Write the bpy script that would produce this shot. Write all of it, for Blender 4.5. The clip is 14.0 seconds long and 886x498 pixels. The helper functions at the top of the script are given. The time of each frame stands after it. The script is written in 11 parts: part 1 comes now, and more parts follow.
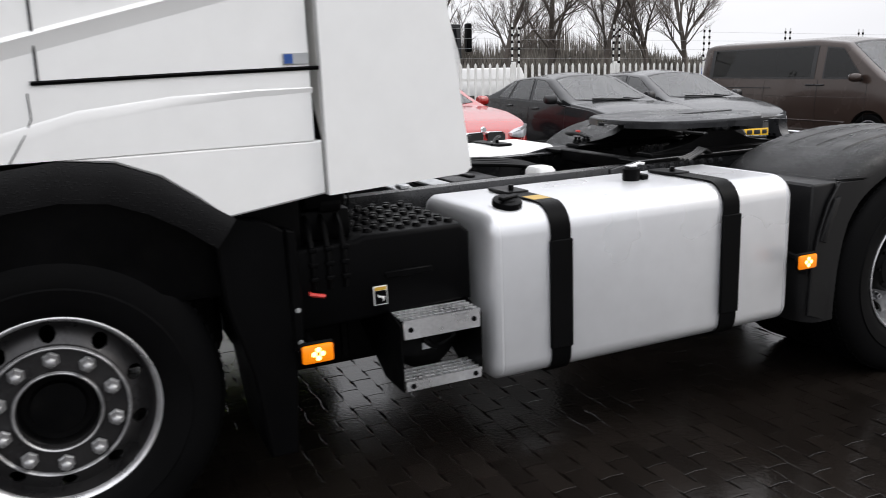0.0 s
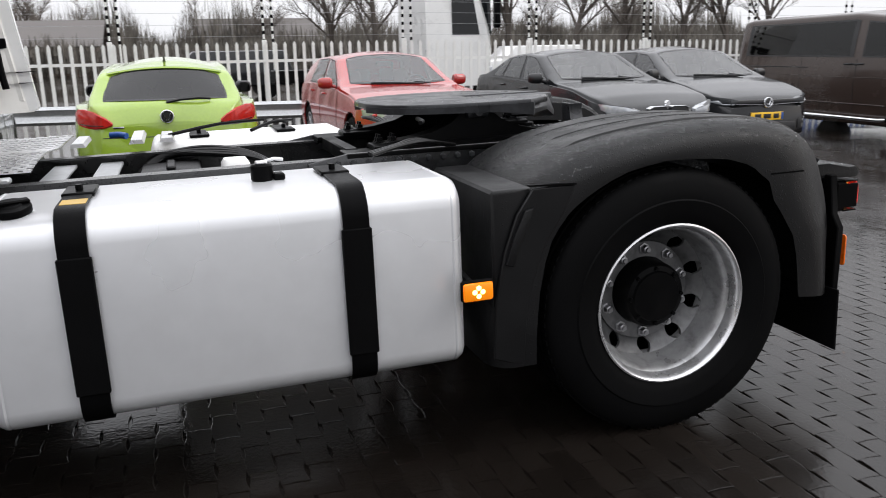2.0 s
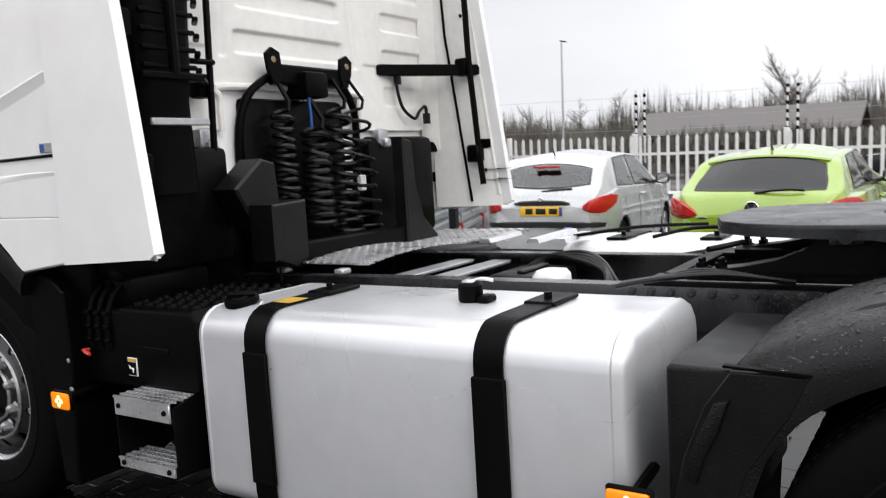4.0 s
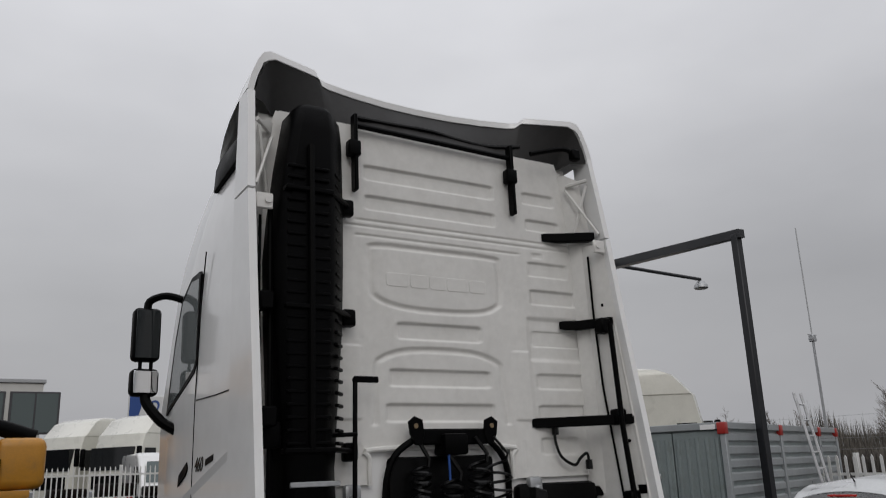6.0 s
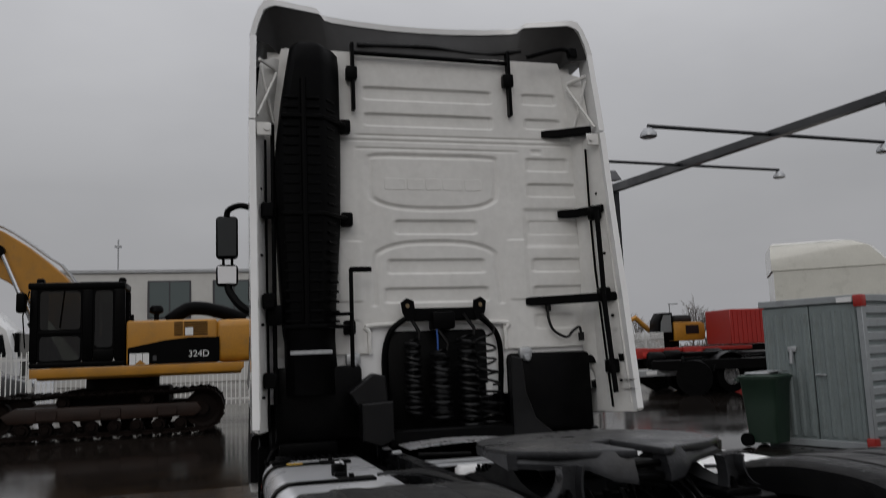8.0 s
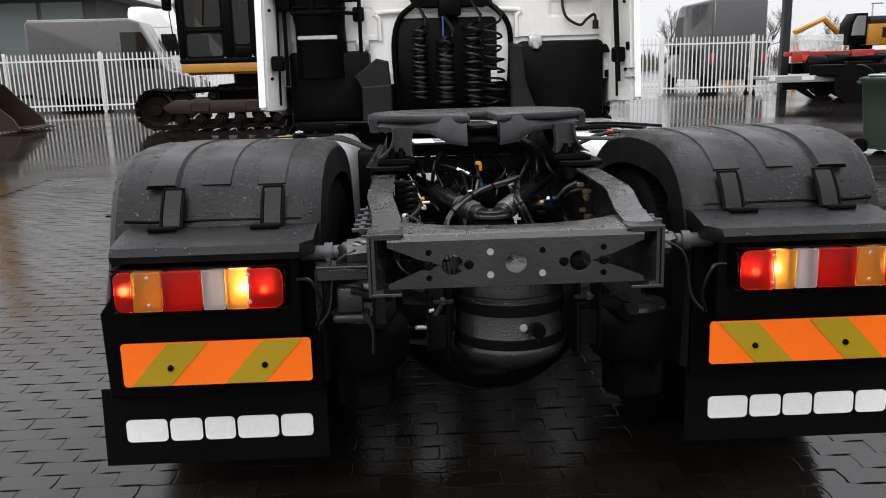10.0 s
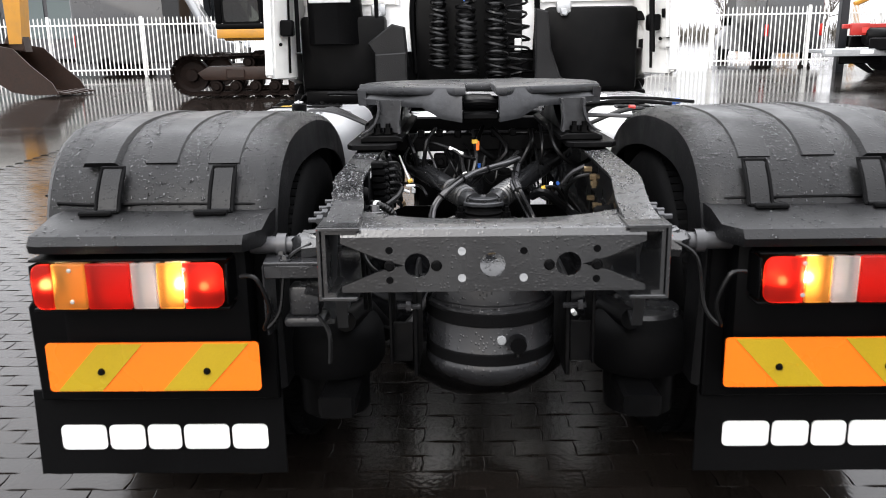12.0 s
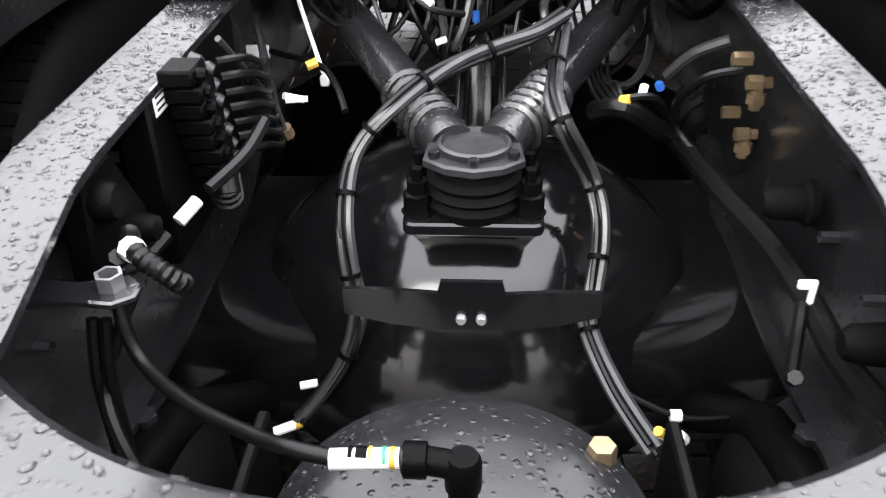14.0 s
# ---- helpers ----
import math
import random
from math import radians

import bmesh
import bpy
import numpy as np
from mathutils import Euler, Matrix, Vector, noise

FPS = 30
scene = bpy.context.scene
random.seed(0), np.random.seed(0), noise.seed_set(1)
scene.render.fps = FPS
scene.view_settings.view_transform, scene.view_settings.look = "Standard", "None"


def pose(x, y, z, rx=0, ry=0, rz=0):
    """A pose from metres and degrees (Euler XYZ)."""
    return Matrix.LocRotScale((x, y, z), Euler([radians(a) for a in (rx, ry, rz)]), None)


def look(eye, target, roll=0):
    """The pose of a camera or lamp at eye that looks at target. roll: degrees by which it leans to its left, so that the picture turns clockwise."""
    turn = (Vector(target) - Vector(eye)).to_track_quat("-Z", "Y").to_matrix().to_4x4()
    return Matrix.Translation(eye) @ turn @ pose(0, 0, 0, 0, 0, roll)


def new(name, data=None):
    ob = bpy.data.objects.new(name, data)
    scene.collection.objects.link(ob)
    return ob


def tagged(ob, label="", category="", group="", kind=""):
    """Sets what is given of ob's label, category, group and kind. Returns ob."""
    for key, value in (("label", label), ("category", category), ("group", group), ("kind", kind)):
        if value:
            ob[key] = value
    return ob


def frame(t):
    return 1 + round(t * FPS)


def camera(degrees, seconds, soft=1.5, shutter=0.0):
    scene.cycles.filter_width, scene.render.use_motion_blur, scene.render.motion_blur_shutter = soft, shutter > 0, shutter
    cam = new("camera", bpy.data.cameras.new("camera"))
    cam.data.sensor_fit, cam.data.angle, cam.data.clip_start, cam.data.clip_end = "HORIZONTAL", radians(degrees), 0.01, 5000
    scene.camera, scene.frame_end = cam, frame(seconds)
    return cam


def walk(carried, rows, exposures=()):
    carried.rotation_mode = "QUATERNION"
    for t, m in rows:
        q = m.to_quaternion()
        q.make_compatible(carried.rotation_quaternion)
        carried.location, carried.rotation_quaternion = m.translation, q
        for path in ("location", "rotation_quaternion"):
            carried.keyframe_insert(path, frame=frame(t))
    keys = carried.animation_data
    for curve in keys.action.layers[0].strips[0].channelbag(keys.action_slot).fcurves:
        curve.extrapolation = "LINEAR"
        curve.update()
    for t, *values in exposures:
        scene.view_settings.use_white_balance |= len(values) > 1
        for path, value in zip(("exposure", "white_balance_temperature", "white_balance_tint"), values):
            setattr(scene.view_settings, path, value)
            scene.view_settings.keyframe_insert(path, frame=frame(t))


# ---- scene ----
cam = camera(57.1, 14.0, 0.95, 0.25)
PATH = [
    (0, (-3.735, 4.864, 1.492), (-1.958, 4.054, 1.061), -1.28),
    (0.5, (-3.692, 4.353, 1.465), (-1.928, 3.518, 1.029), -1.29),
    (1, (-3.709, 3.830, 1.437), (-1.955, 2.973, 1.001), -1.19),
    (1.5, (-3.711, 3.359, 1.408), (-1.956, 2.522, 0.938), -0.88),
    (2, (-3.709, 2.924, 1.430), (-1.859, 2.333, 0.953), -1.12),
    (2.5, (-3.605, 2.459, 1.435), (-1.697, 2.105, 0.953), -0.98),
    (3, (-3.298, 2.046, 1.464), (-1.385, 2.383, 0.990), -1.78),
    (3.2, (-3.192, 1.922, 1.448), (-1.329, 2.482, 0.980), -1.62),
    (5.3, (-2.872, 0.433, 1.601), (-1.644, 2.003, 1.769), -1.36),
    (5.5, (-2.818, 0.265, 1.648), (-1.685, 1.893, 1.907), -1.71),
    (6, (-2.527, -0.082, 1.659), (-1.520, 1.566, 2.183), -2.15),
    (6.5, (-2.252, -0.507, 1.627), (-1.333, 1.174, 2.200), -2.10),
    (7, (-1.996, -0.847, 1.598), (-1.173, 0.881, 2.175), -2.66),
    (7.5, (-1.634, -1.070, 1.573), (-1.054, 0.773, 2.093), -2.22),
    (8, (-1.402, -1.398, 1.568), (-0.894, 0.520, 1.825), -2.19),
    (8.5, (-1.015, -1.601, 1.520), (-0.572, 0.350, 1.515), -2.33),
    (9, (-0.673, -1.773, 1.448), (-0.347, 0.185, 1.202), -2.00),
    (9.2, (-0.580, -1.774, 1.431), (-0.320, 0.184, 1.113), -1.94),
    (11.3, (-0.021, -2.066, 1.378), (-0.057, -0.128, 0.887), -0.72),
    (11.5, (-0.055, -1.934, 1.369), (-0.085, 0.002, 0.867), -0.62),
    (12, (-0.074, -1.539, 1.389), (-0.116, 0.395, 0.881), -0.93),
    (12.5, (-0.022, -1.067, 1.432), (-0.079, 0.861, 0.903), -1.14),
    (13, (-0.074, -0.595, 1.448), (-0.115, 1.298, 0.802), -0.73),
    (13.3, (-0.031, -0.369, 1.412), (-0.096, 1.459, 0.601), -1.25),
    (13.5, (0.002, -0.222, 1.407), (-0.066, 1.551, 0.484), -1.05),
    (13.7, (0.023, -0.099, 1.399), (-0.055, 1.616, 0.373), -1.16),
    (14, (0.015, 0.038, 1.343), (-0.088, 1.702, 0.238), -1.09),
]
EXPOSURES = [(0.0, 0.28), (2.0, 0.28), (3.2, 0.38), (5.3, -0.22), (6.0, -0.92), (7.5, -1.24), (8.1, -1.15), (8.6, -0.53), (9.2, -0.12), (11.3, 0.97), (12.0, 1.26), (12.5, 1.55), (13.0, 1.85), (14.0, 1.92)]
walk(cam, [(t, look(eye, target, roll)) for t, eye, target, roll in PATH], EXPOSURES)

# ---- sky and sun: a closed grey winter sky ----
world = bpy.data.worlds.new("overcast_sky")
scene.world = world
world.use_nodes = True
wn, wl = world.node_tree.nodes, world.node_tree.links
wn.clear()
sky = wn.new("ShaderNodeTexSky")
sky.sky_type, sky.sun_disc = 'NISHITA', False
sky.sun_elevation, sky.sun_rotation = radians(28), radians(200)
sky.air_density, sky.dust_density = 2.0, 6.0
wcoord = wn.new("ShaderNodeTexCoord")
wmap = wn.new("ShaderNodeMapping")
wmap.inputs["Scale"].default_value = (1.0, 1.0, 2.4)
cloud = wn.new("ShaderNodeTexNoise")
cloud.inputs["Scale"].default_value = 1.7
cloud.inputs["Detail"].default_value = 5.0
cloud.inputs["Roughness"].default_value = 0.5
wramp = wn.new("ShaderNodeValToRGB")
wramp.color_ramp.elements[0].position, wramp.color_ramp.elements[1].position = 0.32, 0.72
wramp.color_ramp.elements[0].color = (0.635, 0.64, 0.675, 1)
wramp.color_ramp.elements[1].color = (0.805, 0.81, 0.845, 1)
skyscale = wn.new("ShaderNodeMixRGB")
skyscale.blend_type = 'MULTIPLY'
skyscale.inputs[0].default_value = 1.0
skyscale.inputs[2].default_value = (0.06, 0.06, 0.06, 1)
wsep = wn.new("ShaderNodeSeparateXYZ")
wgrad = wn.new("ShaderNodeMapRange")
wgrad.inputs["From Min"].default_value, wgrad.inputs["From Max"].default_value = 0.2, 1.0
wgrad.inputs["To Min"].default_value, wgrad.inputs["To Max"].default_value = 1.14, 3.25
wbright = wn.new("ShaderNodeMixRGB")
wbright.blend_type = 'MULTIPLY'
wbright.inputs[0].default_value = 1.0
wmix = wn.new("ShaderNodeMixRGB")
wmix.inputs[0].default_value = 0.9
bg = wn.new("ShaderNodeBackground")
bg.inputs["Strength"].default_value = 1.0
wout = wn.new("ShaderNodeOutputWorld")
wl.new(wcoord.outputs["Generated"], wmap.inputs["Vector"])
wl.new(wmap.outputs["Vector"], cloud.inputs["Vector"])
wl.new(cloud.outputs["Fac"], wramp.inputs["Fac"])
wl.new(sky.outputs["Color"], skyscale.inputs[1])
wl.new(skyscale.outputs["Color"], wmix.inputs[1])
wl.new(wcoord.outputs["Generated"], wsep.inputs[0])
wl.new(wsep.outputs["Z"], wgrad.inputs["Value"])
wl.new(wramp.outputs["Color"], wbright.inputs[1])
wl.new(wgrad.outputs["Result"], wbright.inputs[2])
wl.new(wbright.outputs["Color"], wmix.inputs[2])
wl.new(wmix.outputs["Color"], bg.inputs["Color"])
wl.new(bg.outputs["Background"], wout.inputs["Surface"])
sun = new("sun", bpy.data.lights.new("sun", 'SUN'))
sun.data.energy, sun.data.angle, sun.data.color = 0.6, radians(25), (1.0, 0.98, 0.95)
sun.matrix_world = look((-6, -14, 12), (0, 0, 0))


# ---- materials ----
def mat(name, color, rough=0.5, metal=0.0, vary=0.12, grain=60.0, patch=3.0, bump=0.0, bump_scale=200.0, rvary=0.1,
        coat=0.0, dirt=None, dirt_amount=0.0, emit=None, emit_strength=0.0, per_piece=0.0, spec=0.5, drops=0.0, drop_scale=90.0):
    m = bpy.data.materials.new(name)
    m.use_nodes = True
    n, l = m.node_tree.nodes, m.node_tree.links
    b = n["Principled BSDF"]
    b.inputs["Metallic"].default_value = metal
    b.inputs["Specular IOR Level"].default_value = spec
    b.inputs["Coat Weight"].default_value = coat
    b.inputs["Coat Roughness"].default_value = 0.06
    co = n.new("ShaderNodeTexCoord")
    big, small = n.new("ShaderNodeTexNoise"), n.new("ShaderNodeTexNoise")
    big.inputs["Scale"].default_value, small.inputs["Scale"].default_value = patch, grain
    big.inputs["Detail"].default_value, small.inputs["Detail"].default_value = 4.0, 3.0
    l.new(co.outputs["Object"], big.inputs["Vector"])
    l.new(co.outputs["Object"], small.inputs["Vector"])
    add = n.new("ShaderNodeMath")
    add.operation = 'ADD'
    l.new(big.outputs["Fac"], add.inputs[0])
    l.new(small.outputs["Fac"], add.inputs[1])
    ran = n.new("ShaderNodeMapRange")
    ran.inputs["From Min"].default_value, ran.inputs["From Max"].default_value = 0.7, 1.3
    ran.inputs["To Min"].default_value, ran.inputs["To Max"].default_value = 1 - vary, 1 + vary
    l.new(add.outputs[0], ran.inputs["Value"])
    fac = ran.outputs["Result"]
    if per_piece:
        info = n.new("ShaderNodeObjectInfo")
        geo = n.new("ShaderNodeNewGeometry")
        s = n.new("ShaderNodeMath")
        s.operation = 'ADD'
        l.new(info.outputs["Random"], s.inputs[0])
        l.new(geo.outputs["Random Per Island"], s.inputs[1])
        fr = n.new("ShaderNodeMath")
        fr.operation = 'FRACT'
        l.new(s.outputs[0], fr.inputs[0])
        pr = n.new("ShaderNodeMapRange")
        pr.inputs["To Min"].default_value, pr.inputs["To Max"].default_value = 1 - per_piece, 1 + per_piece
        l.new(fr.outputs[0], pr.inputs["Value"])
        mu = n.new("ShaderNodeMath")
        mu.operation = 'MULTIPLY'
        l.new(fac, mu.inputs[0])
        l.new(pr.outputs["Result"], mu.inputs[1])
        fac = mu.outputs[0]
    col = n.new("ShaderNodeMixRGB")
    col.blend_type = 'MULTIPLY'
    col.inputs[0].default_value = 1.0
    col.inputs[1].default_value = (*color, 1)
    l.new(fac, col.inputs[2])
    out = col.outputs["Color"]
    if dirt:
        dn = n.new("ShaderNodeTexNoise")
        dn.inputs["Scale"].default_value = patch * 2.3
        dn.inputs["Detail"].default_value = 6.0
        dn.inputs["Roughness"].default_value = 0.65
        l.new(co.outputs["Object"], dn.inputs["Vector"])
        dr = n.new("ShaderNodeMapRange")
        dr.inputs["From Min"].default_value, dr.inputs["From Max"].default_value = 0.48, 0.75
        dr.inputs["To Max"].default_value = dirt_amount
        l.new(dn.outputs["Fac"], dr.inputs["Value"])
        dm = n.new("ShaderNodeMixRGB")
        dm.inputs[2].default_value = (*dirt, 1)
        l.new(dr.outputs["Result"], dm.inputs[0])
        l.new(out, dm.inputs[1])
        out = dm.outputs["Color"]
    l.new(out, b.inputs["Base Color"])
    rr = n.new("ShaderNodeMapRange")
    rr.inputs["From Min"].default_value, rr.inputs["From Max"].default_value = 0.3, 0.7
    rr.inputs["To Min"].default_value, rr.inputs["To Max"].default_value = max(0.02, rough - rvary), min(1.0, rough + rvary)
    l.new(big.outputs["Fac"], rr.inputs["Value"])
    l.new(rr.outputs["Result"], b.inputs["Roughness"])
    if bump:
        bn = n.new("ShaderNodeTexNoise")
        bn.inputs["Scale"].default_value = bump_scale
        bn.inputs["Detail"].default_value = 3.0
        l.new(co.outputs["Object"], bn.inputs["Vector"])
        bp = n.new("ShaderNodeBump")
        bp.inputs["Strength"].default_value = bump
        bp.inputs["Distance"].default_value = 0.002
        l.new(bn.outputs["Fac"], bp.inputs["Height"])
        l.new(bp.outputs["Normal"], b.inputs["Normal"])
    if drops:
        vo = n.new("ShaderNodeTexVoronoi")
        vo.inputs["Scale"].default_value = drop_scale
        l.new(co.outputs["Object"], vo.inputs["Vector"])
        vr = n.new("ShaderNodeMapRange")
        vr.interpolation_type = 'SMOOTHSTEP'
        vr.inputs["From Min"].default_value, vr.inputs["From Max"].default_value = 0.12, 0.40
        vr.inputs["To Min"].default_value, vr.inputs["To Max"].default_value = 1.0, 0.0
        l.new(vo.outputs["Distance"], vr.inputs["Value"])
        vs = n.new("ShaderNodeSeparateColor")
        l.new(vo.outputs["Color"], vs.inputs[0])
        gate = n.new("ShaderNodeMath")
        gate.operation = 'GREATER_THAN'
        gate.inputs[1].default_value = 0.45
        l.new(vs.outputs[0], gate.inputs[0])
        mul = n.new("ShaderNodeMath")
        mul.operation = 'MULTIPLY'
        l.new(vr.outputs["Result"], mul.inputs[0])
        l.new(gate.outputs[0], mul.inputs[1])
        b2 = n.new("ShaderNodeBump")
        b2.inputs["Strength"].default_value = drops
        b2.inputs["Distance"].default_value = 0.003
        l.new(mul.outputs[0], b2.inputs["Height"])
        if bump:
            l.new(bp.outputs["Normal"], b2.inputs["Normal"])
        l.new(b2.outputs["Normal"], b.inputs["Normal"])
    if emit:
        b.inputs["Emission Color"].default_value = (*emit, 1)
        b.inputs["Emission Strength"].default_value = emit_strength
    return m


def glass(name, tint, rough=0.02, through_part=0.25):
    """Window glass: a clear gloss over a tint, part see-through."""
    m = bpy.data.materials.new(name)
    m.use_nodes = True
    n, l = m.node_tree.nodes, m.node_tree.links
    b = n["Principled BSDF"]
    b.inputs["Base Color"].default_value = (*tint, 1)
    b.inputs["Roughness"].default_value = rough
    b.inputs["Transmission Weight"].default_value = through_part
    b.inputs["IOR"].default_value = 1.45
    return m


WHITE = mat("white_truck_paint", (0.83, 0.83, 0.82), 0.22, vary=0.03, patch=1.2, grain=8, coat=0.5, rvary=0.06, dirt=(0.6, 0.58, 0.55), dirt_amount=0.12)
WHITE_IN = mat("white_panel_paint", (0.74, 0.73, 0.70), 0.38, vary=0.05, patch=2, grain=20, rvary=0.08, dirt=(0.5, 0.48, 0.44), dirt_amount=0.25)
BLACKP = mat("black_moulded_plastic", (0.0018, 0.0018, 0.002), 0.40, vary=0.3, grain=120, patch=4, bump=0.25, bump_scale=500, rvary=0.12, spec=0.05)
GUARDP = mat("wet_grey_black_plastic", (0.0038, 0.0038, 0.0042), 0.40, vary=0.2, grain=160, patch=6, bump=0.25, bump_scale=380, rvary=0.12, spec=0.25, drops=0.3, drop_scale=110)
STEEL = mat("painted_chassis_steel", (0.009, 0.0093, 0.0102), 0.24, vary=0.15, grain=60, patch=5, bump=0.12, bump_scale=120, rvary=0.1, dirt=(0.010, 0.0098, 0.0095), dirt_amount=0.3, spec=1.0, drops=0.2, drop_scale=110)
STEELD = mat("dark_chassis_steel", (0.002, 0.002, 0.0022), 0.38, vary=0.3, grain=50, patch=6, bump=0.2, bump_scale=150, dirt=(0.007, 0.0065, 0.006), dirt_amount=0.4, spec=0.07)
AXLEP = mat("wet_black_axle_paint", (0.0045, 0.0045, 0.005), 0.13, vary=0.25, grain=50, patch=6, bump=0.06, bump_scale=60, rvary=0.06, spec=0.5)
GREASE = mat("greasy_plate_steel", (0.034, 0.035, 0.038), 0.36, metal=0.35, vary=0.25, grain=40, patch=7, bump=0.4, bump_scale=70, rvary=0.15, dirt=(0.008, 0.008, 0.008), dirt_amount=0.6)
RUBBER = mat("tyre_rubber", (0.0022, 0.0022, 0.0024), 0.66, vary=0.3, grain=90, patch=5, bump=0.25, bump_scale=300, spec=0.06)
RIM = mat("grey_painted_wheel", (0.36, 0.36, 0.365), 0.36, metal=0.6, vary=0.15, grain=40, patch=8, dirt=(0.05, 0.046, 0.043), dirt_amount=0.6, bump=0.1)
RIMB = mat("bright_wheel_lip", (0.62, 0.62, 0.63), 0.3, metal=0.8, vary=0.1, grain=40, patch=8, dirt=(0.2, 0.19, 0.18), dirt_amount=0.35)
TANKB = mat("black_air_tank_paint", (0.0125, 0.0127, 0.014), 0.28, vary=0.2, grain=40, patch=6, bump=0.1, bump_scale=80, rvary=0.08, spec=0.55, drops=0.4, drop_scale=110)
# Rim paint darkened for the shade deep in the wheel, plus dirt patches.
DISC = mat("shaded_dirty_disc", (0.13, 0.13, 0.132), 0.42, metal=0.5, vary=0.2, grain=40, patch=8, dirt=(0.02, 0.019, 0.018), dirt_amount=0.7, bump=0.1)
DARKDISC = mat("dark_gloss_wheel_paint", (0.030, 0.029, 0.030), 0.30, metal=0.5, vary=0.2, grain=40, patch=8, dirt=(0.07, 0.066, 0.062), dirt_amount=0.35, bump=0.12, bump_scale=80)
NUT = mat("steel_wheel_nut", (0.34, 0.34, 0.35), 0.33, metal=0.9, vary=0.15)
TANK = mat("silver_tank_paint", (0.66, 0.665, 0.68), 0.30, metal=0.45, vary=0.03, patch=1.5, grain=12, rvary=0.05, dirt=(0.45, 0.44, 0.43), dirt_amount=0.15)
ALU = mat("bare_aluminium", (0.74, 0.74, 0.75), 0.34, metal=0.85, vary=0.12, grain=80, patch=8, bump=0.15, dirt=(0.5, 0.49, 0.48), dirt_amount=0.2)
AMBER = mat("amber_lens", (0.85, 0.24, 0.005), 0.15, vary=0.05, emit=(1.0, 0.26, 0.0), emit_strength=0.28)
AMBERON = mat("lit_amber_lamp", (1.0, 0.8, 0.3), 0.2, emit=(1.0, 0.72, 0.2), emit_strength=3.0)
REFO = mat("orange_reflective_film", (0.95, 0.16, 0.006), 0.3, vary=0.05, grain=300)
REFY = mat("yellow_reflective_film", (0.37, 0.25, 0.008), 0.3, vary=0.08, grain=300)


def lamp_plastic(name, color, rough=0.45):
    """Coloured lamp lens: light from the bulb behind comes through it."""
    m = bpy.data.materials.new(name)
    m.use_nodes = True
    b = m.node_tree.nodes["Principled BSDF"]
    b.inputs["Base Color"].default_value = (*color, 1)
    b.inputs["Roughness"].default_value = rough
    b.inputs["IOR"].default_value = 1.25
    b.inputs["Transmission Weight"].default_value = 0.9
    return m


REDT, AMBERT, CLEART = lamp_plastic("red_lens_plastic", (0.92, 0.03, 0.015)), lamp_plastic("orange_lens_plastic", (1.0, 0.48, 0.10)), lamp_plastic("clear_lens_plastic", (0.95, 0.90, 0.88))
REFLECT = mat("lamp_reflector", (0.72, 0.72, 0.72), 0.4, metal=0.3, vary=0.05)
BULB = mat("lit_bulb", (1.0, 0.85, 0.6), 0.3, emit=(1.0, 0.80, 0.45), emit_strength=46.0)
BULBDIM = mat("dim_lit_bulb", (1.0, 0.75, 0.5), 0.3, emit=(1.0, 0.70, 0.4), emit_strength=12.0)
WHITEP = mat("white_plastic", (0.8, 0.8, 0.79), 0.35, vary=0.05)
YELLOW = mat("yellow_label", (0.55, 0.34, 0.04), 0.4, vary=0.06)
REDP = mat("red_plastic", (0.6, 0.05, 0.04), 0.4, vary=0.1)
BLUEP = mat("blue_plastic", (0.015, 0.07, 0.28), 0.4, vary=0.1)
ORANGEP = mat("orange_plastic", (0.8, 0.16, 0.02), 0.4, vary=0.1)
BRASS = mat("brass_fitting", (0.34, 0.25, 0.15), 0.35, metal=0.8, vary=0.25, dirt=(0.03, 0.025, 0.02), dirt_amount=0.5)
CABLE = mat("black_cable_sheath", (0.0028, 0.0028, 0.003), 0.34, vary=0.2, bump=0.2, bump_scale=300, spec=0.25)
GREENP = mat("green_ring", (0.02, 0.30, 0.12), 0.4, vary=0.1)
HOSEB = mat("worn_black_hose", (0.030, 0.030, 0.032), 0.30, vary=0.25, bump=0.15, bump_scale=200, spec=0.5)
HOSEG = mat("grey_hose", (0.045, 0.045, 0.048), 0.38, vary=0.2)
GLASSD = glass("dark_window_glass", (0.02, 0.024, 0.026), 0.03, 0.0)
GLASSC = glass("clear_window_glass", (0.42, 0.46, 0.46), 0.03, 0.6)
MIRROR = mat("mirror_glass", (0.85, 0.86, 0.88), 0.03, metal=1.0, vary=0.01, rvary=0.0)
WATER = bpy.data.materials.new("water_beads")
WATER.use_nodes = True
_b = WATER.node_tree.nodes["Principled BSDF"]
_b.inputs["Base Color"].default_value = (0.95, 0.95, 0.95, 1)
_b.inputs["Roughness"].default_value = 0.02
_b.inputs["IOR"].default_value = 1.33
_b.inputs["Transmission Weight"].default_value = 1.0
FENCEW = mat("white_fence_paint", (0.75, 0.75, 0.73), 0.45, vary=0.06, patch=1.0, dirt=(0.4, 0.38, 0.33), dirt_amount=0.3)
GALV = mat("galvanised_steel", (0.42, 0.43, 0.44), 0.42, metal=0.6, vary=0.15, grain=30, patch=4)
PAVER = mat("wet_concrete_paver", (0.0095, 0.0076, 0.0064), 0.20, vary=0.35, grain=90, patch=0.7, bump=0.45, bump_scale=55, rvary=0.14, per_piece=0.28, dirt=(0.008, 0.0062, 0.005), dirt_amount=0.6, spec=0.30)
BARK = mat("wet_bark", (0.075, 0.062, 0.052), 0.8, vary=0.3, grain=20, patch=2)
TWIG = mat("bare_twigs", (0.13, 0.11, 0.095), 0.9, vary=0.3, grain=5, patch=1)


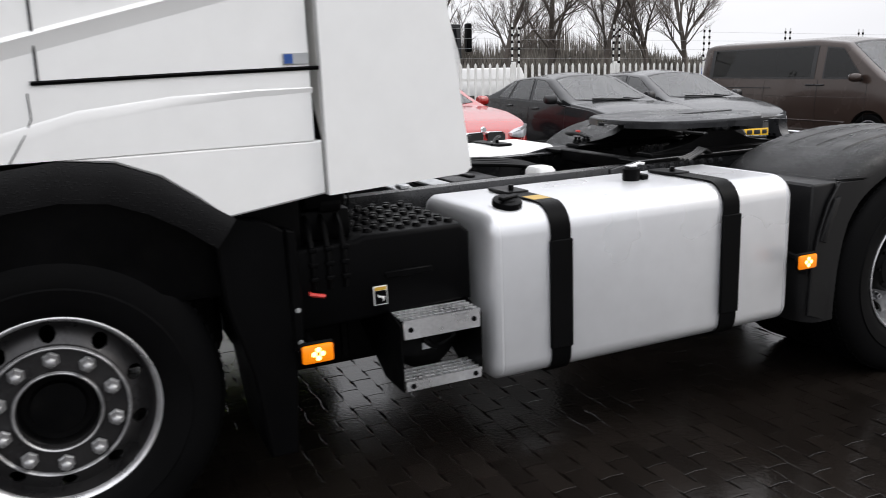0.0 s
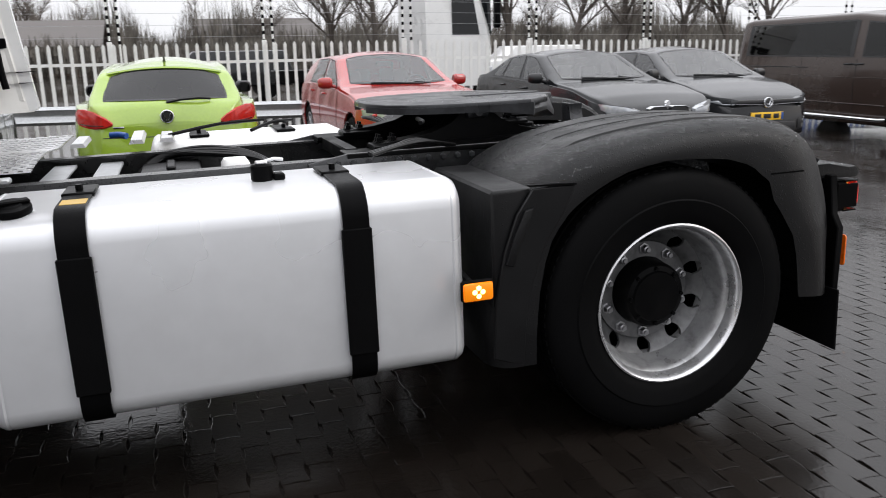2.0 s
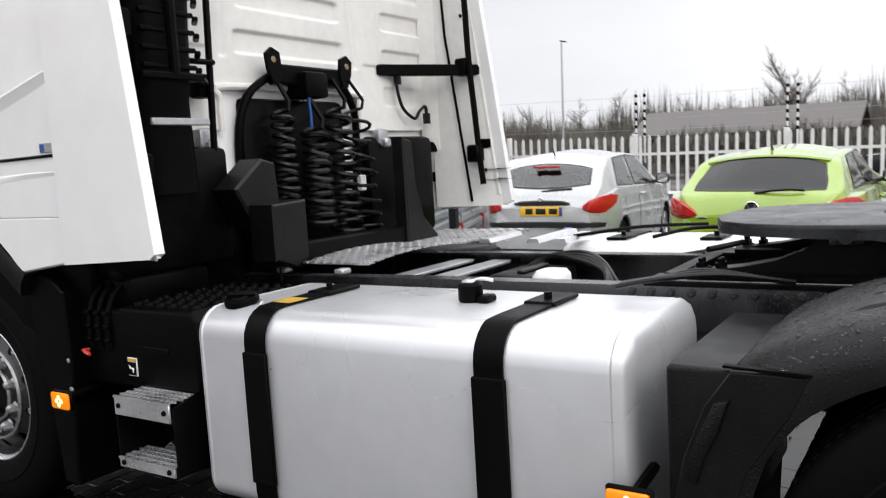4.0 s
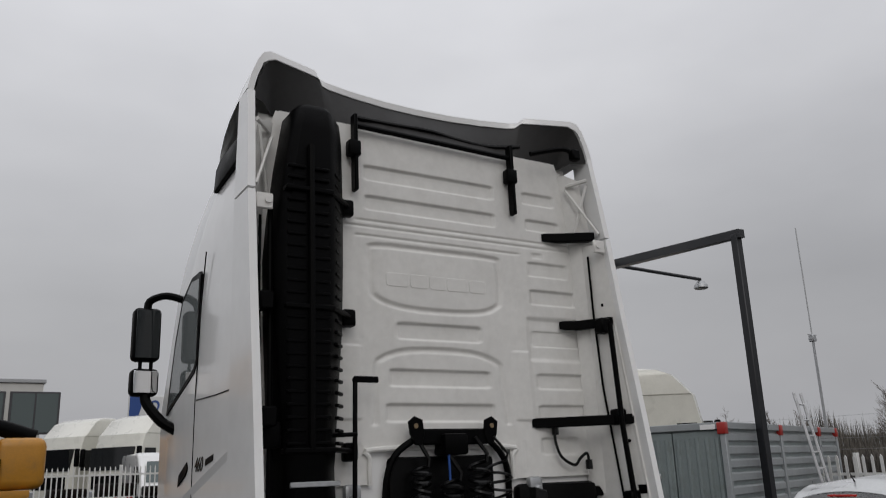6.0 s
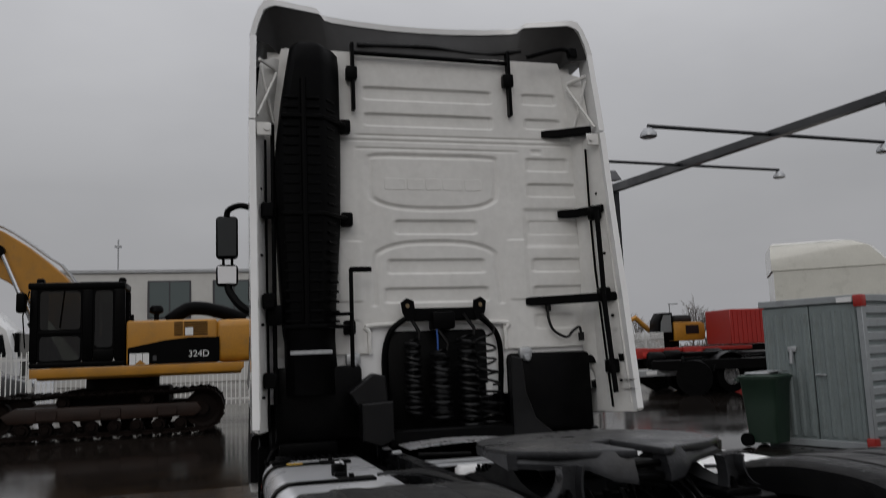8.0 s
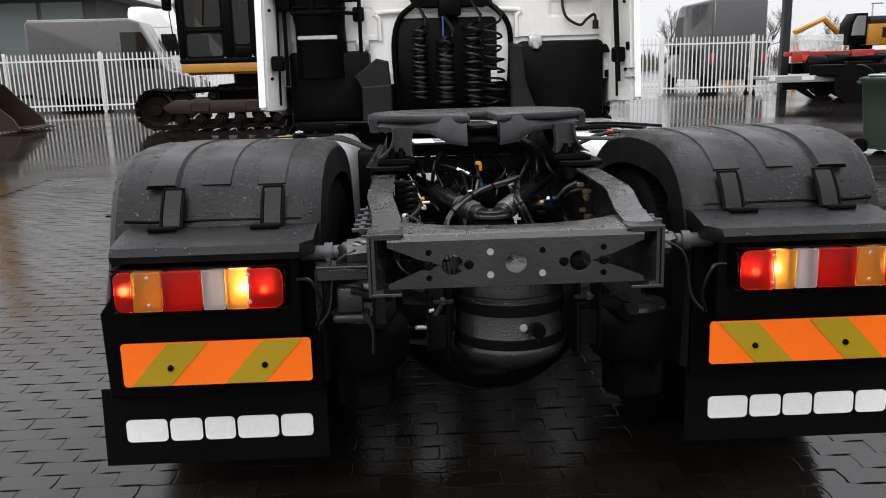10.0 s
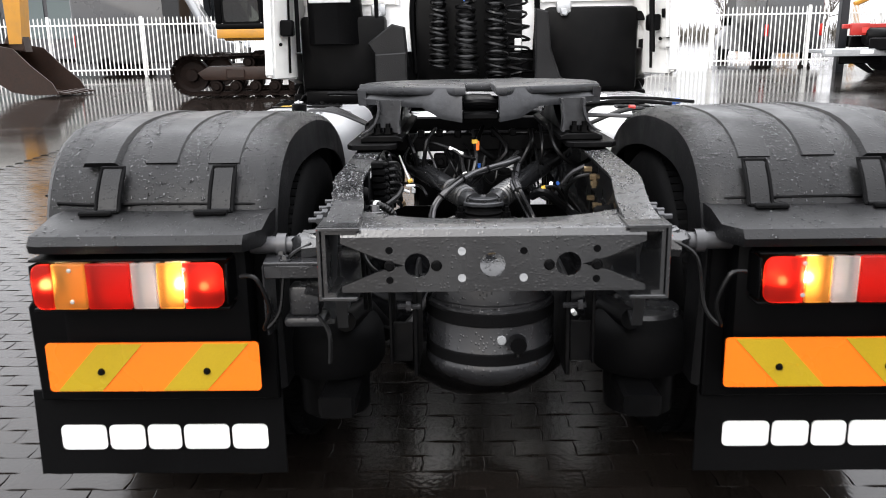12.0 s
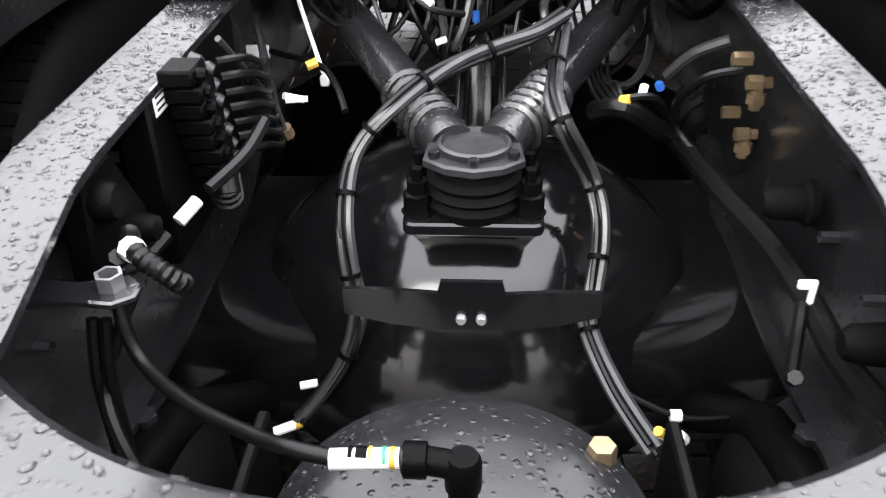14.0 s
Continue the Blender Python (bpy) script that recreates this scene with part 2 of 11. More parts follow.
# ---- building tools ----
def part(name, bm, material, parent=None, label="", m=None, smooth=None):
    """Links a bmesh (or a mesh) as one object, under its thing or part."""
    if isinstance(bm, bmesh.types.BMesh):
        me = bpy.data.meshes.new(name)
        bmesh.ops.recalc_face_normals(bm, faces=bm.faces)
        bm.to_mesh(me)
        bm.free()
        if smooth is not False:
            me.shade_smooth()
            me.set_sharp_from_angle(angle=radians(38 if smooth is None else smooth))
    else:
        me = bm
    if material and not me.materials:
        me.materials.append(material)
    ob = new(name, me)
    if parent:
        ob.parent = parent
    if m:
        ob.matrix_basis = m
    if label:
        tagged(ob, label)
    return ob


def thing(name, label, category, m=None, group="", kind=""):
    ob = new(name)
    ob.empty_display_size = 0.1
    if m:
        ob.matrix_basis = m
    return tagged(ob, label, category, group, kind)


def B():
    return bmesh.new()


def box(bm, x0, x1, y0, y1, z0, z1, bev=0.0, seg=2, m=None):
    vs = [bm.verts.new(p) for p in ((x0, y0, z0), (x1, y0, z0), (x1, y1, z0), (x0, y1, z0), (x0, y0, z1), (x1, y0, z1), (x1, y1, z1), (x0, y1, z1))]
    fs = [bm.faces.new([vs[i] for i in f]) for f in ((0, 3, 2, 1), (4, 5, 6, 7), (0, 1, 5, 4), (1, 2, 6, 5), (2, 3, 7, 6), (3, 0, 4, 7))]
    if m:
        bmesh.ops.transform(bm, matrix=m, verts=vs)
    if bev:
        es = list({e for f in fs for e in f.edges})
        bmesh.ops.bevel(bm, geom=es, offset=bev, segments=seg, profile=0.5, affect='EDGES')
    return bm


def prism(bm, poly, axis, a0, a1, bev=0.0, seg=2):
    """A closed outline pushed along an axis. poly: pairs in the other two axes, in order (x: y,z; y: x,z; z: x,y)."""
    def at(p, a):
        return {'x': (a, p[0], p[1]), 'y': (p[0], a, p[1]), 'z': (p[0], p[1], a)}[axis]
    lo = [bm.verts.new(at(p, a0)) for p in poly]
    hi = [bm.verts.new(at(p, a1)) for p in poly]
    k = len(poly)
    fs = [bm.faces.new(lo), bm.faces.new(hi)]
    for i in range(k):
        fs.append(bm.faces.new((lo[i], lo[(i + 1) % k], hi[(i + 1) % k], hi[i])))
    bmesh.ops.recalc_face_normals(bm, faces=fs)
    if bev:
        es = [e for f in fs[:2] for e in f.edges]
        bmesh.ops.bevel(bm, geom=es, offset=bev, segments=seg, profile=0.5, affect='EDGES')
    return bm


def frames_along(pts):
    pts = [Vector(p) for p in pts]
    n = None
    out = []
    for i, p in enumerate(pts):
        t = (pts[min(i + 1, len(pts) - 1)] - pts[max(i - 1, 0)]).normalized()
        if n is None:
            n = t.orthogonal().normalized()
        else:
            n = (n - t * n.dot(t))
            n = n.normalized() if n.length > 1e-6 else t.orthogonal().normalized()
        out.append((p, n, t.cross(n)))
    return out


def smooth_path(pts, k=6):
    pts = [Vector(p) for p in pts]
    out = []
    for i in range(len(pts) - 1):
        a, b, c, d = pts[max(i - 1, 0)], pts[i], pts[i + 1], pts[min(i + 2, len(pts) - 1)]
        for j in range(k):
            t = j / k
            out.append(0.5 * ((2 * b) + (c - a) * t + (2 * a - 5 * b + 4 * c - d) * t * t + (3 * b - a - 3 * c + d) * t ** 3))
    out.append(pts[-1])
    return out


def tube(bm, pts, r, seg=8, smooth=0, caps=True):
    """A round tube along points; r: a radius, or one for each end."""
    if smooth:
        pts = smooth_path(pts, smooth)
    r0, r1 = r if isinstance(r, tuple) else (r, r)
    fr = frames_along(pts)
    rings = []
    for i, (p, n, b) in enumerate(fr):
        rr = r0 + (r1 - r0) * i / max(1, len(fr) - 1)
        rings.append([bm.verts.new(p + (n * math.cos(a) + b * math.sin(a)) * rr) for a in [2 * math.pi * j / seg for j in range(seg)]])
    for a, b in zip(rings, rings[1:]):
        for j in range(seg):
            bm.faces.new((a[j], a[(j + 1) % seg], b[(j + 1) % seg], b[j]))
    if caps:
        bm.faces.new(rings[0][::-1])
        bm.faces.new(rings[-1])
    return bm


def lathe(bm, prof, seg=40, m=None, close=False):
    """Turns pairs (radius, height) about z, then lays the form by m."""
    rings = []
    for r, h in prof:
        if r < 1e-6:
            rings.append([bm.verts.new((0, 0, h))])
        else:
            rings.append([bm.verts.new((r * math.cos(2 * math.pi * j / seg), r * math.sin(2 * math.pi * j / seg), h)) for j in range(seg)])
    pairs = list(zip(rings, rings[1:])) + ([(rings[-1], rings[0])] if close else [])
    for a, b in pairs:
        for j in range(seg):
            k = (j + 1) % seg
            if len(a) == 1 and len(b) == 1:
                continue
            if len(a) == 1:
                bm.faces.new((a[0], b[j], b[k]))
            elif len(b) == 1:
                bm.faces.new((a[j], a[k], b[0]))
            else:
                bm.faces.new((a[j], a[k], b[k], b[j]))
    if m:
        bmesh.ops.transform(bm, matrix=m, verts=[v for ring in rings for v in ring])
    return bm


def loft(bm, rings, closed=True, caps=True):
    vs = [[bm.verts.new(p) for p in ring] for ring in rings]
    k = len(vs[0])
    for a, b in zip(vs, vs[1:]):
        for j in range(k if closed else k - 1):
            bm.faces.new((a[j], a[(j + 1) % k], b[(j + 1) % k], b[j]))
    if caps and closed:
        bm.faces.new(vs[0][::-1])
        bm.faces.new(vs[-1])
    return bm


def rounded(w, h, r, n=5):
    """A rounded rectangle about the origin."""
    out = []
    for cx, cy, a0 in ((w / 2 - r, h / 2 - r, 0), (-w / 2 + r, h / 2 - r, 90), (-w / 2 + r, -h / 2 + r, 180), (w / 2 - r, -h / 2 + r, 270)):
        for i in range(n + 1):
            a = radians(a0 + 90 * i / n)
            out.append((cx + r * math.cos(a), cy + r * math.sin(a)))
    return out


def repeat(name, bm, material, parent, places, label=""):
    """One small part, set down at several places on one mesh."""
    o = part(name, bm, material, parent, label, places[0])
    for m in places[1:]:
        c = new(name, o.data)
        c.parent = parent
        c.matrix_basis = m
    return o


def bead_mesh(ob, count, rmin, rmax, seed, up=0.55, keep=None):
    """Rain beads lying on the upward faces of a part."""
    rb = random.Random(seed)
    me = ob.data
    fs = []
    for p in me.polygons:
        if p.normal.z > up:
            vs = [me.vertices[i].co for i in p.vertices]
            for k in range(1, len(vs) - 1):
                a, b, c = vs[0], vs[k], vs[k + 1]
                ar = ((b - a).cross(c - a)).length / 2
                if ar > 1e-8 and (keep is None or keep((a + b + c) / 3)):
                    fs.append((ar, a.copy(), b.copy(), c.copy(), p.normal.copy()))
    if not fs:
        return
    tot, acc = [], 0.0
    for f in fs:
        acc += f[0]
        tot.append(acc)
    vv, ff = [], []
    for _ in range(count):
        u = rb.uniform(0, acc)
        lo = 0
        hi = len(tot) - 1
        while lo < hi:
            mid = (lo + hi) // 2
            if tot[mid] < u:
                lo = mid + 1
            else:
                hi = mid
        _a, a, b, c, n = fs[lo]
        s, t = rb.random(), rb.random()
        if s + t > 1:
            s, t = 1 - s, 1 - t
        p = a + (b - a) * s + (c - a) * t
        r = rmin + (rmax - rmin) * rb.random() ** 3.0
        e = n.orthogonal().normalized()
        g = n.cross(e)
        sq, tw = rb.uniform(0.75, 1.35), rb.uniform(0, 6.28)
        k0 = len(vv)
        K = 6
        for rr, h in ((1.0, -0.03), (0.8, 0.3), (0.42, 0.46)):
            for j in range(K):
                w = tw + 2 * math.pi * j / K
                wob = 1 + 0.12 * math.sin(2 * w + tw)
                vv.append(tuple(p + (e * math.cos(w) * sq + g * math.sin(w) / sq) * r * rr * wob + n * r * h))
        vv.append(tuple(p + n * r * 0.5))
        for q in range(2):
            for j in range(K):
                ff.append((k0 + q * K + j, k0 + q * K + (j + 1) % K, k0 + (q + 1) * K + (j + 1) % K, k0 + (q + 1) * K + j))
        for j in range(K):
            ff.append((k0 + 2 * K + j, k0 + 2 * K + (j + 1) % K, k0 + 3 * K))
    m = bpy.data.meshes.new("rain_bead_film")
    m.from_pydata(vv, [], ff)
    m.shade_smooth()
    m.materials.append(WATER)
    o = new("rain_bead_film", m)
    o.parent = ob
    tagged(o, kind="stuff")


AX = pose(0, 0, 0, 0, 90, 0)      # z to +x
AXN = pose(0, 0, 0, 0, -90, 0)    # z to -x
AY = pose(0, 0, 0, -90, 0, 0)     # z to +y
AYN = pose(0, 0, 0, 90, 0, 0)     # z to -y


def at(x, y, z):
    return Matrix.Translation((x, y, z))


def lerp_line(pts, y):
    pts = sorted(pts)
    if y <= pts[0][0]:
        return pts[0][1]
    for (a, za), (b, zb) in zip(pts, pts[1:]):
        if y <= b:
            u = (y - a) / (b - a) if b > a else 1
            return za + (zb - za) * u
    return pts[-1][1]


def ground_height(x, y):
    """The yard rises a little ahead of the truck and falls behind it."""
    if y > 6:
        return 0.013 * (min(y, 45) - 6)
    if y < -1:
        return 0.013 * (max(y, -30) + 1)
    return 0.0


# ================= the tractor unit =================
TILT = at(0, 1.237, 0) @ pose(0, 0, 0, -1.2) @ at(0, -1.237, 0)
truck = thing("tractor_truck", "white two-axle tractor unit with black chassis standing on wet paving", "truck", TILT)


def offset_section(x0, x1, z0, z1, rt, rb, inset=0.0, n=6):
    """A tank's rounded section in x and z."""
    x0, x1, z0, z1 = x0 + inset, x1 - inset, z0 + inset, z1 - inset
    rt, rb = max(0.01, rt - inset), max(0.01, rb - inset)
    out = []
    for cx, cz, r, a0 in ((x1 - rt, z1 - rt, rt, 0), (x0 + rt, z1 - rt, rt, 90), (x0 + rb, z0 + rb, rb, 180), (x1 - rb, z0 + rb, rb, 270)):
        for i in range(n + 1):
            a = radians(a0 + 90 * i / n)
            out.append((cx + r * math.cos(a), cz + r * math.sin(a)))
    return out


def tank_strap(parent, s, y, x_out, z0, z1, w):
    """A black steel strap over a tank's top, outer side and foot, with a wider rubber sleeve on the side."""
    path = [(x_out - 0.40, z1 + 0.004), (x_out - 0.12, z1 + 0.004)]
    for i in range(1, 7):
        a = radians(90 * i / 6)
        path.append((x_out - 0.095 + 0.100 * math.sin(a), z1 - 0.095 + 0.100 * math.cos(a)))
    path += [(x_out + 0.005, z0 + 0.07)]
    for i in range(1, 6):
        a = radians(90 * i / 5)
        path.append((x_out - 0.07 + 0.075 * math.cos(a), z0 + 0.07 - 0.075 * math.sin(a)))
    path += [(x_out - 0.3, z0 - 0.005)]
    bm = B()
    rings = []
    for k, (x, z) in enumerate(path):
        px, pz = path[max(k - 1, 0)]
        qx, qz = path[min(k + 1, len(path) - 1)]
        tx, tz = qx - px, qz - pz
        ln = math.hypot(tx, tz)
        nx, nz = -tz / ln, tx / ln
        if nx * (x - x_out + 0.3) + nz * (z - (z0 + z1) / 2) < 0:
            nx, nz = -nx, -nz
        o = 0.006
        rings.append([(s * x, y - w / 2, z), (s * x, y + w / 2, z), (s * (x + nx * o), y + w / 2, z + nz * o), (s * (x + nx * o), y - w / 2, z + nz * o)])
    loft(bm, rings)
    strap = part("strap", bm, BLACKP, parent, "black steel tank strap")
    bm = B()
    box(bm, s * (x_out + 0.004) if s > 0 else s * (x_out + 0.019), s * (x_out + 0.019) if s > 0 else s * (x_out + 0.004), y - w / 2 - 0.006, y + w / 2 + 0.006, z0 + 0.10, z1 - 0.125, 0.003, 1)
    part("rubber_sleeve", bm, RUBBER, strap)
    bm = B()
    box(bm, *sorted((s * (x_out - 0.47), s * (x_out - 0.30))), y - 0.05, y + 0.05, z1 + 0.002, z1 + 0.016, 0.004, 1)
    tube(bm, [(s * (x_out - 0.36), y, z1 + 0.01), (s * (x_out - 0.36), y, z1 + 0.035)], 0.012, 6)
    part("strap_anchor", bm, STEELD, strap)


def fuel_tank(s, y0, y1, x_in, x_out, z0, z1, straps, material, label):
    bm = B()
    rings = []
    for y, ins in ((y0, 0.06), (y0 + 0.004, 0.035), (y0 + 0.014, 0.014), (y0 + 0.03, 0.003), (y0 + 0.04, 0.0), (y0 + 0.046, 0.003), (y0 + 0.054, 0.0), (y1 - 0.054, 0.0), (y1 - 0.046, 0.003), (y1 - 0.04, 0.0), (y1 - 0.03, 0.003), (y1 - 0.014, 0.014), (y1 - 0.004, 0.035), (y1, 0.06)):
        rings.append([(s * x, y, z) for x, z in offset_section(x_in, x_out, z0, z1, 0.095, 0.07, ins)])
    loft(bm, rings)
    t = part("fuel_tank", bm, material, truck, label)
    for y in straps:
        tank_strap(t, s, y, x_out, z0, z1, 0.085)
    return t


tank_left = fuel_tank(-1, 2.035, 3.515, 0.60, 1.225, 0.39, 1.035, (2.40, 3.225), TANK, "large silver-painted fuel tank with two black straps")
tank_right = fuel_tank(1, 2.03, 3.05, 0.62, 1.225, 0.42, 1.035, (2.35, 2.80), WHITEP, "white tank on the far side of the chassis")

bm = B()
lathe(bm, [(0.0, 0.034), (0.030, 0.034), (0.034, 0.030), (0.054, 0.028), (0.057, 0.022), (0.057, 0.008), (0.046, 0.004), (0.046, 0.0), (0.0, 0.0)], 28, at(-1.115, 3.385, 1.033) @ pose(0, 0, 0, 0, -14))
box(bm, -0.012, 0.012, -0.05, 0.05, 0.03, 0.044, 0.004, 1, m=at(-1.115, 3.385, 1.033) @ pose(0, 0, 0, 0, -14, 25))
cap = part("filler_cap", bm, BLACKP, tank_left, "black round fuel filler cap")
bm = B()
lathe(bm, [(0.0, 0.006), (0.062, 0.006), (0.068, 0.0), (0.068, -0.012), (0.0, -0.012)], 28, at(-1.115, 3.385, 1.026) @ pose(0, 0, 0, 0, -14))
part("filler_neck", bm, ALU, tank_left)
bm = B()
lathe(bm, [(0.0, 0.058), (0.032, 0.058), (0.038, 0.052), (0.038, 0.008), (0.034, 0.0), (0.0, 0.0)], 20, at(-0.89, 2.645, 1.034))
box(bm, -0.92, -0.86, 2.57, 2.61, 1.034, 1.058, 0.006, 1)
snd = part("sender_cap", bm, BLACKP, tank_left)
bm = B()
box(bm, -0.91, -0.87, 2.625, 2.665, 1.092, 1.102, 0.003, 1)
tube(bm, [(-0.89, 2.645, 1.097), (-0.885, 2.60, 1.106), (-0.88, 2.57, 1.10)], 0.006, 6)
part("cap_lock", bm, ALU, tank_left)
bm = B()
box(bm, -1.105, -1.015, 3.185, 3.262, 1.0405, 1.046, 0.002, 1)
part("warning_label", bm, YELLOW, tank_left, "yellow label on the strap")

# ---- battery box with its tread top ----
bm = B()
prism(bm, [(3.565, 0.72), (4.22, 0.70), (4.22, 0.985), (3.99, 0.995), (3.97, 1.005), (3.60, 1.005), (3.565, 0.97)], 'x', -1.165, -0.62, 0.018, 3)
box(bm, -1.172, -1.160, 3.72, 3.90, 0.845, 0.87, 0.004, 1)
battery = part("battery_box", bm, BLACKP, truck, "black plastic battery box with tread knobs")
bm = B()
lathe(bm, [(0.0, 0.014), (0.012, 0.014), (0.016, 0.010), (0.018, 0.0)], 8)
repeat("tread_knob", bm, BLACKP, battery, [at(-1.11 + 0.046 * i, 3.625 + 0.062 * j + (0.02 if i % 2 else 0), 1.004) for i in range(11) for j in range(6)])
bm = B()
for k in range(3):
    y = 4.04 + 0.055 * k
    bm = B()
    tube(bm, [(-0.85, y, 1.08), (-1.02, y, 1.10), (-1.12, y, 1.06), (-1.165, y, 0.98), (-1.172, y, 0.90), (-1.165, y, 0.84)], 0.010, 8, 5)
    for z in (0.98, 0.93, 0.88):
        box(bm, -1.186, -1.165, y - 0.014, y + 0.014, z - 0.008, z + 0.008, 0.003, 1)
    part("cable_guide", bm, BLACKP, battery)
bm = B()
box(bm, -1.10, -0.72, 3.985, 4.20, 0.99, 1.10, 0.02, 2)
box(bm, -1.12, -0.80, 4.02, 4.10, 1.09, 1.14, 0.012, 2)
box(bm, -1.06, -0.90, 4.12, 4.2, 1.09, 1.16, 0.015, 2)
part("fuse_cover", bm, BLACKP, battery)
bm = B()
box(bm, -1.171, -1.166, 3.895, 3.945, 0.755, 0.823, 0.001, 1)
lab_ = part("sticker", bm, WHITEP, battery, "black and white hazard sticker with a yellow top")
bm = B()
box(bm, -1.174, -1.1715, 3.8985, 3.9415, 0.759, 0.807, 0.0005, 1)
part("sticker_print", bm, BLACKP, lab_)
bm = B()
box(bm, -1.174, -1.1715, 3.8985, 3.9415, 0.8085, 0.820, 0.0005, 1)
part("sticker_band", bm, YELLOW, lab_)
bm = B()
prism(bm, [(0.0, 0.0), (0.004, 0.014), (0.018, 0.016), (0.022, 0.028), (0.010, 0.020), (-0.006, 0.018)], 'x', -1.1768, -1.1742)
bmesh.ops.translate(bm, verts=bm.verts, vec=(0, 3.912, 0.768))
part("sticker_sign", bm, WHITEP, lab_)
bm = B()
tube(bm, [(-1.17, 4.17, 0.835), (-1.195, 4.17, 0.837), (-1.20, 4.15, 0.832), (-1.20, 4.125, 0.826)], 0.007, 6)
part("drain_lever", bm, REDP, truck, "small red lever")

# ---- two perforated aluminium steps on a black bracket ----
step = None
for z0, z1 in ((0.65, 0.72), (0.462, 0.50)):
    bm = B()
    box(bm, -1.285, -1.275, 3.595, 3.885, z0, z1, 0.003, 1)
    # tread plate pierced by rows of diamond holes
    nx, ny = 4, 12
    for i in range(nx + 1):
        x = -1.283 + 0.115 * i / nx
        box(bm, x - 0.004, x + 0.004, 3.595, 3.885, z1 - 0.008, z1, 0)
    for i in range(nx):
        xa, xb = -1.283 + 0.115 * i / nx, -1.283 + 0.115 * (i + 1) / nx
        for j in range(ny):
            ya = 3.60 + 0.28 * (j + (0.5 if i % 2 else 0.0)) / ny
            prism(bm, [(xa, ya), (xb, ya + 0.010), (xb, ya + 0.018), (xa, ya + 0.008)], 'z', z1 - 0.007, z1 - 0.001)
    st = part("step", bm, ALU, truck, "perforated aluminium step")
    bm = B()
    lathe(bm, [(0.0, 0.006), (0.008, 0.006), (0.010, 0.0)], 10)
    repeat("bolt", bm, BLACKP, st, [at(-1.285, y, (z0 + z1) / 2) @ AXN for y in (3.62, 3.86)])
bm = B()
prism(bm, [(-1.275, 0.46), (-1.275, 0.70), (-1.05, 0.76), (-0.80, 0.76), (-0.80, 0.62), (-1.1, 0.46)], 'y', 0.0, 0.006)
repeat("step_bracket", bm, STEELD, truck, [at(0, 3.585, 0), at(0, 3.888, 0)])
bm = B()
lathe(bm, [(0.0, 0.0), (0.10, 0.0), (0.13, 0.02), (0.135, 0.05), (0.135, 0.30), (0.0, 0.30)], 28, at(-1.13, 3.74, 0.60) @ AX)
tube(bm, [(-1.12, 3.62, 0.58), (-1.13, 3.70, 0.55), (-1.15, 3.76, 0.60)], 0.012, 6, 4)
part("air_dryer", bm, STEELD, truck)
bm = B()
box(bm, -1.138, -1.132, 3.72, 3.76, 0.55, 0.575, 0)
part("dryer_label", bm, GALV, truck)

# ---- side marker lamps ----
for y, z, a in ((2.02, 0.668, 0), (4.19, 0.668, 0)):
    bm = B()
    box(bm, -1.302, -1.288, y - 0.052, y + 0.052, z - 0.031, z + 0.031, 0.008, 2)
    mk = part("marker_lamp", bm, AMBER, truck, "lit amber side marker lamp")
    bm = B()
    box(bm, -1.289, -1.274, y - 0.057, y + 0.057, z - 0.035, z + 0.038, 0.006, 1)
    tube(bm, [(-1.28, y, z), (-1.20, y, z + 0.01), (-1.10, y, z + 0.02)], 0.014, 6)
    part("lamp_base", bm, BLACKP, mk)
    bm = B()
    for dy, dz in ((0.014, 0), (-0.014, 0), (0, 0.014), (0, -0.014)):
        lathe(bm, [(0.0, 0.003), (0.008, 0.002), (0.010, 0.0)], 10, at(-1.301, y + dy, z + dz) @ AXN)
    part("bulb_glow", bm, AMBERON, mk)


# ---- wheels ----
def nut_shape(bm):
    """A wheel nut on its flange, with the stud's end."""
    lathe(bm, [(0.0, 0.038), (0.009, 0.038), (0.010, 0.030), (0.015, 0.028), (0.0165, 0.024), (0.0165, 0.006), (0.022, 0.005), (0.023, 0.0)], 6)


def tyre_mesh(bm, m, R=0.502, w=0.30, rim=0.29):
    prof = [(rim, 0.03), (rim + 0.02, 0.012), (rim + 0.05, 0.0), (rim + 0.10, -0.008), (rim + 0.105, -0.003), (rim + 0.13, -0.004), (R - 0.045, 0.006), (R - 0.02, 0.016), (R - 0.008, 0.03), (R - 0.002, 0.045)]
    k = 0
    for g in (0.30, 0.5, 0.70):
        prof += [(R, w * g - 0.009), (R - 0.014, w * g - 0.006), (R - 0.014, w * g + 0.006), (R, w * g + 0.009)]
    prof += [(R - 0.002, w - 0.045), (R - 0.008, w - 0.03), (R - 0.03, w - 0.01), (rim + 0.1, w), (rim, w - 0.03)]
    lathe(bm, [(r, -h) for r, h in prof], 72, m, close=True)
    # fine cuts across the shoulders
    for i in range(90):
        q = 2 * math.pi * i / 90
        for h in (-0.052, -w + 0.052):
            box(bm, R - 0.004, R + 0.0012, -0.009, 0.009, h - 0.014, h + 0.014, 0, m=m @ pose(0, 0, 0, 0, 0, math.degrees(q)))


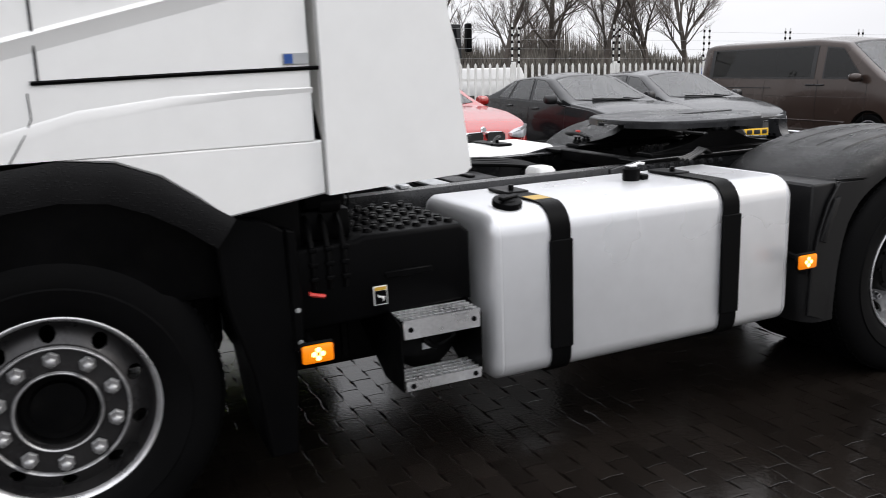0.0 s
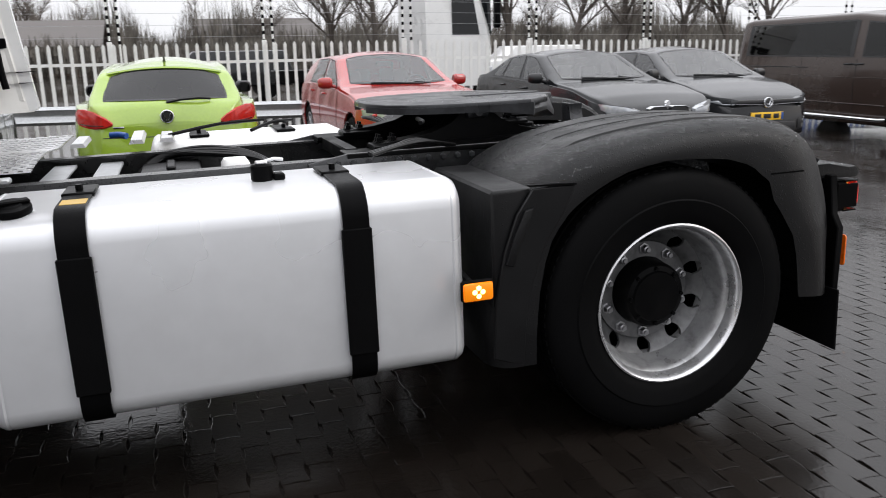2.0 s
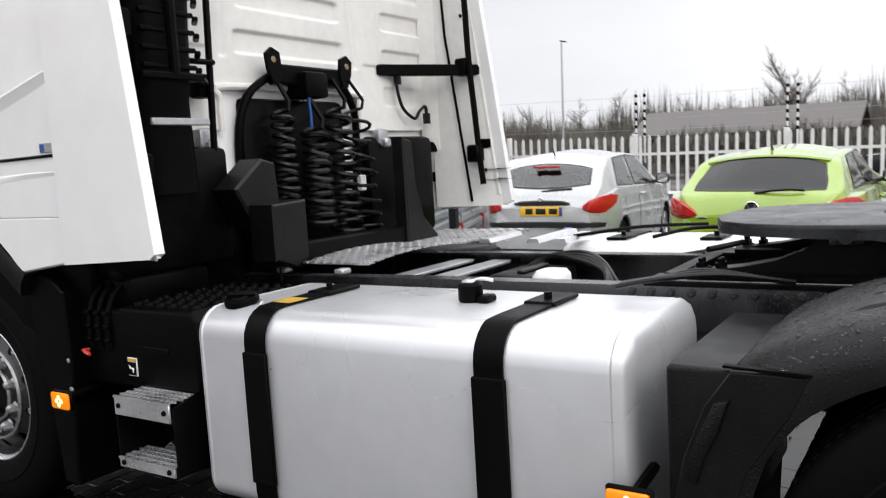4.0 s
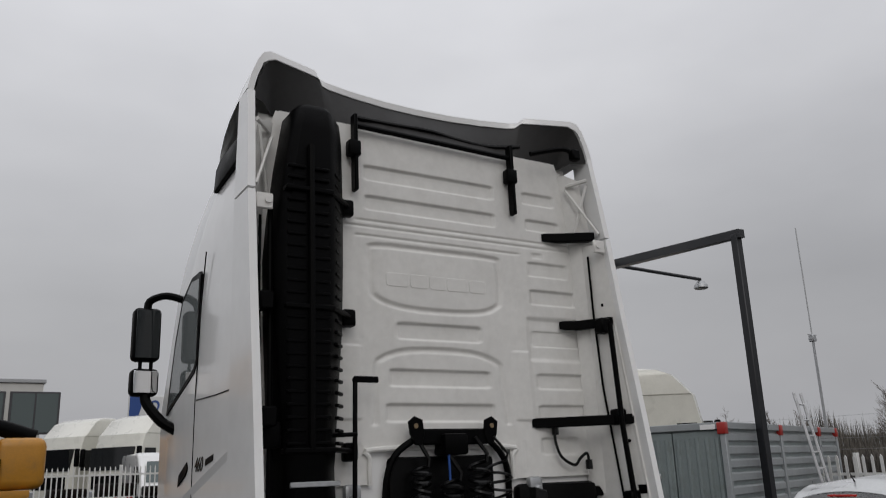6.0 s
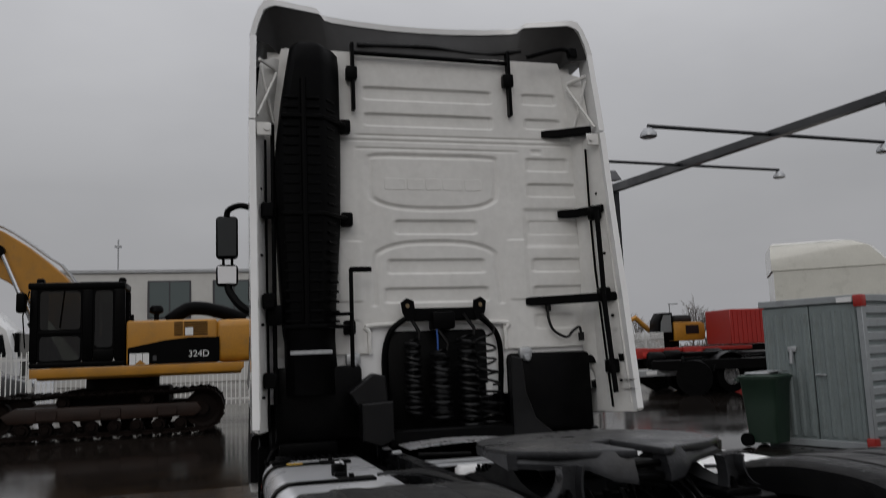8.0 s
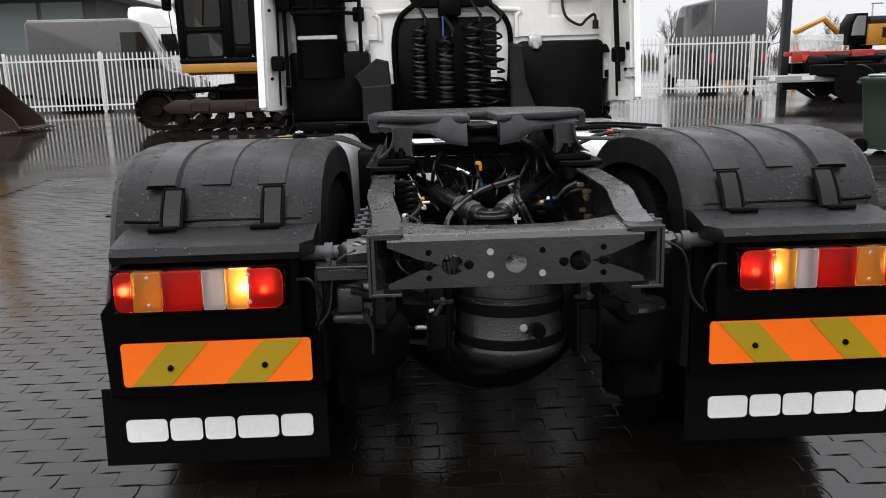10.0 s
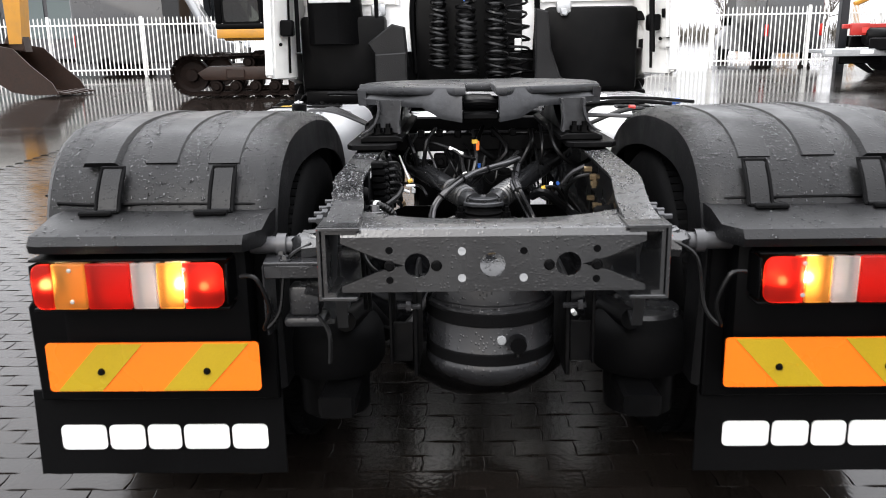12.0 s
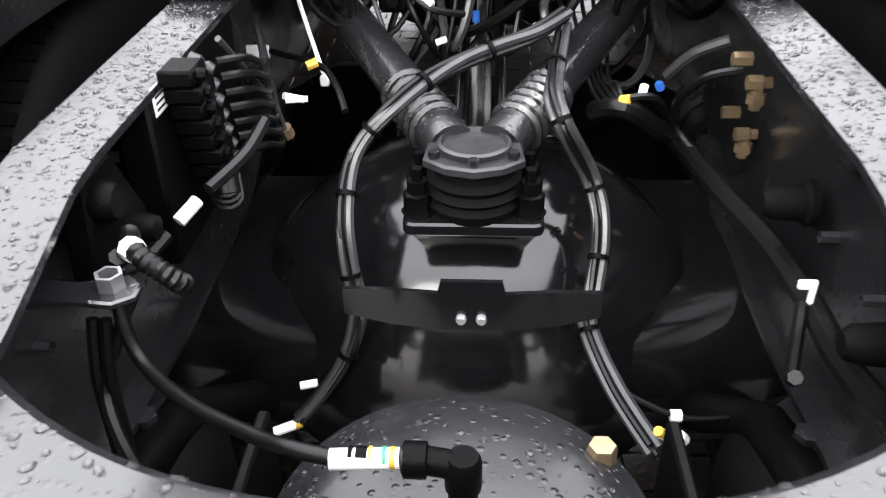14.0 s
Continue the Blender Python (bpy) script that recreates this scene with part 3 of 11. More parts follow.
def holed_disc(bm, m, prof_in, prof_out, r0, r1, h0, h1, n, rh):
    """A wheel disc between radii r0 and r1 with n round hand holes."""
    seg = n * 24
    rc = (r0 + r1) / 2
    def ring(kind):
        out = []
        for j in range(seg):
            a = 2 * math.pi * j / seg
            da = (((j + 12) % 24) - 12) / 24 * 2 * math.pi / n
            half = 0.0
            arc = da * rc
            if abs(arc) < rh:
                half = math.sqrt(rh * rh - arc * arc)
            r = {0: r0, 1: rc - half, 2: rc + half, 3: r1}[kind]
            h = h0 + (h1 - h0) * (r - r0) / (r1 - r0)
            out.append((r * math.cos(a), r * math.sin(a), h, half))
        return out
    R4 = [ring(k) for k in range(4)]
    vs = [[bm.verts.new(m @ Vector(p[:3])) for p in rg] for rg in R4]
    back = [[bm.verts.new(m @ Vector((p[0], p[1], p[2] - 0.014))) for p in rg] for rg in (R4[1], R4[2])]
    for j in range(seg):
        k = (j + 1) % seg
        bm.faces.new((vs[0][j], vs[0][k], vs[1][k], vs[1][j]))
        bm.faces.new((vs[2][j], vs[2][k], vs[3][k], vs[3][j]))
        bm.faces.new((vs[1][j], vs[1][k], back[0][k], back[0][j]))
        bm.faces.new((vs[2][j], vs[2][k], back[1][k], back[1][j]))


def truck_wheel(name, m, deep, label):
    """m lays the wheel's axis z outwards, with z = 0 at the rim's outer lip."""
    bm = B()
    tyre_mesh(bm, m @ at(0, 0, 0.010 if deep else 0.02))
    tyre = part("tyre", bm, RUBBER, None)
    bm = B()
    if deep:
        lathe(bm, [(0.288, -0.03), (0.302, -0.010), (0.304, 0.0), (0.298, 0.003), (0.292, -0.002), (0.286, -0.02), (0.280, -0.05)], 64, m)
        lip = part("rim_lip", bm, RIMB, None)
        bm = B()
        lathe(bm, [(0.280, -0.05), (0.268, -0.065), (0.262, -0.10), (0.258, -0.14), (0.250, -0.155), (0.248, -0.20)], 64, m)
        barrel = part("rim_barrel", bm, RIM, None)
        bm = B()
        holed_disc(bm, m, None, None, 0.196, 0.250, -0.215, -0.165, 10, 0.027)
        lathe(bm, [(0.196, -0.215), (0.194, -0.205), (0.135, -0.203), (0.130, -0.22)], 64, m)
        disc = part("wheel_disc", bm, DISC, None)
        nuts = (10, 0.1675, -0.204)
        bm = B()
        lathe(bm, [(0.132, -0.22), (0.128, -0.13), (0.118, -0.115), (0.10, -0.11), (0.095, -0.102), (0.05, -0.10), (0.0, -0.10)], 36, m)
        for i in range(8):
            a = 2 * math.pi * i / 8
            lathe(bm, [(0.0, 0.012), (0.008, 0.012), (0.010, 0.0)], 6, m @ at(0.108 * math.cos(a), 0.108 * math.sin(a), -0.115))
        hub = part("hub", bm, STEELD, None)
    else:
        lathe(bm, [(0.288, -0.03), (0.303, -0.010), (0.305, 0.0), (0.299, 0.004), (0.292, -0.001), (0.284, -0.018)], 64, m)
        lip = part("rim_lip", bm, RIMB, None)
        bm = B()
        lathe(bm, [(0.284, -0.018), (0.276, -0.05), (0.268, -0.062)], 64, m)
        holed_disc(bm, m, None, None, 0.212, 0.268, -0.022, -0.062, 10, 0.024)
        lathe(bm, [(0.212, -0.022), (0.205, -0.012), (0.203, -0.016), (0.199, -0.020), (0.134, -0.020), (0.128, -0.006), (0.119, -0.006), (0.116, -0.04)], 64, m)
        disc = part("wheel_disc", bm, DARKDISC, None)
        nuts = (10, 0.1675, -0.014)
        bm = B()
        lathe(bm, [(0.117, -0.03), (0.112, -0.035), (0.105, -0.06), (0.085, -0.062), (0.08, -0.045), (0.0, -0.043)], 36, m)
        hub = part("hub", bm, STEELD, None)
        bm = B()
        for r in (0.1245, 0.204):
            lathe(bm, [(r - 0.006, -0.010), (r - 0.003, -0.003), (r, -0.001), (r + 0.003, -0.003), (r + 0.006, -0.012)], 64, m)
        barrel = part("disc_ridge", bm, RIM, None)
    w = new(name)
    w.empty_display_size = 0.1
    w.parent = truck
    tagged(w, label)
    for o in (tyre, lip, disc, hub, barrel):
        o.parent = w
    bm = B()
    if deep:
        nut_shape(bm)
    else:
        lathe(bm, [(0.0, 0.042), (0.010, 0.040), (0.0165, 0.034), (0.020, 0.028), (0.0215, 0.008), (0.026, 0.004), (0.027, 0.0)], 6)
    n, r, h = nuts
    repeat("nut", bm, NUT if deep else RIM, w, [m @ at(r * math.cos(2 * math.pi * i / n), r * math.sin(2 * math.pi * i / n), h) for i in range(n)])
    return w


truck_wheel("rear_wheel", at(-1.245, 1.245, 0.502) @ AXN, True, "rear dual wheel with deep silver rim")
truck_wheel("front_wheel", at(-1.14, 4.965, 0.575) @ AXN, False, "front wheel with grey steel rim")
truck_wheel("rear_wheel", at(1.245, 1.245, 0.502) @ AX, True, "rear dual wheel with deep silver rim")
truck_wheel("front_wheel", at(1.14, 4.965, 0.575) @ AX, False, "front wheel with grey steel rim")
for s in (-1, 1):
    bm = B()
    tyre_mesh(bm, at(s * 0.85, 1.245, 0.502) @ (AXN if s < 0 else AX))
    lathe(bm, [(0.29, -0.03), (0.28, -0.15), (0.29, -0.27)], 40, at(s * 0.85, 1.245, 0.502) @ (AXN if s < 0 else AX))
    lathe(bm, [(0.20, -0.30), (0.20, -0.27), (0.0, -0.27)], 32, at(s * 0.80, 1.245, 0.502) @ (AXN if s < 0 else AX))
    part("inner_tyre", bm, RUBBER, truck)


# ---- rear mudguards ----
CROWN = [(1.20, 1.153), (1.30, 1.144), (1.39, 1.133), (1.46, 1.122), (1.53, 1.108), (1.59, 1.092), (1.65, 1.072), (1.71, 1.046), (1.76, 1.018), (1.80, 0.988), (1.84, 0.942), (1.885, 0.87)]


def guard_curve(deg, d=0.0):
    """The mudguard's crown in y and z, d outwards: a falling brow ahead of the axle, a squared ellipse behind it."""
    c, q = math.cos(radians(deg)), math.sin(radians(deg))
    if deg <= 90:
        y = 1.20 + 0.76 * c
        return y + d * c * 0.6, lerp_line(CROWN, y) + d * q
    return 1.20 - (0.745 + d) * abs(c) ** 0.5, 0.50 + (0.656 + d) * abs(q) ** 0.5


def arc_path():
    pts = [(1.963, 0.36), (1.962, 0.45), (1.955, 0.56), (1.945, 0.65), (1.92, 0.77), (1.885, 0.87)]
    pts += CROWN[::-1][1:]
    pts += [guard_curve(a) for a in (91, 93, 97, 102, 108, 115, 122, 129, 135, 141, 147, 153, 158, 163, 168)]
    pts += [(0.462, 0.70), (0.472, 0.60), (0.482, 0.52), (0.49, 0.44)]
    return pts


def corner_shift(y, z):
    """How far the outer rear corner lies ahead of the middle."""
    if y > 1.0:
        return 0.0
    return lerp_line([(0.50, 0.17), (0.68, 0.12), (0.95, 0.0)], y) if z > 0.92 else lerp_line([(0.45, 0.02), (0.69, 0.085), (0.77, 0.13), (0.90, 0.17)], z)


def mudguard(s):
    pts = arc_path()
    rings = []
    for i, (y, z) in enumerate(pts):
        a, b = pts[max(i - 1, 0)], pts[min(i + 1, len(pts) - 1)]
        ty, tz = b[0] - a[0], b[1] - a[1]
        ln = math.hypot(ty, tz)
        ny, nz = tz / ln, -ty / ln
        if ny * (y - 1.20) + nz * (z - 0.5) < 0:
            ny, nz = -ny, -nz
        sk = lerp_line([(0.5, 0.17), (0.75, 0.19), (0.95, 0.155), (1.02, 0.135), (1.3, 0.108), (1.45, 0.112), (1.55, 0.128), (1.65, 0.145), (1.8, 0.17), (2.1, 0.17)], y)
        cs = corner_shift(y, z)
        sec = [(1.250, -sk), (1.252, -0.09), (1.244, -0.055), (1.215, -0.022), (1.175, -0.004), (0.90, 0.0), (0.605, -0.006), (0.572, -0.012), (0.552, -0.034), (0.545, -0.13),
               (0.552, -0.13), (0.560, -0.046), (0.62, -0.018), (0.90, -0.012), (1.17, -0.014), (1.232, -0.06), (1.241, -sk)]
        rings.append([(s * x, y + ny * d + cs * (max(x - 0.93, 0.0) / 0.315) ** 4, z + nz * d) for x, d in sec])
    bm = B()
    loft(bm, rings)
    g = part("mudguard", bm, GUARDP, truck, "black plastic rear mudguard beaded with rain")
    # three pressed ribs over the crown
    def on(a_deg, d):
        return guard_curve(a_deg, d)
    for x in (0.70, 0.865, 1.03):
        bm = B()
        rr = []
        for i in range(15):
            a = (58 + 32 * i / 7) if i < 7 else (91 + 43 * ((i - 7) / 7) ** 1.3)
            lower = -0.004 - 0.02 * max(0.95 - x, 0.0)
            d = (0.009 if i > 0 else 0.001) + lower
            (y1, z1), (y0, z0) = on(a, d), on(a, lower - 0.006)
            rr.append([(s * (x - 0.052), y0, z0), (s * (x - 0.040), y1, z1), (s * (x + 0.040), y1, z1), (s * (x + 0.052), y0, z0)])
        loft(bm, rr)
        part("rib", bm, GUARDP, g)
    # seam between crown and rear leaf
    bm = B()
    rr = []
    for x, h in ((0.585, -0.014), (0.62, -0.006), (0.75, -0.003), (0.90, 0.0), (1.05, -0.002), (1.14, -0.003)):
        cs = 0.165 * (max(x - 0.93, 0.0) / 0.315) ** 4
        rr.append([(s * x, y + cs, z) for y, z in (on(150.1, h - 0.006), on(150.1, h + 0.0034), on(150.7, h + 0.0034), on(150.7, h - 0.006))])
    loft(bm, rr)
    part("seam", bm, BLACKP, g)
    # two rubber straps that hold the rear leaf
    for x in (0.69, 0.985):
        way = [on(136.8 + 16.0 * k / 6, 0.012) for k in range(7)] + [(0.472, 0.946)]
        bm = B()
        loft(bm, [[(s * (x - 0.024), y + 0.006, z - 0.010), (s * (x - 0.024), y, z), (s * (x + 0.024), y, z), (s * (x + 0.024), y + 0.006, z - 0.010)] for y, z in way])
        st = part("rubber_strap", bm, GUARDP, g, "black rubber hold-down strap")
        bm = B()
        tube(bm, [(s * (x - 0.03), *way[-1])] + [(s * (x - 0.03), y, z - 0.003) for y, z in way[::-1]] + [(s * (x + 0.03), y, z - 0.003) for y, z in way] + [(s * (x - 0.03), *way[-1])], 0.0055, 6)
        box(bm, *sorted((s * (x - 0.026), s * (x + 0.058))), 0.440, 0.462, 0.940, 0.954, 0.004, 1)
        part("strap_buckle", bm, RUBBER, st)
    # joints where the leaves meet the crown
    bm = B()
    prism(bm, [(1.815, 0.992), (1.815, 0.998), (1.64, 0.991), (1.64, 0.985)], 'x', *sorted((s * 1.236, s * 1.2545)))
    part("leaf_joint", bm, BLACKP, g)
    bm = B()
    prism(bm, [(0.845, 0.950), (0.845, 0.956), (0.70, 0.956), (0.70, 0.950)], 'x', *sorted((s * 1.20, s * 1.2525)))
    part("leaf_joint", bm, BLACKP, g)
    # moulded leaf in front of the wheel, with a deep pressing and a square shelf
    bm = B()
    prism(bm, [(1.64, 0.985), (1.80, 0.985), (1.86, 0.90), (1.905, 0.78), (1.94, 0.62), (1.95, 0.40), (1.84, 0.36), (1.82, 0.60), (1.77, 0.76), (1.68, 0.90)], 'x', *sorted((s * 1.236, s * 1.2525)), 0.004, 1)
    prism(bm, [(1.80, 0.925), (1.835, 0.915), (1.875, 0.83), (1.905, 0.735), (1.875, 0.725), (1.855, 0.79), (1.825, 0.85)], 'x', *sorted((s * 1.245, s * 1.266)), 0.007, 2)
    part("front_leaf", bm, GUARDP, g)
    bm = B()
    prism(bm, [(1.80, 0.60), (1.945, 0.58), (1.945, 0.975), (1.935, 0.985), (1.80, 0.985)], 'x', *sorted((s * 0.60, s * 1.235)), 0.012, 3)
    part("leaf_shelf", bm, GUARDP, g)
    return g


def rear_lamp_group(s):
    """Lamp shelf, backing, tail lamp, striped plate and mud flap of one side."""
    bm = B()
    rings = []
    for x, e in ((0.545, 0.06), (0.575, 0.0), (1.06, 0.0), (1.082, 0.01), (1.092, 0.05)):
        rings.append([(s * x, 0.235 + e, 0.895), (s * x, 0.228 + e, 0.915), (s * x, 0.245 + e, 0.935), (s * x, 0.40, 0.957), (s * x, 0.65, 0.962), (s * x, 0.65, 0.93), (s * x, 0.42, 0.90)])
    loft(bm, rings)
    shelf = part("lamp_shelf", bm, GUARDP, truck, "black lamp bracket with sloping top")
    bm = B()
    prism(bm, [(s * 0.56, 0.44), (s * 1.20, 0.44), (s * 1.205, 0.70), (s * 1.17, 0.75), (s * 1.15, 0.90), (s * 0.56, 0.90)], 'y', 0.445, 0.475, 0.004, 1)
    box(bm, *sorted((s * 0.60, s * 1.08)), 0.368, 0.45, 0.50, 0.89, 0.02, 2)
    part("backing_panel", bm, BLACKP, truck, "black panel behind the tail lamp")
    shelf.matrix_basis = at(0, 0.060, -0.015) @ Matrix.Diagonal((1.022, 1, 1, 1))
    bm = B()
    prism(bm, [(s * 0.558, 0.205), (s * 1.246, 0.205), (s * 1.240, 0.455), (s * 0.558, 0.455)], 'y', 0.476, 0.486, 0.002, 1)
    flap = part("mud_flap", bm, RUBBER, truck, "black rubber mud flap with a white mark")
    # plain white blocks of a mark
    x = 0.63 if s > 0 else -1.175
    for w in (0.125, 0.098, 0.092, 0.125, 0.098):
        bm = B()
        prism(bm, [(px + x + w / 2, pz + 0.318) for px, pz in rounded(w, 0.072, 0.014, 3)], 'y', 0.472, 0.475)
        part("mark_block", bm, WHITEP, flap)
        x += w + 0.008
    # tail lamp: six chambers in one housing
    xs = [1.070, 1.022, 0.942, 0.836, 0.775, 0.714, 0.620]
    mats = [REDT, AMBERT, REDT, CLEART, AMBERT, REDT]
    bm = B()
    prism(bm, [(s * 0.612, 0.775), (s * 0.625, 0.760), (s * 1.066, 0.757), (s * 1.08, 0.77), (s * 1.08, 0.872), (s * 1.066, 0.884), (s * 0.625, 0.886), (s * 0.612, 0.872)], 'y', 0.292, 0.34, 0.004, 1)
    for z0, z1 in ((0.757, 0.764), (0.879, 0.885)):
        box(bm, *sorted((s * 0.6125, s * 1.078)), 0.236, 0.30, z0, z1, 0.002, 1)
    for x in (0.6125, 1.0715):
        box(bm, *sorted((s * x, s * (x + 0.0065))), 0.2345, 0.30, 0.772, 0.871, 0.002, 1)
    lamp = part("tail_lamp", bm, BLACKP, truck, "lit tail lamp with red, orange and clear chambers")
    lamp.matrix_basis = at(0, 0.060, -0.020) @ Matrix.Diagonal((1.027, 1, 1, 1))
    for k in range(6):
        bm = B()
        a, b = sorted((s * xs[k], s * xs[k + 1]))
        if k in (0, 5):
            out_ = s if k == 0 else -s
            xo, xi = (b - 0.001, a + 0.001) if out_ > 0 else (a + 0.001, b - 0.001)
            arc = [(xo - out_ * 0.024 * (1 - math.sin(q)), 0.854 + 0.024 * math.cos(q)) for q in (0, 0.4, 0.8, 1.2, 1.57)]
            prism(bm, [(xi, 0.878)] + arc + [(px, 1.643 - pz) for px, pz in arc[::-1]] + [(xi, 0.765)], 'y', 0.222, 0.234, 0.004, 2)
        else:
            box(bm, a + 0.001, b - 0.001, 0.222, 0.234, 0.765, 0.878, 0.005, 3)
        ln = part("lens", bm, mats[k], lamp)
        bm = B()
        ez = 0.026 if k in (0, 5) else 0.0
        box(bm, a + (0.034 if abs(a) in (xs[0], xs[-1]) else 0.0005), b - (0.034 if abs(b) in (xs[0], xs[-1]) else 0.0005), 0.286, 0.291, 0.766 + ez, 0.877 - ez, 0)
        for q in (a, b):
            if k not in (0, 5) or abs(q) not in (xs[0], xs[-1]):
                box(bm, q - 0.0008, q + 0.0008, 0.255, 0.286, 0.766 + ez, 0.877 - ez, 0)
        part("reflector", bm, REFLECT, lamp)
        if k in (0, 4, 5):
            bm = B()
            r = {0: 0.012, 4: 0.015, 5: 0.009}[k]
            c = (a + b) / 2 + s * (0.008 if k == 0 else -0.012 if k == 4 else 0.01)
            lathe(bm, [(0.0, r)] + [(r * math.sin(math.pi * q / 8), r * math.cos(math.pi * q / 8)) for q in range(1, 8)] + [(0.0, -r)], 12, at(c, 0.262, 0.818 if k != 5 else 0.810))
            part("bulb", bm, BULBDIM if k == 5 else BULB, lamp, "glowing lamp bulb")
    for k in (1, 4):
        bm = B()
        lathe(bm, [(0.0, 0.003), (0.005, 0.002), (0.006, 0.0)], 8)
        repeat("lens_screw", bm, RIMB, lamp, [at(s * (xs[k + (k == 4)] + (-0.004 if k == 4 else -0.045)), 0.222, z) @ AYN for z in (0.785, 0.862)])
    # striped plate
    bm = B()
    a, b = sorted((s * 0.562, s * 1.085))
    prism(bm, [(x + (a + b) / 2, z + 0.592) for x, z in rounded(b - a, 0.124, 0.010, 3)], 'y', 0.238, 0.243)
    plate = part("striped_plate", bm, REFO, truck, "orange and yellow striped reflective plate")
    plate.matrix_basis = at(0, 0.104, -0.042) @ Matrix.Diagonal((1.030, 1, 1.04, 1))
    for c in (0.695, 0.955):
        bm = B()
        lean = -0.055
        pts = [(s * (c - 0.055 - lean), 0.532), (s * (c + 0.055 - lean), 0.532), (s * (c + 0.055 + lean), 0.652), (s * (c - 0.055 + lean), 0.652)]
        prism(bm, pts, 'y', 0.2355, 0.2378)
        part("stripe", bm, REFY, plate)
        bm = B()
        lathe(bm, [(0.0, 0.008), (0.007, 0.007), (0.009, 0.0)], 10, at(s * (c - 0.003), 0.2352, 0.582) @ AYN)
        part("bolt", bm, STEELD, plate)
    # lamp cable and stay
    bm = B()
    tube(bm, [(s * 0.60, 0.30, 0.82), (s * 0.56, 0.29, 0.815), (s * 0.535, 0.30, 0.74), (s * 0.555, 0.32, 0.68), (s * 0.52, 0.34, 0.72), (s * 0.50, 0.36, 0.84), (s * 0.44, 0.38, 0.88)], 0.0055, 7, 6)
    part("lamp_cable", bm, CABLE, truck)
    bm = B()
    tube(bm, [(s * 0.60, 0.42, 0.868), (s * 0.44, 0.42, 0.868)], 0.022, 14)
    lathe(bm, [(0.03, -0.012), (0.03, 0.012)], 14, at(s * 0.52, 0.42, 0.868) @ AX)
    part("guard_stay", bm, HOSEG, truck)
    bm = B()
    tube(bm, [(s * 0.47, 0.42, 0.868), (s * 0.46, 0.40, 0.863), (s * 0.40, 0.41, 0.868)], 0.034, 9)
    sc_ = part("stay_clamp", bm, STEEL, truck)
    for k in range(10):
        a = 2 * math.pi * k / 10
        bm = B()
        tube(bm, [(s * 0.465, 0.42 + 0.03 * math.cos(a), 0.868 + 0.03 * math.sin(a)), (s * 0.43, 0.42 + 0.036 * math.cos(a + 0.6), 0.868 + 0.036 * math.sin(a + 0.6)), (s * 0.40, 0.42 + 0.03 * math.cos(a + 1), 0.868 + 0.03 * math.sin(a + 1))], 0.008, 5)
        part("clamp_wire", bm, STEEL, sc_)


for s in (-1, 1):
    mudguard(s)
    rear_lamp_group(s)


# ---- chassis rails and rear crossmember ----
def rail(s):
    """A pressed rail; top line drops behind the fifth wheel."""
    line = [(0.222, 0.945, 0.79, 0.388), (0.38, 0.966, 0.785, 0.389), (0.44, 0.974, 0.64, 0.394), (0.60, 0.998, 0.635, 0.413), (0.66, 1.003, 0.635, 0.416), (0.86, 1.012, 0.63, 0.412), (1.20, 1.018, 0.64, 0.414), (1.5, 1.020, 0.72, 0.425), (2.2, 1.022, 0.72, 0.425), (3.2, 1.022, 0.70, 0.43), (4.15, 1.015, 0.68, 0.44), (6.0, 1.0, 0.66, 0.46)]
    bm = B()
    rings = []
    for y, zt, zb, x in line:
        rings.append([(s * x, y, zb), (s * x, y, zt), (s * (x - 0.080), y, zt), (s * (x - 0.080), y, zt - 0.009), (s * (x - 0.009), y, zt - 0.009), (s * (x - 0.009), y, zb + 0.009), (s * (x - 0.028), y, zb + 0.009), (s * (x - 0.028), y, zb)])
    loft(bm, rings)
    r = part("chassis_rail", bm, STEEL, truck, "dark grey painted chassis rail")
    bm = B()
    lathe(bm, [(0.0, 0.066), (0.007, 0.066), (0.007, 0.045), (0.014, 0.045), (0.014, 0.030), (0.007, 0.030), (0.007, 0.0)], 6)
    repeat("bolt", bm, GREASE, r, [at(s * 0.385, y, z) @ (AX if s > 0 else AXN) for y in (0.42, 0.50, 0.58, 0.68, 0.80) for z in (0.84, 0.93)])
    # bolted side plate below the fifth wheel
    bm = B()
    prism(bm, [(1.30, 0.88), (2.42, 0.88), (2.42, 1.015), (2.25, 1.045), (1.38, 1.045), (1.30, 0.98)], 'x', *sorted((s * 0.4265, s * 0.437)), 0.002, 1)
    pl = part("mounting_plate", bm, STEEL, r)
    bm = B()
    lathe(bm, [(0.0, 0.012), (0.009, 0.012), (0.011, 0.005), (0.015, 0.004), (0.015, 0.0)], 6)
    repeat("bolt", bm, GREASE, pl, [at(s * 0.437, 1.72 + 0.0645 * k, 1.004) @ (AX if s > 0 else AXN) for k in range(10)] + [at(s * 0.437, y, 0.925) @ (AX if s > 0 else AXN) for y in (1.50, 1.62, 1.74, 1.95, 2.15, 2.30)])
    return r


for s in (-1, 1):
    rail(s)

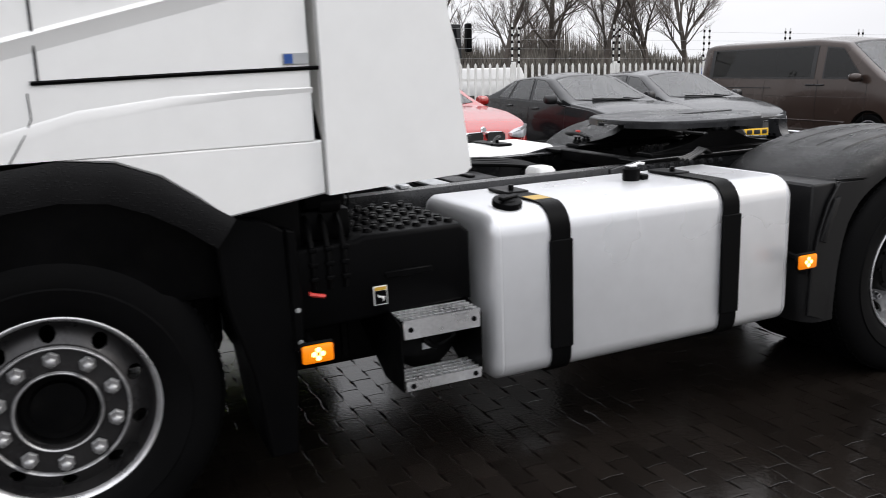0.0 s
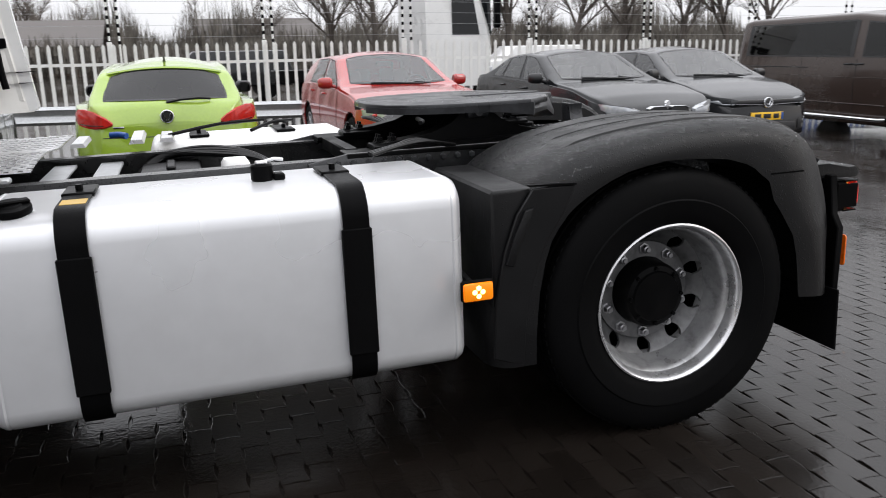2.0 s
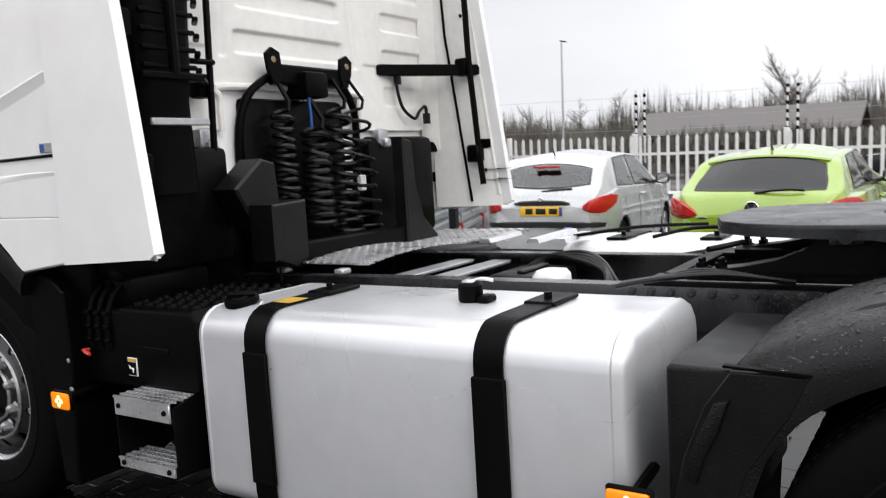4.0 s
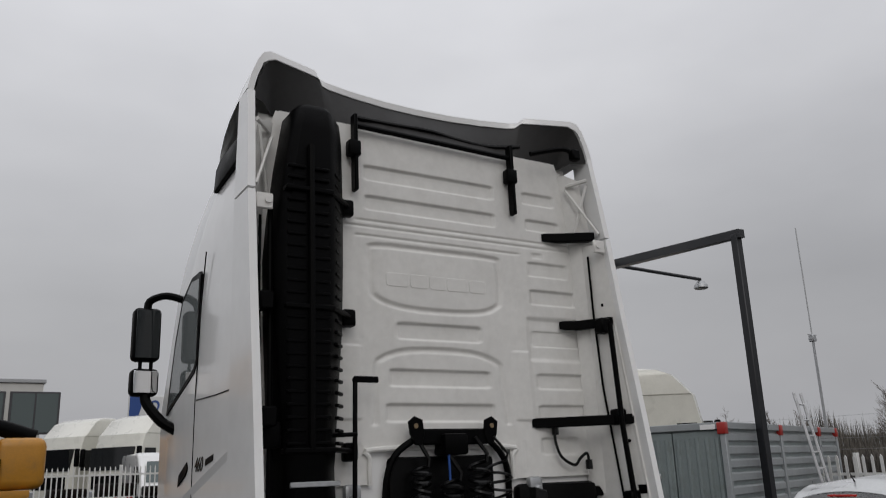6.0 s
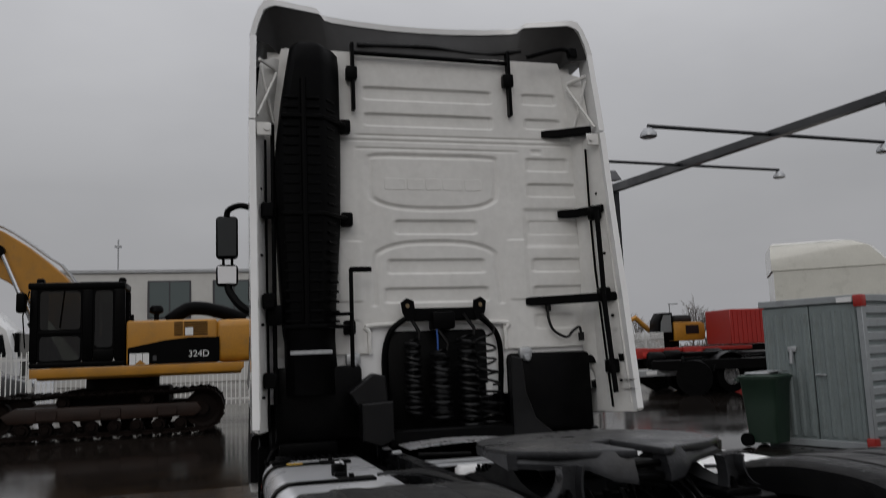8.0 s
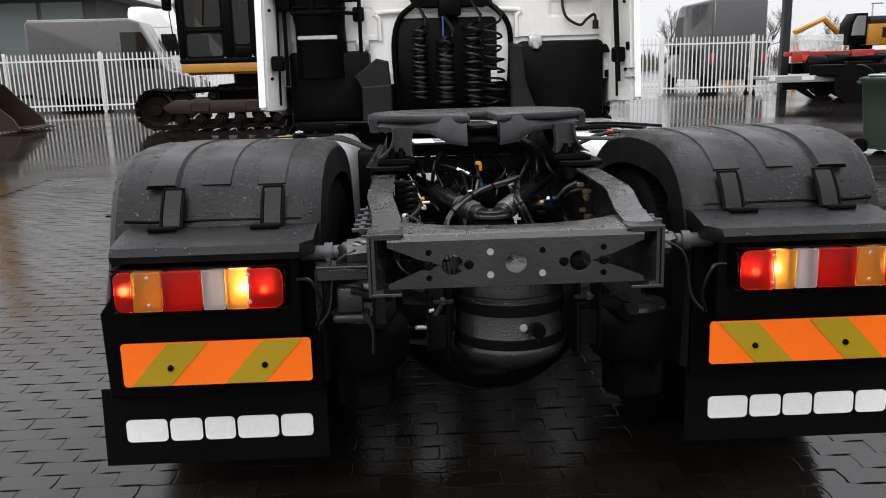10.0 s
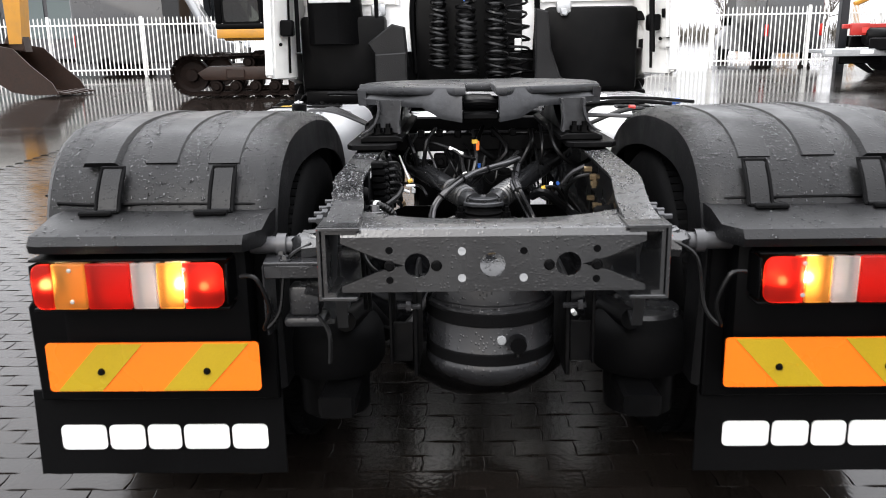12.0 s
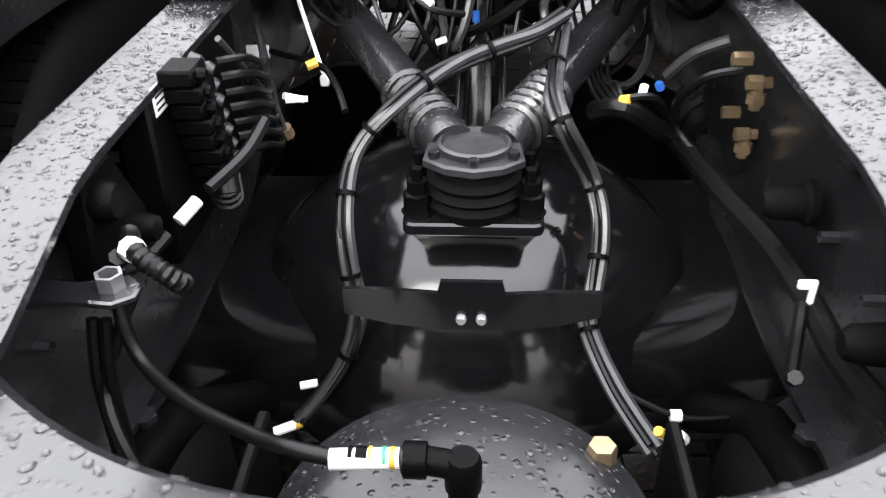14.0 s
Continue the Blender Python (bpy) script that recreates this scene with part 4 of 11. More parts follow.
# rear crossmember: a pierced face under a scooped top flange
def crossmember_face(bm, y0, y1):
    """One plate, notched at both ends, with three round holes: a fine grid fitted to its edges."""
    centres, r = (-0.172, 0.0, 0.172), 0.029
    rim = {}
    def half(x):
        """The plate's open notch at its ends: the heights left out at x."""
        u = (abs(x) - 0.262) / 0.083
        return None if u < 0 else (0.848 - 0.034 * u, 0.88 + 0.035 * u)
    strips = []
    xs_ = sorted({round(c + r * math.cos(math.pi * k / 16), 6) for c in centres for k in range(17)} | {-0.345, -0.30, -0.262, -0.0865, 0.0865, 0.262, 0.30, 0.345})
    for x in xs_:
        gap = half(x)
        near = [c for c in centres if abs(x - c) <= r + 1e-6]
        if gap:
            lo, hi = gap
        elif near:
            h = math.sqrt(max(r * r - (x - near[0]) ** 2, 0.0))
            lo, hi = 0.862 - h, 0.862 + h
        else:
            lo = hi = 0.864
        strips.append((x, lo, hi))
    def vert(x, y, z):
        k = (round(x, 5), round(y, 5), round(z, 5))
        if k not in rim:
            rim[k] = bm.verts.new((x, y, z))
        return rim[k]
    def face(*c):
        vs = []
        for v in (vert(*p) for p in c):
            if v not in vs:
                vs.append(v)
        if len(vs) > 2:
            bm.faces.new(vs)
    for (xa, la, ha), (xb, lb, hb) in zip(strips, strips[1:]):
        for z0a, z1a, z0b, z1b in ((0.80, la, 0.80, lb), (ha, 0.928, hb, 0.928)):
            for y in (y0, y1):
                face((xa, y, z0a), (xb, y, z0b), (xb, y, z1b), (xa, y, z1a))
            for za, zb in ((z0a, z0b), (z1a, z1b)):
                if not (abs(la - ha) < 1e-6 and abs(lb - hb) < 1e-6 and za in (la, ha)):
                    face((xa, y0, za), (xb, y0, zb), (xb, y1, zb), (xa, y1, za))
    for x, lo, hi in (strips[0], strips[-1]):
        for a, b in ((0.80, lo), (hi, 0.928)):
            face((x, y0, a), (x, y1, a), (x, y1, b), (x, y0, b))


bm = B()
crossmember_face(bm, 0.222, 0.231)
cross = part("rear_crossmember", bm, STEEL, truck, "dark grey pierced rear crossmember beaded with rain", smooth=False)
bm = B()
N = 28
top = []
for i in range(N + 1):
    x = -0.345 + 0.69 * i / N
    yf = 0.320 + 0.112 * (abs(x) / 0.33) ** 2.6
    top.append([(x, 0.2225, 0.9285), (x, 0.229, 0.9445), (x, 0.242, 0.949), (x, yf - 0.01, 0.951 + 0.02 * (yf - 0.3)), (x, yf, 0.944 + 0.02 * (yf - 0.3)), (x, yf, 0.938), (x, 0.245, 0.938), (x, 0.232, 0.9285)])
loft(bm, top)
part("top_flange", bm, STEEL, cross)
bm = B()
lathe(bm, [(0.0, 0.010), (0.008, 0.010), (0.0095, 0.004), (0.013, 0.003), (0.013, 0.0)], 10)
repeat("bolt", bm, STEELD, cross, [at(x, 0.222, 0.862) @ AYN for x in (-0.235, -0.128, 0.128, 0.235)])
bm = B()
lathe(bm, [(0.0, 0.0012), (0.0085, 0.0012), (0.0085, 0.0)], 14)
repeat("bolt_hole", bm, BLACKP, cross, [at(x, 0.222, z) @ AYN for x, z in ((-0.235, 0.898), (-0.235, 0.828), (0.235, 0.898), (0.235, 0.828), (0.07, 0.895))])
bm = B()
lathe(bm, [(0.0, 0.0012), (0.0095, 0.0012), (0.0095, 0.0)], 14)
repeat("bare_spot", bm, GALV, cross, [at(x, 0.222, z) @ AYN for x, z in ((-0.07, 0.832), (0.07, 0.832), (-0.07, 0.895))])
# folded rail ends either side of it
for s in (-1, 1):
    bm = B()
    prism(bm, [(s * 0.39, 0.945), (s * 0.30, 0.945), (s * 0.30, 0.953), (s * 0.398, 0.953), (s * 0.398, 0.782), (s * 0.31, 0.782), (s * 0.31, 0.790), (s * 0.39, 0.790)], 'y', 0.212, 0.34, 0.001, 1)
    part("rail_end", bm, STEEL, cross)

bm = B()
prism(bm, [(-0.565, 0.44), (-0.55, 0.325), (-0.405, 0.325), (-0.40, 0.44)], 'z', 0.838, 0.846, 0.002, 1)
prism(bm, [(0.44, 0.838), (0.328, 0.838), (0.328, 0.70), (0.345, 0.655), (0.44, 0.64)], 'x', -0.555, -0.549, 0.002, 1)
box(bm, -0.549, -0.405, 0.325, 0.331, 0.806, 0.838, 0.002, 1)
bk = part("side_bracket", bm, TANKB, truck, "bent wet black bracket beside the rail end")
bm = B()
box(bm, -0.50, -0.425, 0.36, 0.42, 0.70, 0.775, 0.008, 2)
box(bm, -0.515, -0.41, 0.35, 0.43, 0.672, 0.698, 0.010, 2)
tube(bm, [(-0.41, 0.375, 0.75), (-0.455, 0.355, 0.77)], 0.012, 8)
valve = part("level_valve", bm, TANKB, truck, "black air valve under its bracket")
bm = B()
tube(bm, [(-0.43, 0.36, 0.70), (-0.40, 0.34, 0.66), (-0.40, 0.33, 0.585)], 0.006, 6, 4)
part("air_line", bm, CABLE, valve)
bm = B()
lathe(bm, [(0.0, 0.012), (0.010, 0.012), (0.012, 0.004), (0.016, 0.003), (0.016, 0.0)], 6)
repeat("bolt", bm, TANKB, bk, [at(-0.52, 0.40, 0.846), at(-0.50, 0.345, 0.846)])

# ---- fifth wheel ----
bm = B()
FW = [(-0.435, 1.47), (-0.435, 1.44), (-0.30, 1.30), (-0.13, 1.23), (-0.085, 1.18), (-0.05, 1.18), (-0.05, 1.60), (0.05, 1.60), (0.05, 1.18), (0.085, 1.18), (0.13, 1.23), (0.30, 1.30), (0.435, 1.44), (0.435, 1.47),
      (0.455, 1.62), (0.44, 1.80), (0.38, 1.95), (0.28, 2.05), (0.12, 2.10), (-0.12, 2.10), (-0.28, 2.05), (-0.38, 1.95), (-0.44, 1.80), (-0.455, 1.62)]
prism(bm, FW, 'z', 1.192, 1.219, 0.006, 2)
fifth = part("fifth_wheel", bm, GREASE, truck, "greasy wet fifth wheel coupling plate")
bm = B()
# thick rear skirt with a sloping face, broken by the jaw mouth
for s in (-1, 1):
    rings = []
    for x, yr, zb in ((0.062, 1.165, 1.105), (0.13, 1.19, 1.115), (0.20, 1.255, 1.15), (0.43, 1.43, 1.155)):
        rings.append([(s * x, yr, zb), (s * x, yr - 0.004, zb + 0.02), (s * x, yr + 0.03, 1.214), (s * x, yr + 0.12, 1.200), (s * x, yr + 0.10, zb)])
    loft(bm, rings)
    rings = []
    for y, x in ((1.43, 0.437), (1.6, 0.452), (1.8, 0.44), (1.95, 0.38), (2.05, 0.28), (2.10, 0.12)):
        zb = 1.150 + 0.028 * min(1.0, (y - 1.43) / 0.2)
        rings.append([(s * x, y, zb), (s * (x + 0.004), y, 1.205), (s * (x - 0.03), y - 0.02, 1.205), (s * (x - 0.03), y - 0.02, zb)])
    loft(bm, rings)
part("skirt", bm, GREASE, fifth)
bm = B()
box(bm, -0.062, 0.062, 1.20, 1.36, 1.11, 1.135, 0.006, 1)
box(bm, -0.055, 0.055, 1.28, 1.60, 1.14, 1.178, 0.012, 2)
tube(bm, [(-0.05, 1.225, 1.165), (0.0, 1.21, 1.17), (0.05, 1.225, 1.165)], 0.014, 8, 4)
part("lock_jaw", bm, STEELD, fifth)
SADDLE = [(1.155, 1.046), (1.155, 1.066), (1.25, 1.07), (1.37, 1.082), (1.47, 1.102), (1.55, 1.135), (1.595, 1.17), (1.60, 1.20), (1.74, 1.20), (1.745, 1.17), (1.79, 1.135), (1.87, 1.102), (1.97, 1.082), (2.07, 1.07), (2.13, 1.066), (2.13, 1.046)]
for s in (-1, 1):
    bm = B()
    for xa, xb in ((0.283, 0.296), (0.362, 0.376)):
        prism(bm, SADDLE, 'x', *sorted((s * xa, s * xb)), 0.002, 1)
    rings = []
    for y, z in SADDLE[2:-2]:
        rings.append([(s * 0.29, y, z), (s * 0.37, y, z), (s * 0.37, y, z - 0.014), (s * 0.29, y, z - 0.014)])
    loft(bm, rings)
    prism(bm, [(s * 0.262, 1.045), (s * 0.262, 1.058), (s * 0.283, 1.066), (s * 0.378, 1.066), (s * 0.402, 1.058), (s * 0.402, 1.045)], 'y', 1.15, 2.135, 0.003, 1)
    ped = part("pedestal", bm, STEELD, fifth, "black cast saddle pedestal")
    # hollow flared end of the casting
    edge_out = [(0.400, 1.072), (0.375, 1.086), (0.357, 1.106), (0.347, 1.130), (0.342, 1.155), (0.345, 1.180)]
    edge_in = [(0.262, 1.180), (0.268, 1.150), (0.272, 1.110), (0.268, 1.072)]
    bm = B()
    prism(bm, [(s * x, z) for x, z in edge_out + edge_in], 'y', 1.200, 1.212)
    for edge in (edge_out, edge_in):
        q = 0.008 if edge is edge_in else -0.008
        loft(bm, [[(s * x, 1.150, z), (s * x, 1.203, z), (s * (x + q), 1.203, z), (s * (x + q), 1.150, z)] for x, z in edge])
    part("flared_end", bm, GREASE, ped)
    bm = B()
    box(bm, *sorted((s * 0.27, s * 0.40)), 1.62, 1.72, 1.15, 1.205, 0.012, 2)
    lathe(bm, [(0.0, 0.012), (0.022, 0.012), (0.026, 0.008), (0.026, 0.0)], 16, at(s * 0.40, 1.67, 1.18) @ (AX if s > 0 else AXN))
    part("pivot_lug", bm, GREASE, ped)
    bm = B()
    lathe(bm, [(0.0, 0.034), (0.008, 0.034), (0.008, 0.020), (0.015, 0.020), (0.015, 0.004), (0.021, 0.004), (0.021, 0.0)], 6)
    repeat("bolt", bm, STEELD, ped, [at(s * x, y, 1.070) for x in (0.312, 0.345) for y in (1.185, 1.245, 2.04, 2.10)])
    bm = B()
    prism(bm, [(s * 0.30, 1.10), (s * 0.425, 1.10), (s * 0.445, 1.14), (s * 0.445, 2.26), (s * 0.28, 2.26), (s * 0.28, 1.12)], 'z', 1.024, 1.043, 0.003, 1)
    part("base_plate", bm, STEELD, fifth)
for y in (1.385, 2.18):
    bm = B()
    box(bm, -0.30, 0.30, y, y + 0.06, 0.985, 1.047, 0.006, 1)
    part("cross_bar", bm, STEELD, fifth)
bm = B()
tube(bm, [(-0.42, 1.95, 1.165), (-0.60, 1.98, 1.17), (-0.635, 2.0, 1.168)], 0.009, 7)
part("release_handle", bm, STEELD, fifth)
bm = B()
tube(bm, [(0.4, 1.5, 1.10), (0.75, 1.45, 1.09), (0.9, 1.35, 1.06)], 0.008, 7)
part("release_handle", bm, HOSEG, fifth)
for x0, y0, x1, y1 in ((0.60, 2.95, 1.06, 2.44), (0.56, 2.55, 0.92, 2.30)):
    bm = B()
    tube(bm, [(x0, y0, 1.075), ((x0 + x1) / 2, (y0 + y1) / 2, 1.095), (x1, y1, 1.085)], 0.009, 7, 3)
    part("long_rod", bm, STEELD, truck, "thin black rod lying over the tank")


# ================= the cab =================
def plan(z):
    """The cab's half outline in plan at height z: pairs of x and y from the back to the nose."""
    if z < 2.2:
        f, w = 6.33, 1.25
    elif z < 3.0:
        u = (z - 2.2) / 0.8
        f, w = 6.33 - 0.45 * u, 1.25 - 0.02 * u
    else:
        u = (z - 3.0) / 0.9
        f, w = 5.88 - 1.30 * u ** 1.1, 1.23 - 0.14 * u ** 2
    d = f - 5.0 if f > 5.2 else 0.2
    back = 4.135
    fy = [back, back + (f - back) * 0.55, f - d * 0.36, f - d * 0.14, f - d * 0.04, f]
    fx = [w, w, w * 0.985, w * 0.90, w * 0.60, 0.0]
    return list(zip(fx, fy))


bm = B()
rings = []
for z in (1.345, 1.6, 1.9, 2.2, 2.5, 2.8, 3.0, 3.2, 3.4, 3.55, 3.68, 3.78):
    h = plan(z)
    rings.append([(x, y, z) for x, y in h] + [(-x, y, z) for x, y in h[-2::-1]])
loft(bm, rings)
cab = part("cab", bm, WHITE, truck, "white high-roof sleeper cab", smooth=50)
for s in (-1, 1):
    # lower side panels round the wheel arch
    bm = B()
    prism(bm, [(4.11, 1.175), (4.425, 1.132), (4.50, 1.20), (4.60, 1.275), (4.72, 1.325), (4.87, 1.344), (4.11, 1.3445)], 'x', *sorted((s * 1.25, s * 1.18)), 0.006, 1)
    prism(bm, [(5.05, 1.3445), (5.20, 1.26), (5.36, 1.14), (5.47, 1.0), (5.50, 0.62), (6.1, 0.60), (6.15, 1.3445)], 'x', *sorted((s * 1.245, s * 1.1)), 0.01, 2)
    part("lower_panel", bm, WHITE, cab)
    # black arch trim
    bm = B()
    arch = [(4.40, 1.128), (4.50, 1.198), (4.60, 1.272), (4.72, 1.322), (4.87, 1.342), (5.05, 1.325), (5.20, 1.25), (5.36, 1.13), (5.47, 0.98), (5.49, 0.70)]
    inn = [(4.46, 1.04), (4.55, 1.11), (4.65, 1.17), (4.75, 1.21), (4.88, 1.225), (5.02, 1.21), (5.14, 1.15), (5.27, 1.05), (5.37, 0.93), (5.40, 0.70)]
    rings = []
    for (y, z), (yi, zi) in zip(arch, inn):
        rings.append([(s * 1.256, y, z), (s * 1.262, (y * 2 + yi) / 3, (z * 2 + zi) / 3), (s * 1.245, yi, zi), (s * 0.80, yi, zi), (s * 0.80, y, z)])
    loft(bm, rings)
    part("wheel_arch", bm, GUARDP, cab, "black plastic wheel arch trim")
    # flap behind the front wheel
    bm = B()
    prism(bm, [(4.46, 1.04), (4.40, 1.13), (4.30, 1.10), (4.245, 1.065), (4.235, 0.62), (4.26, 0.30), (4.35, 0.30), (4.385, 0.60), (4.45, 0.85)], 'x', *sorted((s * 1.215, s * 0.85)), 0.008, 1)
    prism(bm, [(4.245, 1.07), (4.215, 1.06), (4.205, 0.80), (4.215, 0.66), (4.245, 0.66)], 'x', *sorted((s * 1.225, s * 1.12)), 0.006, 1)
    part("front_flap", bm, BLACKP, truck, "black flap behind the front wheel")
    bm = B()
    for z in (0.66, 0.69, 0.80):
        lathe(bm, [(0.0, 0.006), (0.009, 0.005), (0.01, 0.0)], 8, at(s * 1.222, 4.225, z) @ (AX if s > 0 else AXN))
    part("flap_screws", bm, GALV, truck)


def seam(pts, s=-1, x=1.2505, r=0.006, name="panel_gap", material=None):
    bm = B()
    tube(bm, [(s * x, y, z) for y, z in pts], r, 6)
    return part(name, bm, material or BLACKP, cab)


seam([(4.09, 1.566), (4.50, 1.562), (4.905, 1.555)], r=0.0065)
seam([(4.915, 1.53), (4.915, 1.46), (4.935, 1.42), (4.99, 1.335)], r=0.002)
for q in (-1, 1):
    seam([(4.885, 1.55), (4.875, 2.20), (4.82, 2.75), (4.74, 3.085)], q, r=0.004)
    seam([(4.04, 2.17), (4.45, 2.175), (4.85, 2.19)], q, r=0.004)
for s in (-1, 1):
    bm = B()
    rr = []
    for k, (y, z) in enumerate(((5.0, 1.40), (4.8, 1.455), (4.55, 1.485), (4.3, 1.497), (4.13, 1.50))):
        h = 0.028 * (1 - k / 6)
        rr.append([(s * 1.249, y, z - h), (s * 1.2535, y, z + h * 0.6), (s * 1.249, y, z + h)])
    loft(bm, rr)
    part("pressed_crease", bm, WHITE, cab)
bm = B()
box(bm, -1.2545, -1.25, 4.135, 4.215, 1.578, 1.612, 0.001, 1)
bd = part("badge", bm, GALV, cab, "small square badge and grey lettering bar")
bm = B()
box(bm, -1.256, -1.2547, 4.185, 4.212, 1.581, 1.609, 0.0005, 1)
part("badge_field", bm, BLUEP, bd)
cu = bpy.data.curves.new("power_number", 'FONT')
cu.body = "460"
cu.size = 0.115
cu.shear = 0.3
cu.extrude = 0.002
tmp = bpy.data.objects.new("power_number", cu)
me = bpy.data.meshes.new_from_object(tmp)
bpy.data.objects.remove(tmp)
bm = B()
bm.from_mesh(me)
bmesh.ops.transform(bm, matrix=Matrix(((0, 0, -1, -1.2525), (-1, 0, 0, 4.83), (0, 1, 0, 1.775), (0, 0, 0, 1))), verts=bm.verts)
part("power_number", bm, STEEL, cab, "grey raised model number")
bm = B()
prism(bm, [(4.60, 1.800), (4.45, 1.822), (4.445, 1.856), (4.595, 1.836)], 'x', -1.2545, -1.25, 0.001, 1)
part("mark_bar", bm, STEELD, cab, "dark lettering bar")
for s in (-1, 1):
    bm = B()
    rr = []
    for y, z, h in ((5.72, 1.475, 1.0), (5.25, 1.585, 1.0), (4.60, 1.745, 1.0), (4.22, 1.835, 0.9), (4.0, 1.885, 0.7), (3.86, 1.935, 0.3)):
        rr.append([(s * 1.2485, y, z - 0.045 * h), (s * (1.2505 + 0.006 * h), y, z - 0.01 * h), (s * (1.251 + 0.011 * h), y, z + 0.006), (s * 1.2485, y, z + 0.02 * h)])
    loft(bm, rr)
    part("pressed_crease", bm, WHITE, cab)
# side window, frame and door handle
for s in (-1, 1):
    bm = B()
    prism(bm, [(5.62, 2.17), (5.30, 2.25), (4.93, 2.36), (4.87, 2.42), (4.85, 2.97), (4.88, 2.995), (5.07, 2.995), (5.30, 2.895), (5.46, 2.62)], 'x', *sorted((s * 1.232, s * 1.2515)), 0.003, 1)
    fr_ = part("window_frame", bm, BLACKP, cab)
    bm = B()
    prism(bm, [(5.56, 2.21), (5.30, 2.28), (4.94, 2.39), (4.895, 2.44), (4.88, 2.95), (5.06, 2.965), (5.27, 2.87), (5.42, 2.61)], 'x', *sorted((s * 1.25, s * 1.2535)), 0.001, 1)
    part("side_window", bm, GLASSC, fr_)
    bm = B()
    prism(bm, [(5.20, 1.70), (5.02, 1.76), (4.98, 1.80), (5.0, 1.84), (5.18, 1.77)], 'x', *sorted((s * 1.25, s * 1.258)), 0.003, 1)
    part("door_handle", bm, BLACKP, cab)
    # roof side deflector, dark
    bm = B()
    prism(bm, [(4.76, 3.48), (4.72, 3.62), (4.62, 3.66), (4.16, 3.68), (4.15, 3.54), (4.60, 3.50)], 'x', *sorted((s * 1.175, s * 1.215)), 0.008, 2)
    part("roof_deflector", bm, BLACKP, cab, "black roof side deflector")
    # mirrors on their arms
    bm = B()
    tube(bm, [(s * 1.22, 5.42, 2.93), (s * 1.32, 5.47, 2.96), (s * 1.41, 5.54, 2.93), (s * 1.42, 5.54, 2.85)], 0.026, 8, 4)
    arm = part("mirror_arm", bm, BLACKP, cab)
    bm = B()
    tube(bm, [(s * 1.22, 5.40, 2.05), (s * 1.32, 5.45, 2.12), (s * 1.40, 5.52, 2.24), (s * 1.41, 5.54, 2.30)], 0.034, 8, 4)
    part("mirror_arm", bm, BLACKP, cab)
    bm = B()
    tube(bm, [(s * 1.38, 5.55, 2.46), (s * 1.38, 5.55, 2.54)], 0.012, 6)
    part("mirror_link", bm, BLACKP, cab)
    bm = B()
    tube(bm, [(s * 1.45, 5.55, 2.46), (s * 1.45, 5.55, 2.54)], 0.012, 6)
    part("mirror_link", bm, BLACKP, cab)
    for z0, z1, mname in ((2.52, 2.88, "main_mirror"), (2.29, 2.47, "wide_mirror")):
        bm = B()
        box(bm, *sorted((s * 1.33, s * 1.51)), 5.50, 5.62, z0, z1, 0.035, 4)
        mi = part(mname, bm, BLACKP, cab, "black mirror housing")
        bm = B()
        box(bm, *sorted((s * 1.345, s * 1.495)), 5.496, 5.5015, z0 + 0.018, z1 - 0.018, 0.002, 1)
        part("mirror_glass", bm, MIRROR if mname == "wide_mirror" else GLASSD, mi)


# ---- cab back wall with its pressings ----
def wall_edge(z):
    return lerp_line([(1.60, 1.155), (3.0, 1.15), (3.42, 1.105), (3.70, 1.075), (3.81, 1.04)], z)


